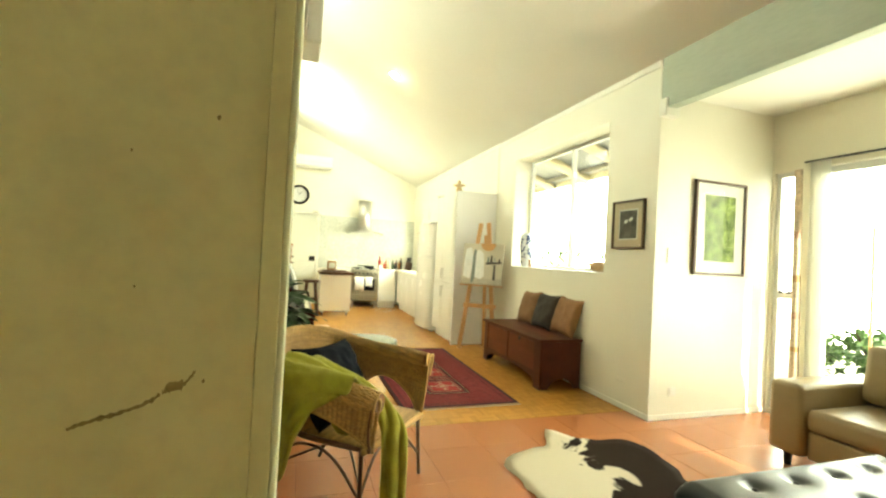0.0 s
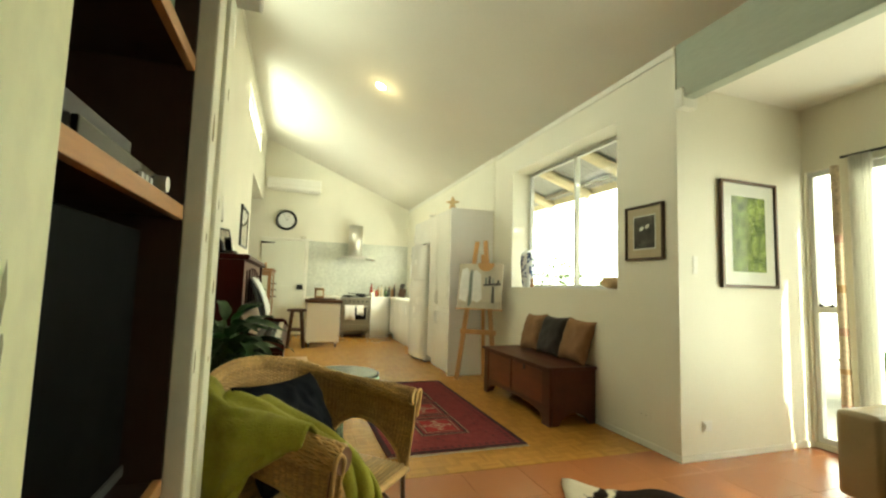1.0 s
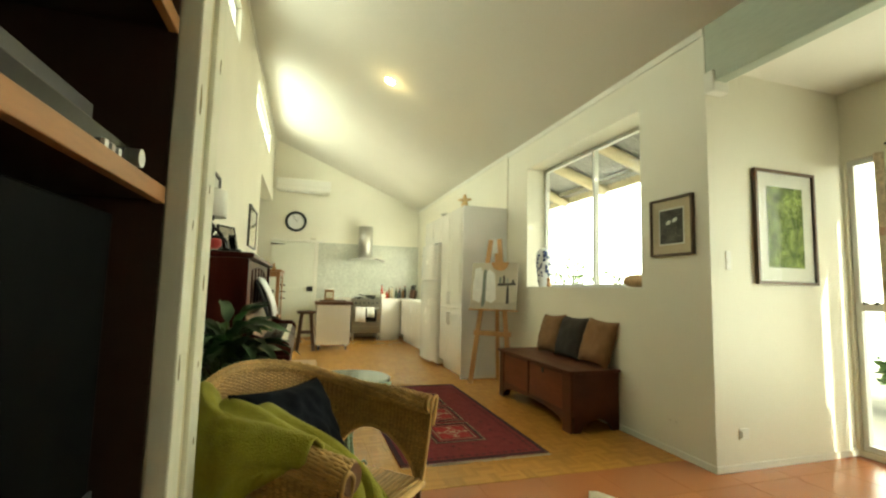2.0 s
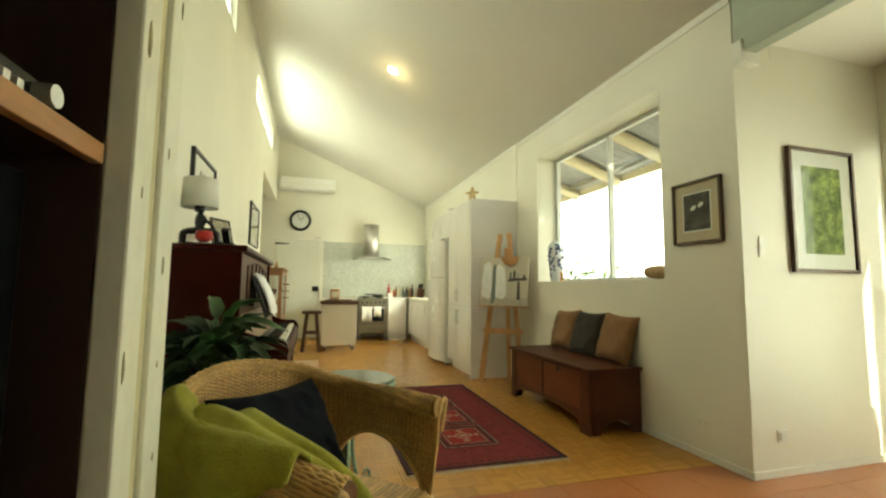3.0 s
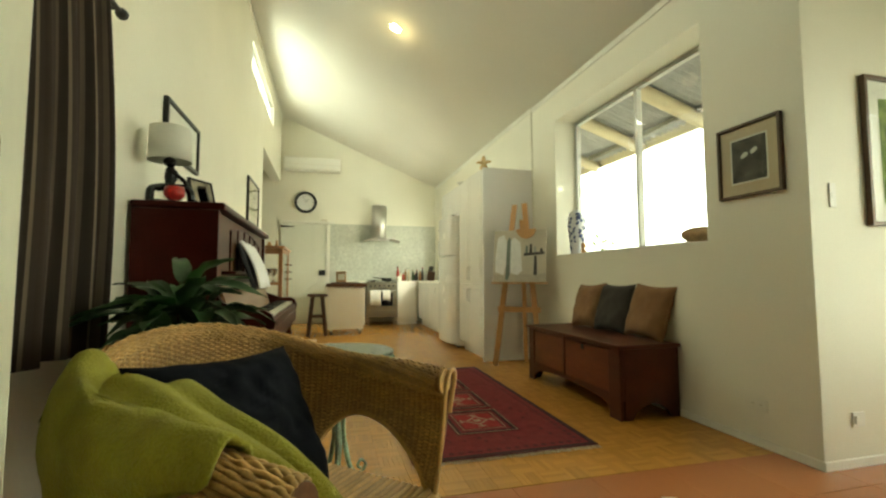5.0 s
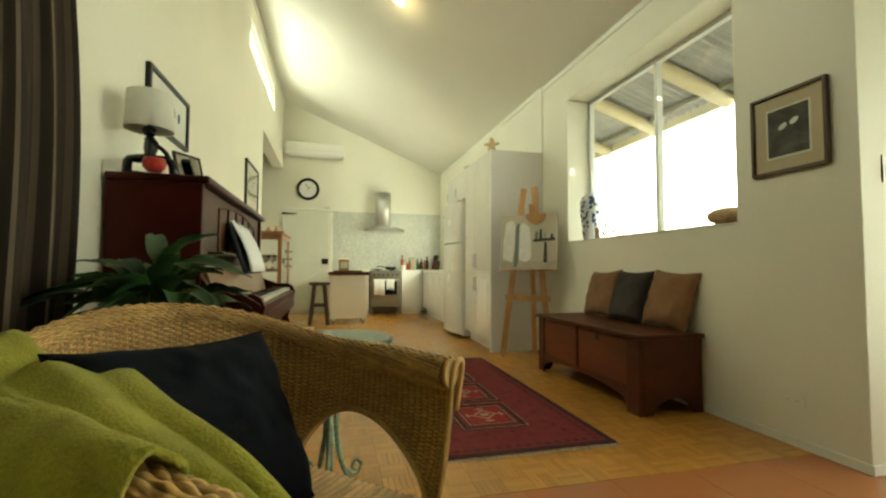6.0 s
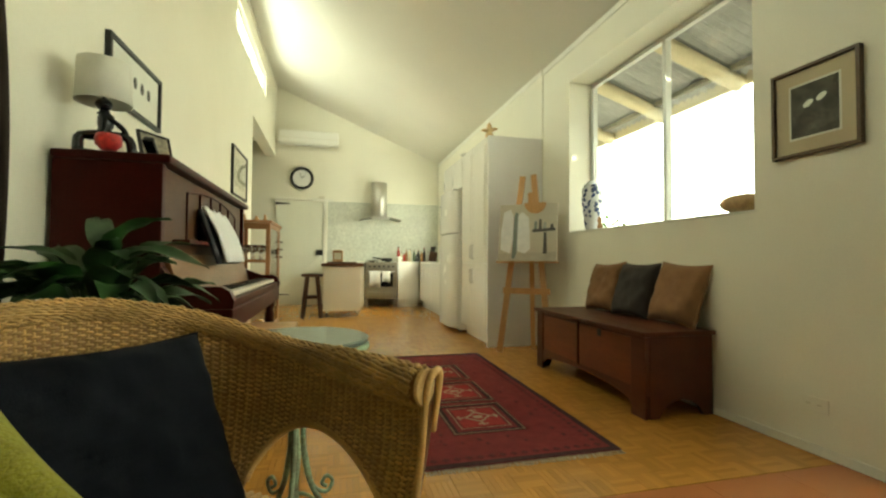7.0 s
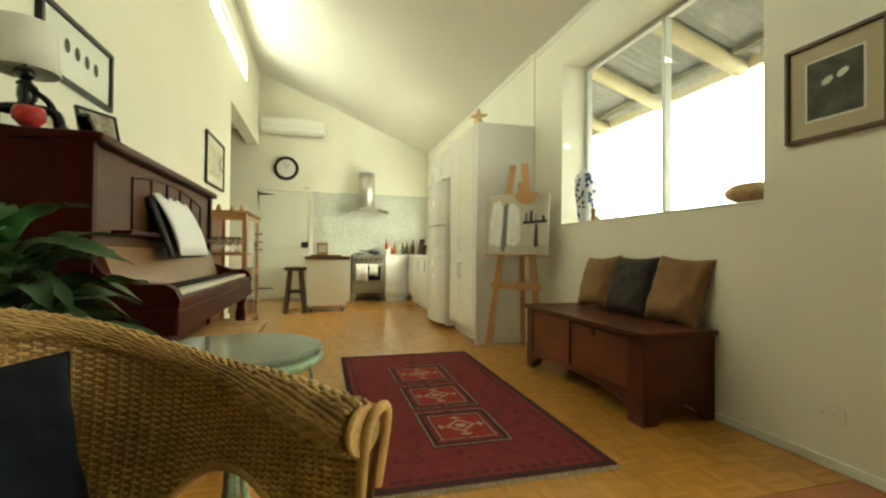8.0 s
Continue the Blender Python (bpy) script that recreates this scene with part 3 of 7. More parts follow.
ac = thing("air_conditioner", (0.78, YF - 0.1, 3.27), "long white wall air conditioner under the ceiling", "air conditioner")
part("body", box(0.20, 1.38, YF - 0.22, YF - 0.002, 3.27, 3.53, bev=0.03), PLASTIC, ac)
part("louvre", box(0.24, 1.34, YF - 0.215, YF - 0.05, 3.245, 3.267, bev=0.006), PLASTIC, ac)
part("grille", box(0.22, 1.36, YF - 0.226, YF - 0.2205, 3.37, 3.375), MOUNT, ac)

# mosaic splashback
MOS = mat("mosaic_glass", (0.60, 0.61, 0.52), 0.22, var=0.12, scale=4, fine=40, bump=0.0)
nt = MOS.node_tree
vo = nt.nodes.new("ShaderNodeTexVoronoi")
vo.inputs["Scale"].default_value = 26
co2 = nt.nodes.new("ShaderNodeTexCoord")
nt.links.new(co2.outputs["Object"], vo.inputs["Vector"])
hs = nt.nodes.new("ShaderNodeHueSaturation")
mr = nt.nodes.new("ShaderNodeMapRange")
mr.inputs[3].default_value, mr.inputs[4].default_value = 0.84, 1.04
nt.links.new(vo.outputs["Color"], mr.inputs[0])
nt.links.new(mr.outputs[0], hs.inputs["Value"])
old = nt.nodes["Principled BSDF"].inputs["Base Color"].links[0].from_socket
nt.links.new(old, hs.inputs["Color"])
nt.links.new(hs.outputs[0], nt.nodes["Principled BSDF"].inputs["Base Color"])
struct("splashback", box(1.18, XR - 0.014, YF - 0.012, YF - 0.001, 0.86, 2.14), MOS, "pale grey-green mosaic splashback", "splashback")

hood = thing("range_hood", (2.24, 11.1, 1.74), "stainless steel range hood with a curved glass canopy", "range hood")
bm = bmesh.new()
g = lathe([(0.16, 0), (0.16, 0.72)], sides=28)
g.transform(Matrix.Translation((2.22, 11.22, 1.82)))
merge(bm, g)
part("chimney", bm, STEEL, hood, smooth=True)
rows = []
for k in range(13):
    u = k / 12 * 2 - 1
    z = 1.82 - 0.07 * u * u
    rows.append([(2.245 + 0.42 * u, 10.93 + 0.05 * u * u, z), (2.245 + 0.42 * u, YF - 0.014, z)])
p = part("canopy", sheet(rows), STEEL, hood, smooth=True)
thick(p, 0.012)
part("control_strip", box(2.06, 2.43, 10.97, 11.05, 1.765, 1.80, bev=0.004), STEEL, hood)

stove = thing("stove", (2.22, 10.95, 0), "stainless steel freestanding stove with towels on its rail", "stove")
part("body", box(1.91, 2.54, 10.66, 11.30, 0.16, 0.86, bev=0.006), STOVE, stove)
part("hob", box(1.905, 2.545, 10.65, 11.30, 0.861, 0.885, bev=0.005), STOVE, stove)
part("oven_door", box(2.0, 2.45, 10.635, 10.659, 0.40, 0.66, bev=0.006), BLACKG, stove, "dark oven glass")
part("drawer", box(1.94, 2.51, 10.637, 10.659, 0.18, 0.30, bev=0.006), STOVE, stove)
part("control_panel", box(1.92, 2.53, 10.632, 10.659, 0.745, 0.85, bev=0.006), STOVE, stove)
for k in range(6):
    part("knob", rod((1.99 + k * 0.092, 10.631, 0.80), (1.99 + k * 0.092, 10.605, 0.80), 0.018), BLACK, stove)
part("rail", rod((1.96, 10.60, 0.70), (2.49, 10.60, 0.70), 0.009), CHROME, stove)
for x in (1.99, 2.46):
    part("rail_bracket", rod((x, 10.60, 0.70), (x, 10.635, 0.70), 0.007), CHROME, stove)
for x in (1.96, 2.49):
    for y in (10.70, 11.24):
        part("leg", rod((x, y, 0), (x, y, 0.16), 0.018), CHROME, stove)
for cx in (2.07, 2.38):
    for cy in (10.82, 11.12):
        bm = bmesh.new()
        for a in range(4):
            bx(bm, cx - 0.10, cx + 0.10, cy - 0.006, cy + 0.006, 0.905, 0.917, m=Matrix.Translation((cx, cy, 0)) @ pose(0, 0, 0, 0, 0, a * 45) @ Matrix.Translation((-cx, -cy, 0)))
        bx(bm, cx - 0.03, cx + 0.03, cy - 0.03, cy + 0.03, 0.886, 0.904)
        part("pan_support", bm, BLACK, stove)
for x, w, z in ((2.09, 0.22, 0.40), (2.31, 0.16, 0.50)):
    tw = thing("tea_towel", (x, 10.60, z), "pale tea towel hung over the oven rail", "towel", "tea towels")
    rows = []
    for i in range(15):
        u = i / 14
        yy = 0.006 * math.sin(u * 9 + x * 5)
        rows.append([(x - w / 2 + u * w, 10.582 + yy, z + 0.01 * math.sin(u * 5)), (x - w / 2 + u * w, 10.583 + yy * 0.5, 0.60), (x - w / 2 + u * w, 10.588, 0.70), (x - w / 2 + u * w, 10.60, 0.714), (x - w / 2 + u * w, 10.612, 0.70), (x - w / 2 + u * w, 10.615, 0.56)])
    p = part("cloth", sheet(rows), TOWEL, tw, smooth=True)
    thick(p, 0.005)


def base_unit(x0, x1, y0, y1, face, label, doors=1, top=0.87):
    """A floor cabinet; face is the side that its doors are on, '-y' or '-x'."""
    t = thing("base_cabinet", ((x0 + x1) / 2, (y0 + y1) / 2, 0), label, "cabinet", "kitchen cabinets")
    bm = box(x0, x1, y0, y1, 0.14, top)
    part("body", bm, SIDEP, t)
    if face == "-y":
        part("kickboard", box(x0, x1, y0 + 0.06, y0 + 0.08, 0, 0.139), LACQ, t)
        w = (x1 - x0) / doors
        for k in range(doors):
            d = part("cabinet_door", box(x0 + k * w + 0.003, x0 + (k + 1) * w - 0.003, y0 - 0.022, y0 - 0.002, 0.145, top - 0.005, bev=0.004), LACQ, t)
            part("handle", rod((x0 + k * w + w - 0.05, y0 - 0.045, top - 0.24), (x0 + k * w + w - 0.05, y0 - 0.045, top - 0.08), 0.006), CHROME, d)
    else:
        part("kickboard", box(x0 + 0.06, x0 + 0.08, y0, y1, 0, 0.139), LACQ, t)
        w = (y1 - y0) / doors
        for k in range(doors):
            d = part("cabinet_door", box(x0 - 0.022, x0 - 0.002, y0 + k * w + 0.003, y0 + (k + 1) * w - 0.003, 0.145, top - 0.005, bev=0.004), LACQ, t)
            part("handle", rod((x0 - 0.045, y0 + k * w + 0.05, top - 0.24), (x0 - 0.045, y0 + k * w + 0.05, top - 0.08), 0.006), CHROME, d)
    return t


base_unit(2.555, 2.97, 10.70, 11.37, "-y", "white kitchen base cabinet beside the stove")
base_unit(1.50, 1.895, 10.70, 11.37, "-y", "white kitchen base cabinet beside the stove")
base_unit(3.0, XR - 0.036, 9.55, 10.60, "-x", "white kitchen base cabinets along the wall", 2)
base_unit(3.0, XR - 0.036, 8.50, 9.546, "-x", "white kitchen base cabinets along the wall", 2)
top = thing("worktop", (3.0, 10.9, 0.872), "thin pale L-shaped kitchen worktop", "worktop")
part("slab", box(2.55, XR - 0.014, 10.66, 11.37, 0.872, 0.90, bev=0.004), TRIM, top)
part("slab", box(2.96, XR - 0.014, 8.48, 10.655, 0.872, 0.90, bev=0.004), TRIM, top)
part("slab", box(1.49, 1.90, 10.66, 11.37, 0.872, 0.90, bev=0.004), TRIM, top)

# bottles, jars and knives on the worktop
rnd = random.Random(11)
BOT = [mat("bottle_%s" % n, c, 0.25, var=0.1) for n, c in (("red", (0.38, 0.04, 0.03)), ("green", (0.04, 0.07, 0.03)), ("amber", (0.25, 0.12, 0.04)), ("black", (0.02, 0.02, 0.02)), ("cream", (0.60, 0.52, 0.36)), ("steel", (0.45, 0.45, 0.43)))]
names = ["red", "dark green", "amber", "black", "cream", "grey"]
for k in range(13):
    x = 2.62 + k * 0.062 + rnd.uniform(-0.01, 0.01)
    y = 11.05 + rnd.uniform(-0.12, 0.15)
    h, r = rnd.uniform(0.16, 0.32), rnd.uniform(0.025, 0.036)
    c = (0, 4, 0, 2, 4, 1, 3, 3, 2, 3, 5, 3, 5)[k]
    t = thing("bottle", (x, y, 0.901), "%s kitchen bottle standing on the worktop" % names[c], "bottle", "bottles on the worktop")
    part("glass_body", lathe([(r * 0.9, 0), (r, 0.01), (r, h * 0.62), (r * 0.45, h * 0.78), (r * 0.42, h * 0.94)], (x, y, 0.901), 14), BOT[c], t, smooth=True)
    part("cap", rod((x, y, 0.901 + h * 0.94), (x, y, 0.901 + h), r * 0.5), BOT[(c + 3) % 6], t)
kb = thing("knife_block", (3.30, 10.9, 0.901), "dark wooden knife block with black handled knives", "knife block")
part("block", box(-0.05, 0.05, -0.07, 0.07, 0, 0.2, bev=0.006, m=pose(3.30, 10.9, 0.91, 0, 0, 30) @ pose(0, 0, 0, 14)), DARKWOOD, kb)
for k in range(5):
    part("knife_handle", rod((3.26 + k * 0.02, 10.88, 1.09), (3.26 + k * 0.02 + 0.01, 10.83, 1.21), 0.011), BLACK, kb)
for x, y, h, l in ((2.60, 10.85, 0.10, "small white mug beside the stove"),):
    t = thing("mug", (x, y, 0.901), l, "mug")
    part("cup", lathe([(0.035, 0), (0.04, 0.01), (0.042, h), (0.036, h), (0.034, 0.012)], (x, y, 0.901), 16), PLASTIC, t, smooth=True)
    part("handle", tube(bmesh.new(), [(x + 0.04, y, 0.98), (x + 0.07, y, 0.97), (x + 0.07, y, 0.93), (x + 0.04, y, 0.925)], 0.006, 6), PLASTIC, t)
pan = thing("frying_pan", (2.38, 11.12, 0.918), "black pan on the stove", "pan")
part("pan", lathe([(0.10, 0), (0.13, 0.045), (0.125, 0.045), (0.096, 0.006)], (2.38, 11.12, 0.918), 24), BLACK, pan, smooth=True)
part("handle", rod((2.26, 11.06, 0.955), (2.08, 10.98, 0.975), 0.011), BLACK, pan)

# island trolley
isl = thing("island_trolley", (1.45, 9.58, 0), "white kitchen trolley on castors with a dark top", "trolley")
part("body", box(1.15, 1.745, 9.25, 9.90, 0.10, 0.815, bev=0.004), SIDEP, isl)
part("front_panel", box(1.155, 1.74, 9.238, 9.249, 0.11, 0.81, bev=0.003), LACQ, isl)
part("worktop", box(1.12, 1.79, 9.21, 9.93, 0.816, 0.866, bev=0.006), BOARD, isl, "dark timber top")
for x in (1.21, 1.69):
    for y in (9.31, 9.84):
        w = part("castor", rod((x - 0.012, y, 0.035), (x + 0.012, y, 0.035), 0.034, sides=16), GREY, isl)
        part("fork", box(x - 0.02, x + 0.02, y - 0.015, y + 0.015, 0.06, 0.10, bev=0.003), CHROME, w)
tr = thing("serving_board", (1.43, 9.55, 0.868), "dark wooden board lying on the trolley", "board")
part("board", box(1.20, 1.68, 9.38, 9.75, 0.868, 0.89, bev=0.008), DARKWOOD, tr)
cb = thing("cookbook_stand", (1.37, 9.62, 0.891), "brown printed box standing on the trolley", "box")
part("box", box(1.29, 1.46, 9.58, 9.68, 0.891, 1.08, bev=0.006), TOFF, cb)
part("label", box(1.315, 1.435, 9.575, 9.579, 0.93, 1.04), MOUNT, cb, "pale printed panel")
part("top", box(1.285, 1.465, 9.575, 9.685, 1.081, 1.096, bev=0.004), TRIM, cb)

stool = thing("bar_stool", (0.98, 9.35, 0), "dark wooden bar stool with splayed legs", "stool")
part("seat", lathe([(0.15, 0.645), (0.17, 0.655), (0.17, 0.685), (0.155, 0.695)], (0.98, 9.35, 0), 28), DARKWOOD, stool, smooth=False)
for a in (45, 135, 225, 315):
    ca, sa = math.cos(radians(a)), math.sin(radians(a))
    part("leg", rod((0.98 + 0.20 * ca, 9.35 + 0.20 * sa, 0), (0.98 + 0.11 * ca, 9.35 + 0.11 * sa, 0.65), 0.030, 0.033, 8), DARKWOOD, stool)
for k, a in enumerate((45, 135, 225, 315)):
    z = 0.26 if k % 2 else 0.32
    r = 0.20 - 0.09 * z / 0.65
    b = a + 90
    part("stretcher", rod((0.98 + r * math.cos(radians(a)), 9.35 + r * math.sin(radians(a)), z), (0.98 + r * math.cos(radians(b)), 9.35 + r * math.sin(radians(b)), z), 0.020, sides=8), DARKWOOD, stool)

# tall cupboard and fridge
CX0, CX1 = 2.90, XR - 0.014
tall = thing("tall_cupboard", (3.2, 6.9, 0), "tall glossy white pantry cupboard", "cupboard")
part("side_panel", box(CX0 + 0.0, CX1, 6.42, 6.442, 0.0, 2.27, bev=0.002), SIDEP, tall, "matt pale grey side panel")
part("body", box(CX0 + 0.02, CX1, 6.444, 7.39, 0.12, 2.26), SIDEP, tall)
part("kickboard", box(CX0 + 0.07, CX0 + 0.09, 6.444, 7.39, 0, 0.119), LACQ, tall)
for y0, y1 in ((6.446, 6.915), (6.921, 7.39)):
    for z0, z1 in ((0.125, 0.885), (0.892, 2.262)):
        d = part("cupboard_door", box(CX0 - 0.004, CX0 + 0.018, y0, y1, z0, z1, bev=0.004), LACQ, tall)
        part("raised_panel", box(CX0 - 0.010, CX0 - 0.0045, y0 + 0.07, y1 - 0.07, z0 + 0.07, z1 - 0.07, bev=0.004), LACQ, d)
        hy = y1 - 0.04 if y0 < 6.6 else y0 + 0.04
        hz = 0.74 if z0 < 0.5 else 1.02
        part("handle", tube(bmesh.new(), [(CX0 - 0.005, hy, hz - 0.08), (CX0 - 0.035, hy, hz - 0.075), (CX0 - 0.035, hy, hz + 0.075), (CX0 - 0.005, hy, hz + 0.08)], 0.006, 8), CHROME, d)
over = thing("wall_cupboard", (3.2, 7.85, 1.9), "white cupboard above the fridge", "cupboard")
part("body", box(CX0 + 0.02, CX1, 7.394, 8.32, 1.865, 2.26), SIDEP, over)
for y0, y1 in ((7.398, 7.854), (7.86, 8.316)):
    d = part("cupboard_door", box(CX0 - 0.004, CX0 + 0.018, y0, y1, 1.87, 2.256, bev=0.004), LACQ, over)
    part("handle", rod((CX0 - 0.02, y1 - 0.05, 1.94), (CX0 - 0.02, y1 - 0.05, 2.06), 0.006), CHROME, d)
part("end_panel", box(CX0, CX1, 8.322, 8.342, 0, 2.26), SIDEP, over)

fr = thing("fridge", (3.15, 7.84, 0), "white two door fridge freezer with rounded doors", "fridge")
part("cabinet", box(CX0 - 0.03, CX1 - 0.03, 7.405, 8.21, 0.03, 1.83, bev=0.01), ENAM, fr)


def bowed(z0, z1):
    rows = []
    for i in range(25):
        u = i / 24 * 2 - 1
        xx = CX0 - 0.14 + 0.035 * u * u + 0.055 * abs(u) ** 7
        rows.append([(xx, 7.805 + 0.398 * u, z0), (xx, 7.805 + 0.398 * u, z1)])
    bm = sheet(rows)
    r = bmesh.ops.extrude_face_region(bm, geom=bm.faces[:])
    for e in r["geom"]:
        if isinstance(e, bmesh.types.BMVert):
            e.co.x = CX0 - 0.035
    return bm


for z0, z1 in ((0.06, 1.265), (1.28, 1.83)):
    d = part("fridge_door", bowed(z0, z1), ENAM, fr)
    hz = (z0 + 0.85, z0 + 1.15) if z0 < 1 else (z0 + 0.03, z0 + 0.25)
    part("handle", box(CX0 - 0.10, CX0 - 0.05, 8.195, 8.215, hz[0], hz[1], bev=0.004), ENAM, d)
part("top_hinge", box(CX0 - 0.08, CX0 - 0.03, 7.48, 7.56, 1.831, 1.85, bev=0.004), GREY, fr)
part("badge", box(CX0 - 0.112, CX0 - 0.100, 8.08, 8.16, 1.68, 1.70), GREY, fr)
for y in (7.52, 8.16):
    part("foot", rod((CX0 + 0.02, y, 0), (CX0 + 0.02, y, 0.03), 0.02), BLACK, fr)
t = thing("wooden_figure", (2.96, 6.56, 2.272), "small pale wooden star figure on the cupboard", "ornament")
PALEW = mat("pale_wood", (0.66, 0.46, 0.22), 0.5, var=0.2, scale=20, fine=90)
bm = lathe([(0.042, 0), (0.048, 0.04), (0.026, 0.075), (0.018, 0.095), (0.030, 0.115), (0.024, 0.15), (0.006, 0.18)], (2.96, 6.56, 2.272), 12)
for sg in (-1, 1):
    tube(bm, [(2.96, 6.56, 2.355), (2.96 + sg * 0.045, 6.56 - sg * 0.03, 2.375), (2.96 + sg * 0.075, 6.56 - sg * 0.05, 2.372)], [0.024, 0.018, 0.010], 8)
part("figure", bm, PALEW, t, smooth=True)
t = thing("trinket_bowl", (3.0, 7.5, 2.262), "small grey metal bowl on the cupboard", "bowl")
part("bowl", lathe([(0.03, 0), (0.07, 0.03), (0.10, 0.055), (0.09, 0.055), (0.03, 0.01)], (3.0, 7.5, 2.262), 20), STEEL, t, smooth=True)
t = thing("storage_basket", (3.02, 7.02, 2.262), "low pale tray on the cupboard", "tray")
part("tray", box(2.96, 3.1, 6.92, 7.16, 2.262, 2.285, bev=0.006), PINE, t)

# downlight
dl = thing("downlight", (1.827, 6.28, ceil_z(1.827) - 0.02), "small warm halogen downlight in the ceiling", "ceiling light")
tilt = Matrix.Translation((1.827, 6.28, ceil_z(1.827) - 0.012)) @ pose(0, 0, 0, 0, math.degrees(math.atan(CS)), 0)
g = lathe([(0.085, 0), (0.085, 0.010), (0.062, 0.010), (0.062, 0.0)], sides=28)
g.transform(tilt)
part("rim", g, TRIM, dl)
g = lathe([(0.05, -0.012), (0.060, -0.006), (0.060, 0.0)], sides=24)
g.transform(tilt)
part("lens", g, glow("halogen", (1.0, 0.80, 0.45), 60), dl, "glowing lens")

# ---- the pier with its shelves ----
book = thing("bookcase", (0.33, 1.86, 0), "dark built-in wooden bookcase in the thick pier", "bookcase")
NYA, NYB = NY0 + 0.022, 2.183
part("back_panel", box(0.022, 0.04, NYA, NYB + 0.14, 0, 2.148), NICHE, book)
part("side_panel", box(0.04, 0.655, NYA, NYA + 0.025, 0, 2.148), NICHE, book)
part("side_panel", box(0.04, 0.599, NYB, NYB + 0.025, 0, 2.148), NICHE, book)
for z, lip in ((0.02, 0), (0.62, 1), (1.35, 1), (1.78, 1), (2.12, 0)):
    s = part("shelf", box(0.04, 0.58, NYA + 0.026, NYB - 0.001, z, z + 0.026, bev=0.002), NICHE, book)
    if lip:
        part("front_edge", box(0.581, 0.603, NYA + 0.026, NYB - 0.001, z - 0.008, z + 0.032, bev=0.003), SHELF, s, "worn honey coloured front edge")
pl = thing("disc_player", (0.40, 1.86, 1.377), "slim dark disc player with a chrome knob", "player")
part("case", box(0.14, 0.56, 1.62, 2.06, 1.377, 1.435, bev=0.004), GREY, pl)
part("fascia", box(0.561, 0.572, 1.62, 2.06, 1.379, 1.433, bev=0.003), BLACKG, pl)
part("knob", rod((0.573, 2.02, 1.408), (0.60, 2.02, 1.408), 0.019, sides=20), CHROME, pl, "chrome knob")
for k in range(3):
    part("button", box(0.573, 0.58, 1.90 + k * 0.03, 1.915 + k * 0.03, 1.395, 1.41), CHROME, pl)
pl2 = thing("set_top_box", (0.38, 1.78, 1.436), "small dark box lying on the disc player", "player")
part("case", box(0.20, 0.55, 1.58, 1.92, 1.4365, 1.475, bev=0.004), GREY, pl2)
tv = thing("television", (0.45, 1.78, 0.646), "black flat television standing in the bookcase", "television")
part("screen", box(0.50, 0.53, NYA + 0.04, 2.10, 0.70, 1.30, bev=0.006), mat("tv_black", (0.002, 0.002, 0.0022), 0.5, var=0.1, spec=0.03, bump=0.0), tv)
part("stand", box(0.42, 0.57, 1.60, 1.95, 0.6465, 0.665, bev=0.004), BLACK, tv)
part("neck", box(0.48, 0.51, 1.72, 1.84, 0.665, 0.71), BLACK, tv)
part("bezel", box(0.531, 0.537, NYA + 0.04, 2.10, 0.70, 0.725, bev=0.002), GREY, tv)
rnd = random.Random(5)
BC = [mat("spine_%d" % k, c, 0.6, var=0.15) for k, c in enumerate(((0.30, 0.28, 0.22), (0.10, 0.14, 0.16), (0.24, 0.08, 0.05), (0.42, 0.38, 0.28), (0.05, 0.05, 0.06), (0.12, 0.18, 0.10)))]
CN = ["grey", "blue-grey", "dark red", "cream", "black", "green"]
y = NYA + 0.04
while y < NYB - 0.06:
    w, h = rnd.uniform(0.014, 0.04), rnd.uniform(0.18, 0.27)
    k = rnd.randrange(6)
    b = thing("book", (0.45, y + w / 2, 1.807), "%s book standing on the upper shelf" % CN[k], "book", "books on the shelf")
    part("cover", box(0.36, 0.545 + rnd.uniform(-0.01, 0.02), y, y + w - 0.002, 1.807, 1.807 + h, bev=0.002), BC[k], b)
    part("pages", box(0.365, 0.53, y + 0.003, y + w - 0.005, 1.8075 + h, 1.809 + h), PAPER, b)
    y += w
jamb = thing("door_jamb", (NX, 2.30, 0), "chipped cream door jamb with bare patches", "door jamb", kind="structure")
JX = 0.657
part("board", box(0.60, JX - 0.003, NYB + 0.002, 2.283, 0, 2.149, bev=0.006), JAMB, jamb)
part("stop_bead", box(0.60, JX - 0.010, 2.284, 2.328, 0, 2.149, bev=0.003), OCHRE, jamb, "ochre strip of older paint")
part("board", box(0.602, JX + 0.003, 2.329, 2.437, 0, 2.149, bev=0.008), JAMB, jamb)
part("casing", box(0.641, 0.673, NYF - 0.002, NY0 + 0.021, 0, 2.149, bev=0.002), NIB, jamb, "yellowed casing at the pier's edge")
part("casing", box(0.6735, NX, NYF - 0.001, NY0 + 0.021, 0, 2.149, bev=0.004), SIDEJ, jamb, "pale green-cream board facing the opening")
# the corner of the casing is worn down to the grey undercoat
UNDER = mat("grey_undercoat", (0.34, 0.33, 0.20), 0.8, var=0.4, scale=25, fine=90, bump=0.4)
bm = bmesh.new()
prev = None
for k in range(150):
    z = 0.30 + 1.75 * k / 149
    w = 0.003 + 0.030 * max(0.0, noise.noise(Vector((z * 4.2, 1.5, 3)))) ** 1.2 + 0.006 * abs(noise.noise(Vector((z * 40, 2, 8))))
    q = [bm.verts.new((NX + 0.0012, NYF + 0.001, z)), bm.verts.new((NX + 0.0012, NYF + 0.001 + w, z))]
    if prev:
        bm.faces.new((prev[0], q[0], q[1], prev[1]))
    prev = q
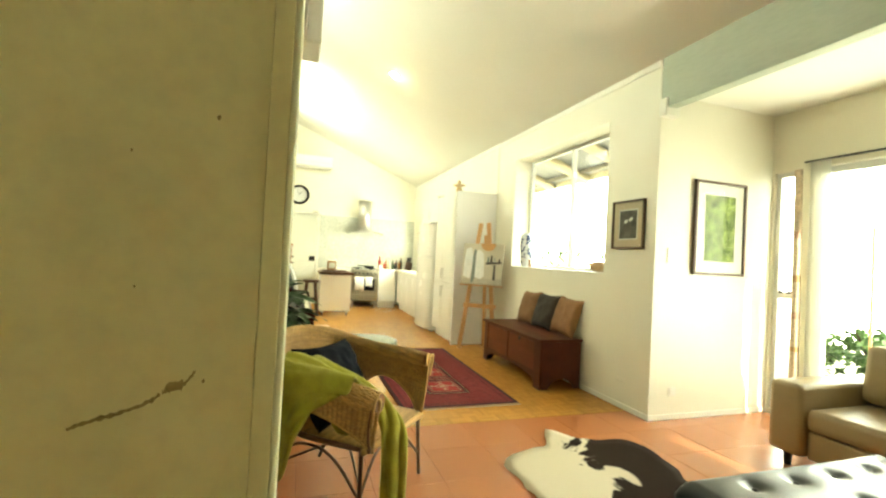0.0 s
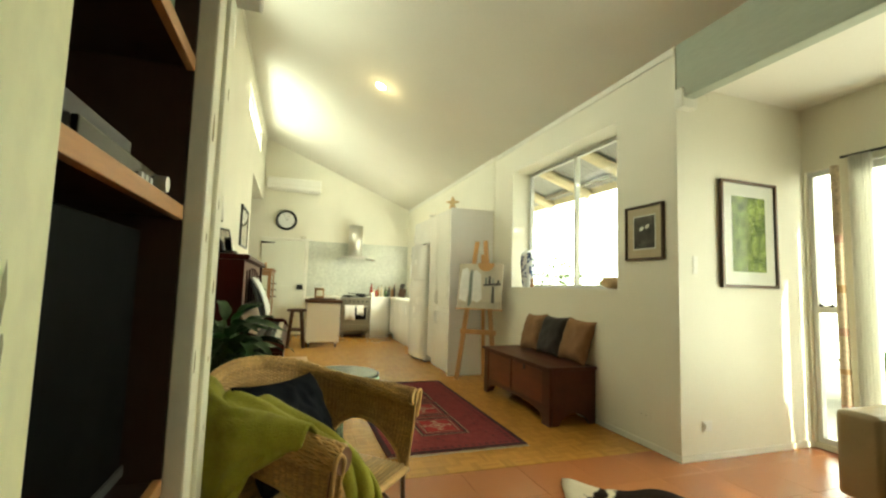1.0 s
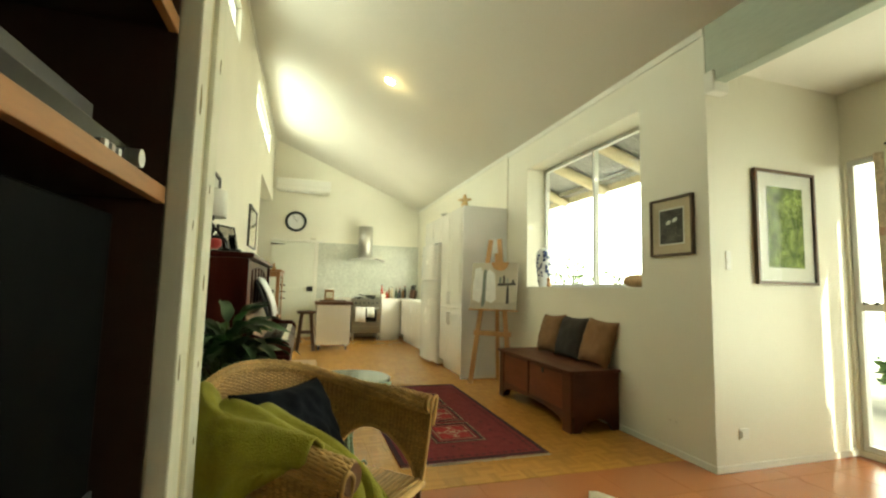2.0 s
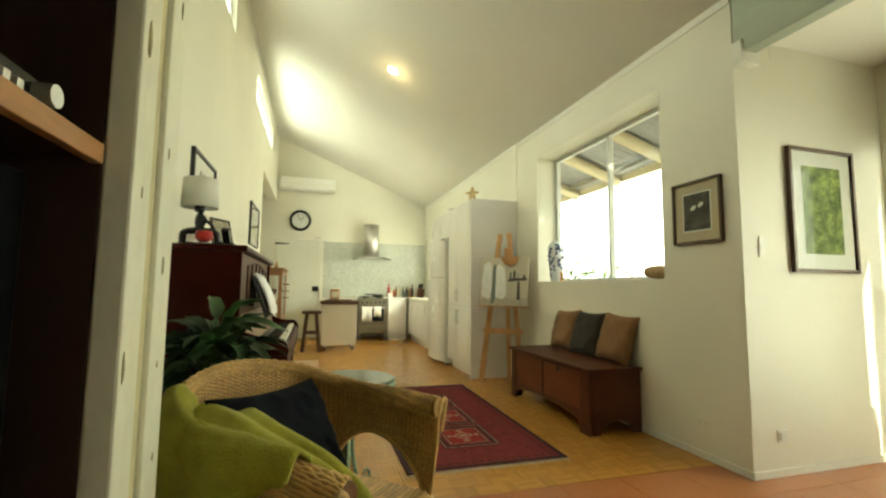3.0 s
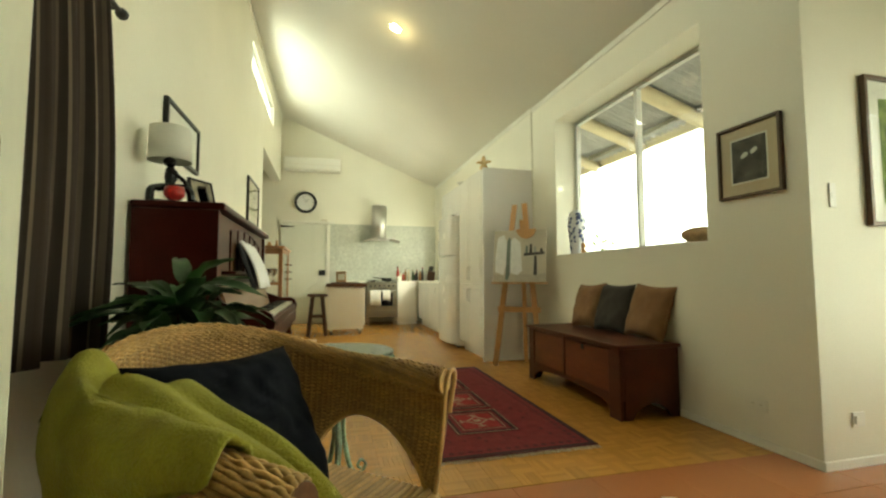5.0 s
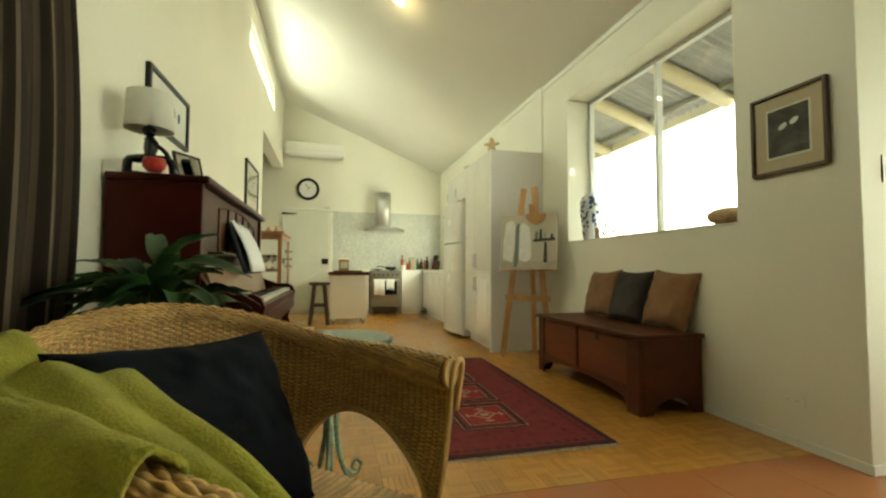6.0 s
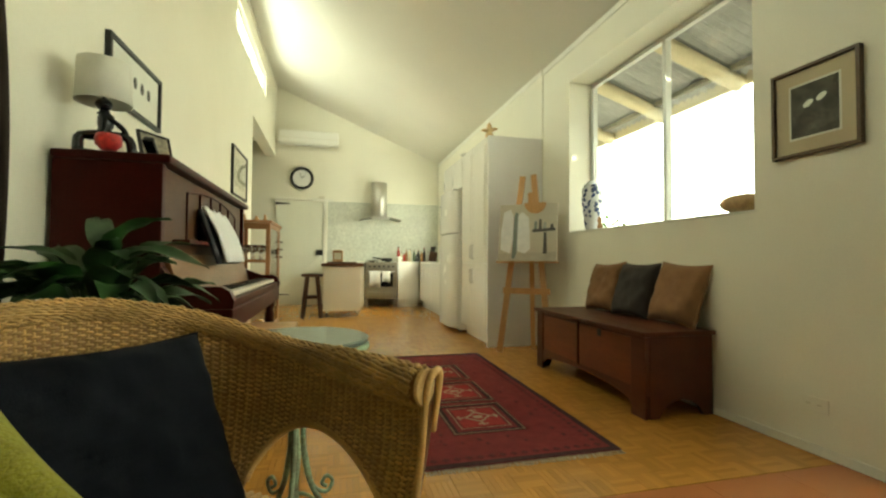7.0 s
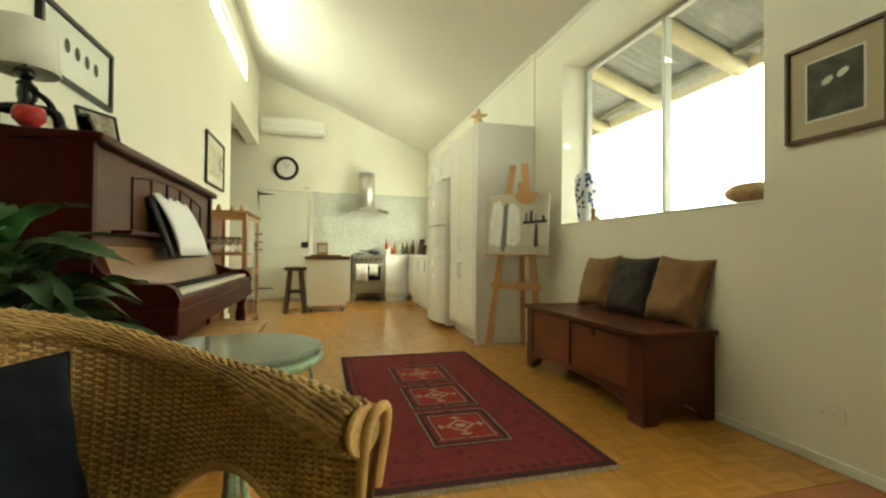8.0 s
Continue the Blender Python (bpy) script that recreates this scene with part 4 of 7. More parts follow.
part("worn_edge", bm, UNDER, jamb, "edge worn to the grey undercoat")
for yy, zz, hh, wd, mt in ((1.160, 1.385, 0.035, 0.012, UNDER), (1.252, 1.162, 0.060, 0.009, UNDER), (1.255, 1.115, 0.040, 0.012, UNDER), (1.196, 1.195, 0.030, 0.006, SCAR)):
    bm = bmesh.new()
    rr = random.Random(int(yy * 997 + zz * 101))
    bm.faces.new([bm.verts.new((NX + 0.0012, yy + wd * 0.5 * math.cos(a * 0.5236) * rr.uniform(0.6, 1.1), zz + hh * 0.5 * math.sin(a * 0.5236) * rr.uniform(0.7, 1.1))) for a in range(12)])
    part("bare_patch", bm, mt, jamb, "bare patch in the paint")
for yy, zz, hh, wd in ((2.37, 1.155, 0.05, 0.016), (2.385, 0.72, 0.02, 0.01), (2.215, 1.62, 0.09, 0.02), (2.36, 1.42, 0.03, 0.008), (2.20, 0.95, 0.06, 0.014), (2.23, 1.30, 0.025, 0.007), (2.39, 1.80, 0.05, 0.01), (2.375, 0.93, 0.02, 0.006), (2.21, 0.55, 0.05, 0.01)):
    bm = bmesh.new()
    rr = random.Random(int(yy * 997 + zz * 101))
    ring = [bm.verts.new((JX + (0.0042 if yy > 2.3 else -0.0016), yy + wd * 0.5 * math.cos(a * 0.5236) * rr.uniform(0.6, 1.1), zz + hh * 0.5 * math.sin(a * 0.5236) * rr.uniform(0.7, 1.1))) for a in range(12)]
    bm.faces.new(ring)
    thick(part("bare_patch", bm, SCAR, jamb, "bare brown patch in the paint"), 0.001)
cap = struct("trim_lintel", box(0.55, NX + 0.06, NY1 - 0.16, NY1 + 0.05, 2.152, 2.40, bev=0.01), TRIM, "cream lintel end above the jamb", "trim")
# cracks in the plaster of the pier
crack = thing("plaster_crack", (0.47, NYF, 1.02), "ragged brown crack in the cream plaster", "crack", kind="structure")
rr = random.Random(8)
path = spline([(0.391, 0, 0.997), (0.422, 0, 1.008), (0.465, 0, 1.020), (0.500, 0, 1.036), (0.520, 0, 1.053), (0.539, 0, 1.057), (0.555, 0, 1.077)], 44)
bm = bmesh.new()
prev = None
for k, p in enumerate(path):
    w = 0.0020 + 0.006 * abs(noise.noise(Vector((k * 0.5, 3, 1)))) + (0.0045 if 26 < k < 36 else 0)
    o = 0.0035 * noise.noise(Vector((k * 0.8, 9, 2)))
    q = [bm.verts.new((p.x, NYF - 0.0015, p.z + o + w)), bm.verts.new((p.x, NYF - 0.0015, p.z + o - w))]
    if prev and k != 25:
        bm.faces.new((prev[0], q[0], q[1], prev[1]))
    prev = q
part("crack_line", bm, SCAR, crack)
for x, z, s in ((0.567, 1.483, 0.0045), (0.450, 1.416, 0.0028), (0.465, 1.209, 0.0022), (0.567, 1.061, 0.0035)):
    bm = bmesh.new()
    bm.faces.new([bm.verts.new((x + s * rr.uniform(0.5, 1) * math.cos(a), NYF - 0.0015, z + s * rr.uniform(0.6, 1.3) * math.sin(a))) for a in [i * 0.785 for i in range(8)]])
    part("chip", bm, SCAR, crack)

# ---- curtain ----
CURT = bpy.data.materials.new("striped_curtain")
CURT.use_nodes = True
nt = CURT.node_tree
b = nt.nodes["Principled BSDF"]
b.inputs["Roughness"].default_value = 0.9
b.inputs["Specular IOR Level"].default_value = 0.15
uvn = nt.nodes.new("ShaderNodeAttribute")
uvn.attribute_name = "width"
wv = nt.nodes.new("ShaderNodeMath")
wv.operation = "MULTIPLY"
wv.inputs[1].default_value = 14
fr_ = nt.nodes.new("ShaderNodeMath")
fr_.operation = "FRACT"
nt.links.new(uvn.outputs["Fac"], wv.inputs[0])
nt.links.new(wv.outputs[0], fr_.inputs[0])
cr = nt.nodes.new("ShaderNodeValToRGB")
cr.color_ramp.interpolation = "CONSTANT"
el = cr.color_ramp.elements
el[0].position, el[0].color = 0.0, (0.048, 0.034, 0.025, 1)
el[1].position, el[1].color = 0.40, (0.085, 0.062, 0.045, 1)
for ps, c in ((0.55, (0.030, 0.021, 0.016, 1)), (0.80, (0.18, 0.14, 0.10, 1)), (0.88, (0.055, 0.040, 0.030, 1))):
    e = el.new(ps)
    e.color = c
nt.links.new(fr_.outputs[0], cr.inputs[0])
nt.links.new(cr.outputs[0], b.inputs["Base Color"])
cur = thing("curtain", (XL + 0.08, 3.5, 0.70), "brown striped curtain hung from a dark rod", "curtain")
rows, wd = [], []
NC = 150
for i in range(NC):
    u = i / (NC - 1)
    f = 0.028 * math.sin(u * 46) + 0.012 * math.sin(u * 97 + 1)
    r = []
    for k in range(14):
        h = k / 13
        y = 2.62 + 1.13 * u + (0.05 * math.sin(h * 3.6 - 0.3) - 0.07 * h) * u
        r.append((XL + 0.075 + f * (0.55 + 0.6 * (1 - h)), y, 0.67 + 1.475 * h + 0.012 * math.sin(u * 12) * (1 - h)))
    rows.append(r)
bm = sheet(rows)
p = part("cloth", bm, CURT, cur, smooth=True)
at = p.data.attributes.new("width", "FLOAT", "POINT")
at.data.foreach_set("value", [i / (NC - 1) for i in range(NC) for k in range(14)])
thick(p, 0.003)
part("rod", rod((XL + 0.075, 2.5, 2.16), (XL + 0.075, 3.78, 2.16), 0.012), BLACK, cur)
g = lathe([(0.012, 0), (0.024, 0.02), (0.026, 0.04), (0.004, 0.075)], sides=14)
g.transform(Matrix.Translation((XL + 0.075, 3.78, 2.16)) @ pose(0, 0, 0, -90))
part("finial", g, BLACK, cur)
part("bracket", rod((XL, 3.77, 2.16), (XL + 0.075, 3.77, 2.16), 0.008), BLACK, cur)

# ---- piano ----
PY0, PY1, PXF, PXK = 4.14, 5.95, 0.57, 0.86
pi_ = thing("piano", (0.45, 5.0, 0), "dark red mahogany upright piano with open keyboard", "piano")
part("case", box(XL + 0.02, PXF - 0.045, PY0 + 0.03, PY1 - 0.03, 0.02, 1.322, bev=0.004), MAHOG, pi_)
part("lid", box(XL + 0.015, PXF + 0.03, PY0 - 0.01, PY1 + 0.02, 1.328, 1.366, bev=0.012), MAHOG, pi_)
for y0, y1 in ((PY0, PY0 + 0.045), (PY1 - 0.045, PY1)):
    part("end_panel", box(XL + 0.02, PXF, y0, y1, 0.02, 1.327, bev=0.006), MAHOG, pi_)
part("upper_panel", box(PXF - 0.044, PXF - 0.022, PY0 + 0.046, PY1 - 0.046, 0.80, 1.326, bev=0.003), MAHOG2, pi_, "faded brown fretted panel")
# fretwork: an arch with uprights
def fret_z(y):
    return 1.295 - 0.16 * (y - 5.05) ** 2


part("fret_arch", tube(bmesh.new(), [(PXF - 0.018, 4.54 + 1.14 * k / 20, fret_z(4.54 + 1.14 * k / 20)) for k in range(21)], 0.006, 6), MAHOG, pi_)
for k in range(6):
    yy = 4.54 + 0.228 * k
    part("fret_bar", rod((PXF - 0.018, yy, 1.004), (PXF - 0.018, yy, fret_z(yy)), 0.006, sides=6), MAHOG, pi_)
part("music_ledge", box(PXF - 0.021, PXF + 0.055, PY0 + 0.20, PY1 - 0.14, 0.985, 1.003, bev=0.004), MAHOG, pi_)
part("keybed", box(PXF - 0.02, PXK, PY0 + 0.01, PY1 - 0.01, 0.58, 0.685, bev=0.012), MAHOG, pi_)
part("key_slip", box(PXK - 0.035, PXK - 0.005, PY0 + 0.07, PY1 - 0.07, 0.686, 0.725, bev=0.004), MAHOG, pi_)
fallb = sheet([[(PXF + 0.05, y, 0.735), (PXF + 0.035, y, 0.80), (PXF - 0.01, y, 0.93)] for y in (PY0 + 0.07, PY1 - 0.07)])
# lighter tan than the case: the gloss reflection is put into the colour
thick(part("fallboard", fallb, mat("fall_board_sheen", (0.19, 0.095, 0.040), 0.32, spec=0.3, var=0.3, scale=5, fine=70, stretch=(1, 0.25, 1), bump=0.05), pi_, "brown fall board, its tan sheen put into the colour"), 0.018)
for y0, y1 in ((PY0 + 0.01, PY0 + 0.068), (PY1 - 0.068, PY1 - 0.01)):
    bm = bmesh.new()
    prof = [(PXF - 0.02, 0.686), (PXK, 0.686), (PXK + 0.005, 0.72), (PXK - 0.015, 0.765), (PXK - 0.05, 0.785), (PXK - 0.14, 0.785), (PXF + 0.03, 0.83), (PXF - 0.02, 0.90)]
    a = [bm.verts.new((x, y0, z)) for x, z in prof]
    c = [bm.verts.new((x, y1, z)) for x, z in prof]
    bm.faces.new(a)
    bm.faces.new(c[::-1])
    for k in range(len(prof)):
        bm.faces.new((a[k], c[k], c[(k + 1) % len(prof)], a[(k + 1) % len(prof)]))
    part("cheek", bm, MAHOG, pi_)
part("lower_panel", box(PXF - 0.044, PXF - 0.02, PY0 + 0.046, PY1 - 0.046, 0.06, 0.578, bev=0.003), MAHOG, pi_)
for y in (PY0 + 0.05, PY1 - 0.05):
    part("front_leg", lathe([(0.03, 0.0), (0.032, 0.06), (0.022, 0.09), (0.034, 0.30), (0.038, 0.46), (0.026, 0.50), (0.04, 0.54), (0.04, 0.58)], (PXK - 0.07, y, 0), 16), MAHOG, pi_, smooth=True)
    part("toe_block", box(PXF - 0.02, PXK - 0.02, y - 0.045, y + 0.045, 0.0, 0.06, bev=0.006), MAHOG, pi_)
for k in range(3):
    part("pedal", box(PXF - 0.02, PXF + 0.07, 4.92 + k * 0.09, 4.96 + k * 0.09, 0.05, 0.062, bev=0.004), CHROME, pi_)
kw = (PY1 - PY0 - 0.145) / 52
me_w = link_mesh("white_key", box(0, 0.125, 0.001, kw - 0.001, 0, 0.022, bev=0.0015), IVORY)
me_b = link_mesh("black_key", box(0, 0.085, -0.006, 0.006, 0, 0.012, bev=0.0015), BLACKG)
ky0 = PY0 + 0.0725


def piece(name, me, parent, loc, rz=0):
    ob = new(name, me)
    ob.parent = parent
    ob.matrix_basis = pose(*[a - b for a, b in zip(loc, parent.matrix_world.translation)], 0, 0, rz)
    return ob


for k in range(52):
    piece("white_key", me_w, pi_, (PXF + 0.13, ky0 + k * kw, 0.728))
    if (k + 5) % 7 not in (2, 6) and k < 51:
        piece("black_key", me_b, pi_, (PXF + 0.13, ky0 + (k + 1) * kw, 0.751))
part("key_felt", box(PXF + 0.0, PXF + 0.129, ky0, PY1 - 0.0725, 0.70, 0.735), BLACK, pi_)

ms = thing("sheet_music", (PXF + 0.05, 5.0, 1.004), "open white sheet music leaning on the piano", "sheet music")
rows, back = [], []
for i in range(19):
    u = i / 18
    yy = 4.72 + 0.52 * u
    bow = 0.012 * math.sin(2 * math.pi * u)
    top_ = 0.31 + 0.008 * math.sin(u * 19) - (0.02 if 5 < i < 8 else 0)
    rows.append([(PXF + 0.135 - 0.128 * (h / 6) + bow * 0.6 + 0.02 * math.sin(math.pi * h / 6), yy, 0.895 + top_ * h / 6) for h in range(7)])
    back.append([(PXF + 0.105 - 0.105 * (h / 6), yy - 0.035 + 0.05 * u, 0.885 + 0.30 * h / 6) for h in range(7)])
thick(part("page", sheet(rows), PAPER, ms, smooth=True), 0.012)
thick(part("cover", sheet(back), mat("book_cover", (0.02, 0.02, 0.024), 0.5, var=0.2), ms, "dark book cover", smooth=True), 0.022)

bench = thing("piano_bench", (0.90, 4.93, 0), "low piano bench with a pale worn wooden top", "bench")
part("top", box(0.74, 1.06, 4.62, 5.24, 0.445, 0.48, bev=0.008), PINE, bench, "pale worn timber top")
part("apron", box(0.77, 1.03, 4.66, 5.20, 0.37, 0.444, bev=0.003), DARKWOOD, bench)
for x in (0.79, 1.01):
    for y in (4.68, 5.18):
        part("leg", box(x - 0.022, x + 0.022, y - 0.022, y + 0.022, 0, 0.369, bev=0.004), DARKWOOD, bench)

# things on the piano
LX, LY, LZ = 0.295, 4.245, 1.367
lp = thing("table_lamp", (LX, LY, LZ), "table lamp with a black figure base and cream drum shade", "lamp")
bm = bmesh.new()
tube(bm, spline([(LX, LY - 0.09, LZ + 0.01), (LX, LY - 0.085, LZ + 0.085), (LX, LY - 0.04, LZ + 0.10), (LX, LY, LZ + 0.12), (LX, LY + 0.01, LZ + 0.20), (LX, LY, LZ + 0.235)], 18), [0.022] * 6 + [0.026] * 6 + [0.034] * 3 + [0.022] * 3, 10)
tube(bm, spline([(LX + 0.02, LY - 0.02, LZ + 0.22), (LX + 0.03, LY + 0.07, LZ + 0.15), (LX + 0.02, LY + 0.10, LZ + 0.07), (LX, LY + 0.15, LZ + 0.015)], 12), 0.013, 8)
tube(bm, spline([(LX, LY, LZ + 0.11), (LX + 0.03, LY + 0.09, LZ + 0.10), (LX + 0.03, LY + 0.11, LZ + 0.02)], 10), 0.022, 8)
g = bmesh.new()
bmesh.ops.create_uvsphere(g, u_segments=14, v_segments=10, radius=0.034)
g.transform(Matrix.Translation((LX, LY, LZ + 0.27)))
merge(bm, g)
bm.transform(Matrix.Translation((LX, LY, LZ)) @ pose(0, 0, 0, 0, 0, -62) @ Matrix.Diagonal((1.05, 0.95, 0.84, 1)) @ Matrix.Translation((-LX, -LY, -LZ)))
part("figure", bm, BLACKG, lp, "glossy black seated figure", smooth=True)
part("stem", rod((LX, LY, LZ + 0.24), (LX, LY, LZ + 0.40), 0.008), BLACK, lp)
rows = [[(LX + r * math.cos(a * math.pi / 18), LY + r * math.sin(a * math.pi / 18), z) for r, z in ((0.106, LZ + 0.232), (0.099, LZ + 0.415))] for a in range(37)]
thick(part("shade", sheet(rows), SHADEM, lp, "cream linen drum shade", smooth=True), 0.003)
part("base", box(-0.05, 0.05, -0.10, 0.16, 0, 0.012, bev=0.004, m=pose(LX, LY, LZ, 0, 0, -62)), BLACKG, lp)
bo = thing("red_bowl", (LX + 0.045, LY - 0.052, LZ), "small red patterned bowl on the piano", "bowl")
part("bowl", lathe([(0.027, 0), (0.049, 0.023), (0.051, 0.045), (0.044, 0.068), (0.038, 0.068), (0.042, 0.045), (0.023, 0.010)], (LX + 0.045, LY - 0.052, LZ + 0.013), 22), REDG, bo, smooth=True)
ph = thing("desk_telephone", (0.42, 4.45, LZ), "black cordless telephone in its cradle", "telephone")
part("cradle", box(0.36, 0.48, 4.39, 4.53, LZ, LZ + 0.035, bev=0.012), BLACKG, ph)
part("handset", box(-0.025, 0.025, -0.015, 0.015, 0, 0.15, bev=0.01, m=pose(0.42, 4.50, LZ + 0.03, 52)), BLACKG, ph)
for x, y, w, h, rz, l in ((0.37, 4.70, 0.20, 0.24, 62, "small dark photo frame standing on the piano"), (0.30, 4.90, 0.15, 0.19, 70, "small photo frame standing behind the other")):
    f = thing("photo_frame", (x, y, LZ), l, "photo frame", "frames on the piano")
    m = pose(x, y, LZ, 0, 0, rz) @ pose(0, 0, 0, -14)
    bm = bmesh.new()
    for a in ((-w / 2, -w / 2 + 0.014, 0, h), (w / 2 - 0.014, w / 2, 0, h), (-w / 2 + 0.014, w / 2 - 0.014, 0, 0.014), (-w / 2 + 0.014, w / 2 - 0.014, h - 0.014, h)):
        bx(bm, a[0], a[1], -0.008, 0.008, a[2], a[3], 0.002, m)
    part("frame", bm, BLACKG, f)
    part("photo", box(-w / 2 + 0.013, w / 2 - 0.013, -0.003, 0.003, 0.013, h - 0.013, m=m), mat("photo_print", (0.32, 0.28, 0.20), 0.3, var=0.5, scale=25), f)
t = thing("candle", (0.30, 5.55, LZ), "small pale candle on the piano", "candle")
part("wax", rod((0.30, 5.55, LZ), (0.30, 5.55, LZ + 0.06), 0.03), IVORY, t)
part("wick", rod((0.30, 5.55, LZ + 0.06), (0.30, 5.55, LZ + 0.07), 0.002, sides=5), BLACK, t)

# ---- pictures ----


def picture(name, c, w, h, axis, fw, frame_mat, mount_mat, mw, art, label, cat="picture"):
    """A framed picture centred at c; axis is the way that it faces."""
    rz = {"+x": 90, "-x": -90, "-y": 0}[axis]
    t = thing(name, (c[0], c[1], c[2] - h / 2), label, cat, rz=rz)
    z0 = 0.0
    bm = bmesh.new()
    for a in ((-w / 2, -w / 2 + fw, 0, h), (w / 2 - fw, w / 2, 0, h), (-w / 2 + fw, w / 2 - fw, 0, fw), (-w / 2 + fw, w / 2 - fw, h - fw, h)):
        bx(bm, a[0], a[1], -0.03, 0.0, a[2], a[3], 0.003)
    part("frame", bm, frame_mat, t, local=True)
    part("mount", box(-w / 2 + fw, w / 2 - fw, -0.012, -0.006, fw, h - fw), mount_mat, t, local=True)
    part("print", box(-w / 2 + fw + mw, w / 2 - fw - mw, -0.0145, -0.0125, fw + mw, h - fw - mw), art, t, local=True)
    g = part("glazing", box(-w / 2 + fw, w / 2 - fw, -0.022, -0.020, fw, h - fw), PICG, t, local=True)
    g.visible_shadow = False
    return t


PICG = clear("picture_glass", (1, 1, 1), 0.0, 1.12)
FRW = mat("dark_frame", (0.11, 0.062, 0.030), 0.35, var=0.3)
FRB = mat("black_frame", (0.012, 0.011, 0.010), 0.35, var=0.2)
ART1 = mat("grey_etching", (0.13, 0.12, 0.09), 0.9, var=0.45, scale=11, fine=60, tint=(0.035, 0.033, 0.026))
ART2 = mat("green_print", (0.30, 0.37, 0.11), 0.9, var=0.7, scale=12, fine=45, tint=(0.04, 0.075, 0.015))
ART3 = mat("pale_drawing", (0.60, 0.57, 0.42), 0.9, var=0.45, scale=16, fine=50, tint=(0.25, 0.24, 0.16))
p1 = picture("picture", (XR, 3.593, 1.66), 0.40, 0.44, "-x", 0.016, FRW, mat("tan_mount", (0.55, 0.46, 0.30), 0.85, var=0.05), 0.076, ART1, "dark framed grey etching in a wide pale mount")
part("inner_mount", box(-0.118, 0.118, -0.0123, -0.0121, 0.082, 0.358), MOUNTW, p1, "pale line round the print", local=True)
for k, (u, z) in enumerate(((-0.025, 0.25), (0.035, 0.265))):
    g = bmesh.new()
    bmesh.ops.create_uvsphere(g, u_segments=14, v_segments=8, radius=1)
    g.transform(Matrix.Translation((u, -0.0150, z)) @ pose(0, 0, 0, 0, -28) @ Matrix.Diagonal((0.026, 0.0012, 0.015, 1)))
    part("pale_shape", g, MOUNTW, p1, local=True)
picture("picture", (4.245, 3.277, 1.655), 0.60, 0.83, "-y", 0.022, FRW, MOUNTW, 0.10, ART2, "large brown framed green botanical print")
p3 = picture("picture", (XL, 4.93, 1.92), 0.70, 0.345, "+x", 0.026, FRB, MOUNTW, 0.03, MOUNTW, "black framed print with a row of four dark seed pods")
for k in range(4):
    g = bmesh.new()
    bmesh.ops.create_uvsphere(g, u_segments=12, v_segments=8, radius=1)
    g.transform(Matrix.Translation((-0.12 + 0.095 * k, -0.0165, 0.195 - 0.004 * k)) @ Matrix.Diagonal((0.026, 0.002, 0.036, 1)))
    part("seed_pod", g, mat("pod_ink", (0.05, 0.045, 0.035), 0.8, var=0.4, scale=60), p3, local=True)
picture("picture", (XL, 7.895, 1.965), 0.85, 0.58, "+x", 0.022, FRB, MOUNT, 0.10, ART3, "black framed pale drawing on the tall wall")

# ---- hutch with glasses ----
hu = thing("glass_cabinet", (0.36, 7.75, 0), "honey wooden glass cabinet with an open shelf", "cabinet")
HX0, HX1, HY0, HY1, HZ = XL + 0.02, 0.60, 7.30, 8.25, 1.36
for x in (HX0, HX1 - 0.045):
    for y in (HY0, HY1 - 0.045):
        part("post", box(x, x + 0.045, y, y + 0.045, 0, HZ - 0.03, bev=0.003), HUTCH, hu)
part("top", box(HX0 - 0.01, HX1 + 0.02, HY0 - 0.02, HY1 + 0.02, HZ - 0.029, HZ, bev=0.004), HUTCH, hu)
for z in (0.06, 0.42, 0.88):
    part("shelf", box(HX0, HX1 - 0.046, HY0 + 0.002, HY1 - 0.046, z, z + 0.03, bev=0.003), HUTCH, hu)
part("back_panel", box(HX0 + 0.001, HX0 + 0.012, HY0 + 0.046, HY1 - 0.046, 0.1, HZ - 0.03), HUTCH, hu)
part("upper_rail", box(HX0 + 0.046, HX1 - 0.046, HY0 + 0.006, HY0 + 0.03, HZ - 0.10, HZ - 0.031, bev=0.003), HUTCH, hu)
d = part("cabinet_door", box(HX1 - 0.02, HX1 - 0.002, HY0 + 0.05, HY0 + 0.09, 0.1, HZ - 0.035, bev=0.003), HUTCH, hu)
bm = box(HX1 - 0.02, HX1 - 0.002, HY1 - 0.10, HY1 - 0.05, 0.1, HZ - 0.035, bev=0.003)
for z in (0.1, 0.66, HZ - 0.08):
    bx(bm, HX1 - 0.02, HX1 - 0.002, HY0 + 0.091, HY1 - 0.101, z, z + 0.045, 0.003)
part("door_frame", bm, HUTCH, hu)
part("door_pane", box(HX1 - 0.012, HX1 - 0.009, HY0 + 0.09, HY1 - 0.10, 0.145, HZ - 0.08), WGLASS, hu)
for z in (0.95, 1.05, 1.15):
    part("peg", rod((HX1, HY1 - 0.03, z), (HX1 + 0.04, HY1 - 0.03, z), 0.009), DARKWOOD, hu)
me_gl = link_mesh("goblet", lathe([(0.032, 0), (0.030, 0.004), (0.005, 0.01), (0.005, 0.07), (0.03, 0.10), (0.038, 0.13), (0.034, 0.17), (0.032, 0.17), (0.034, 0.13), (0.004, 0.085)], sides=14), WGLASS, True)
for i in range(4):
    for k in range(3):
        t = thing("wine_glass", (0.22 + i * 0.085, 7.40 + k * 0.11, 0.911), "clear stemmed wine glass on the cabinet shelf", "glass", "wine glasses")
        o = new("goblet", me_gl)
        o.parent = t
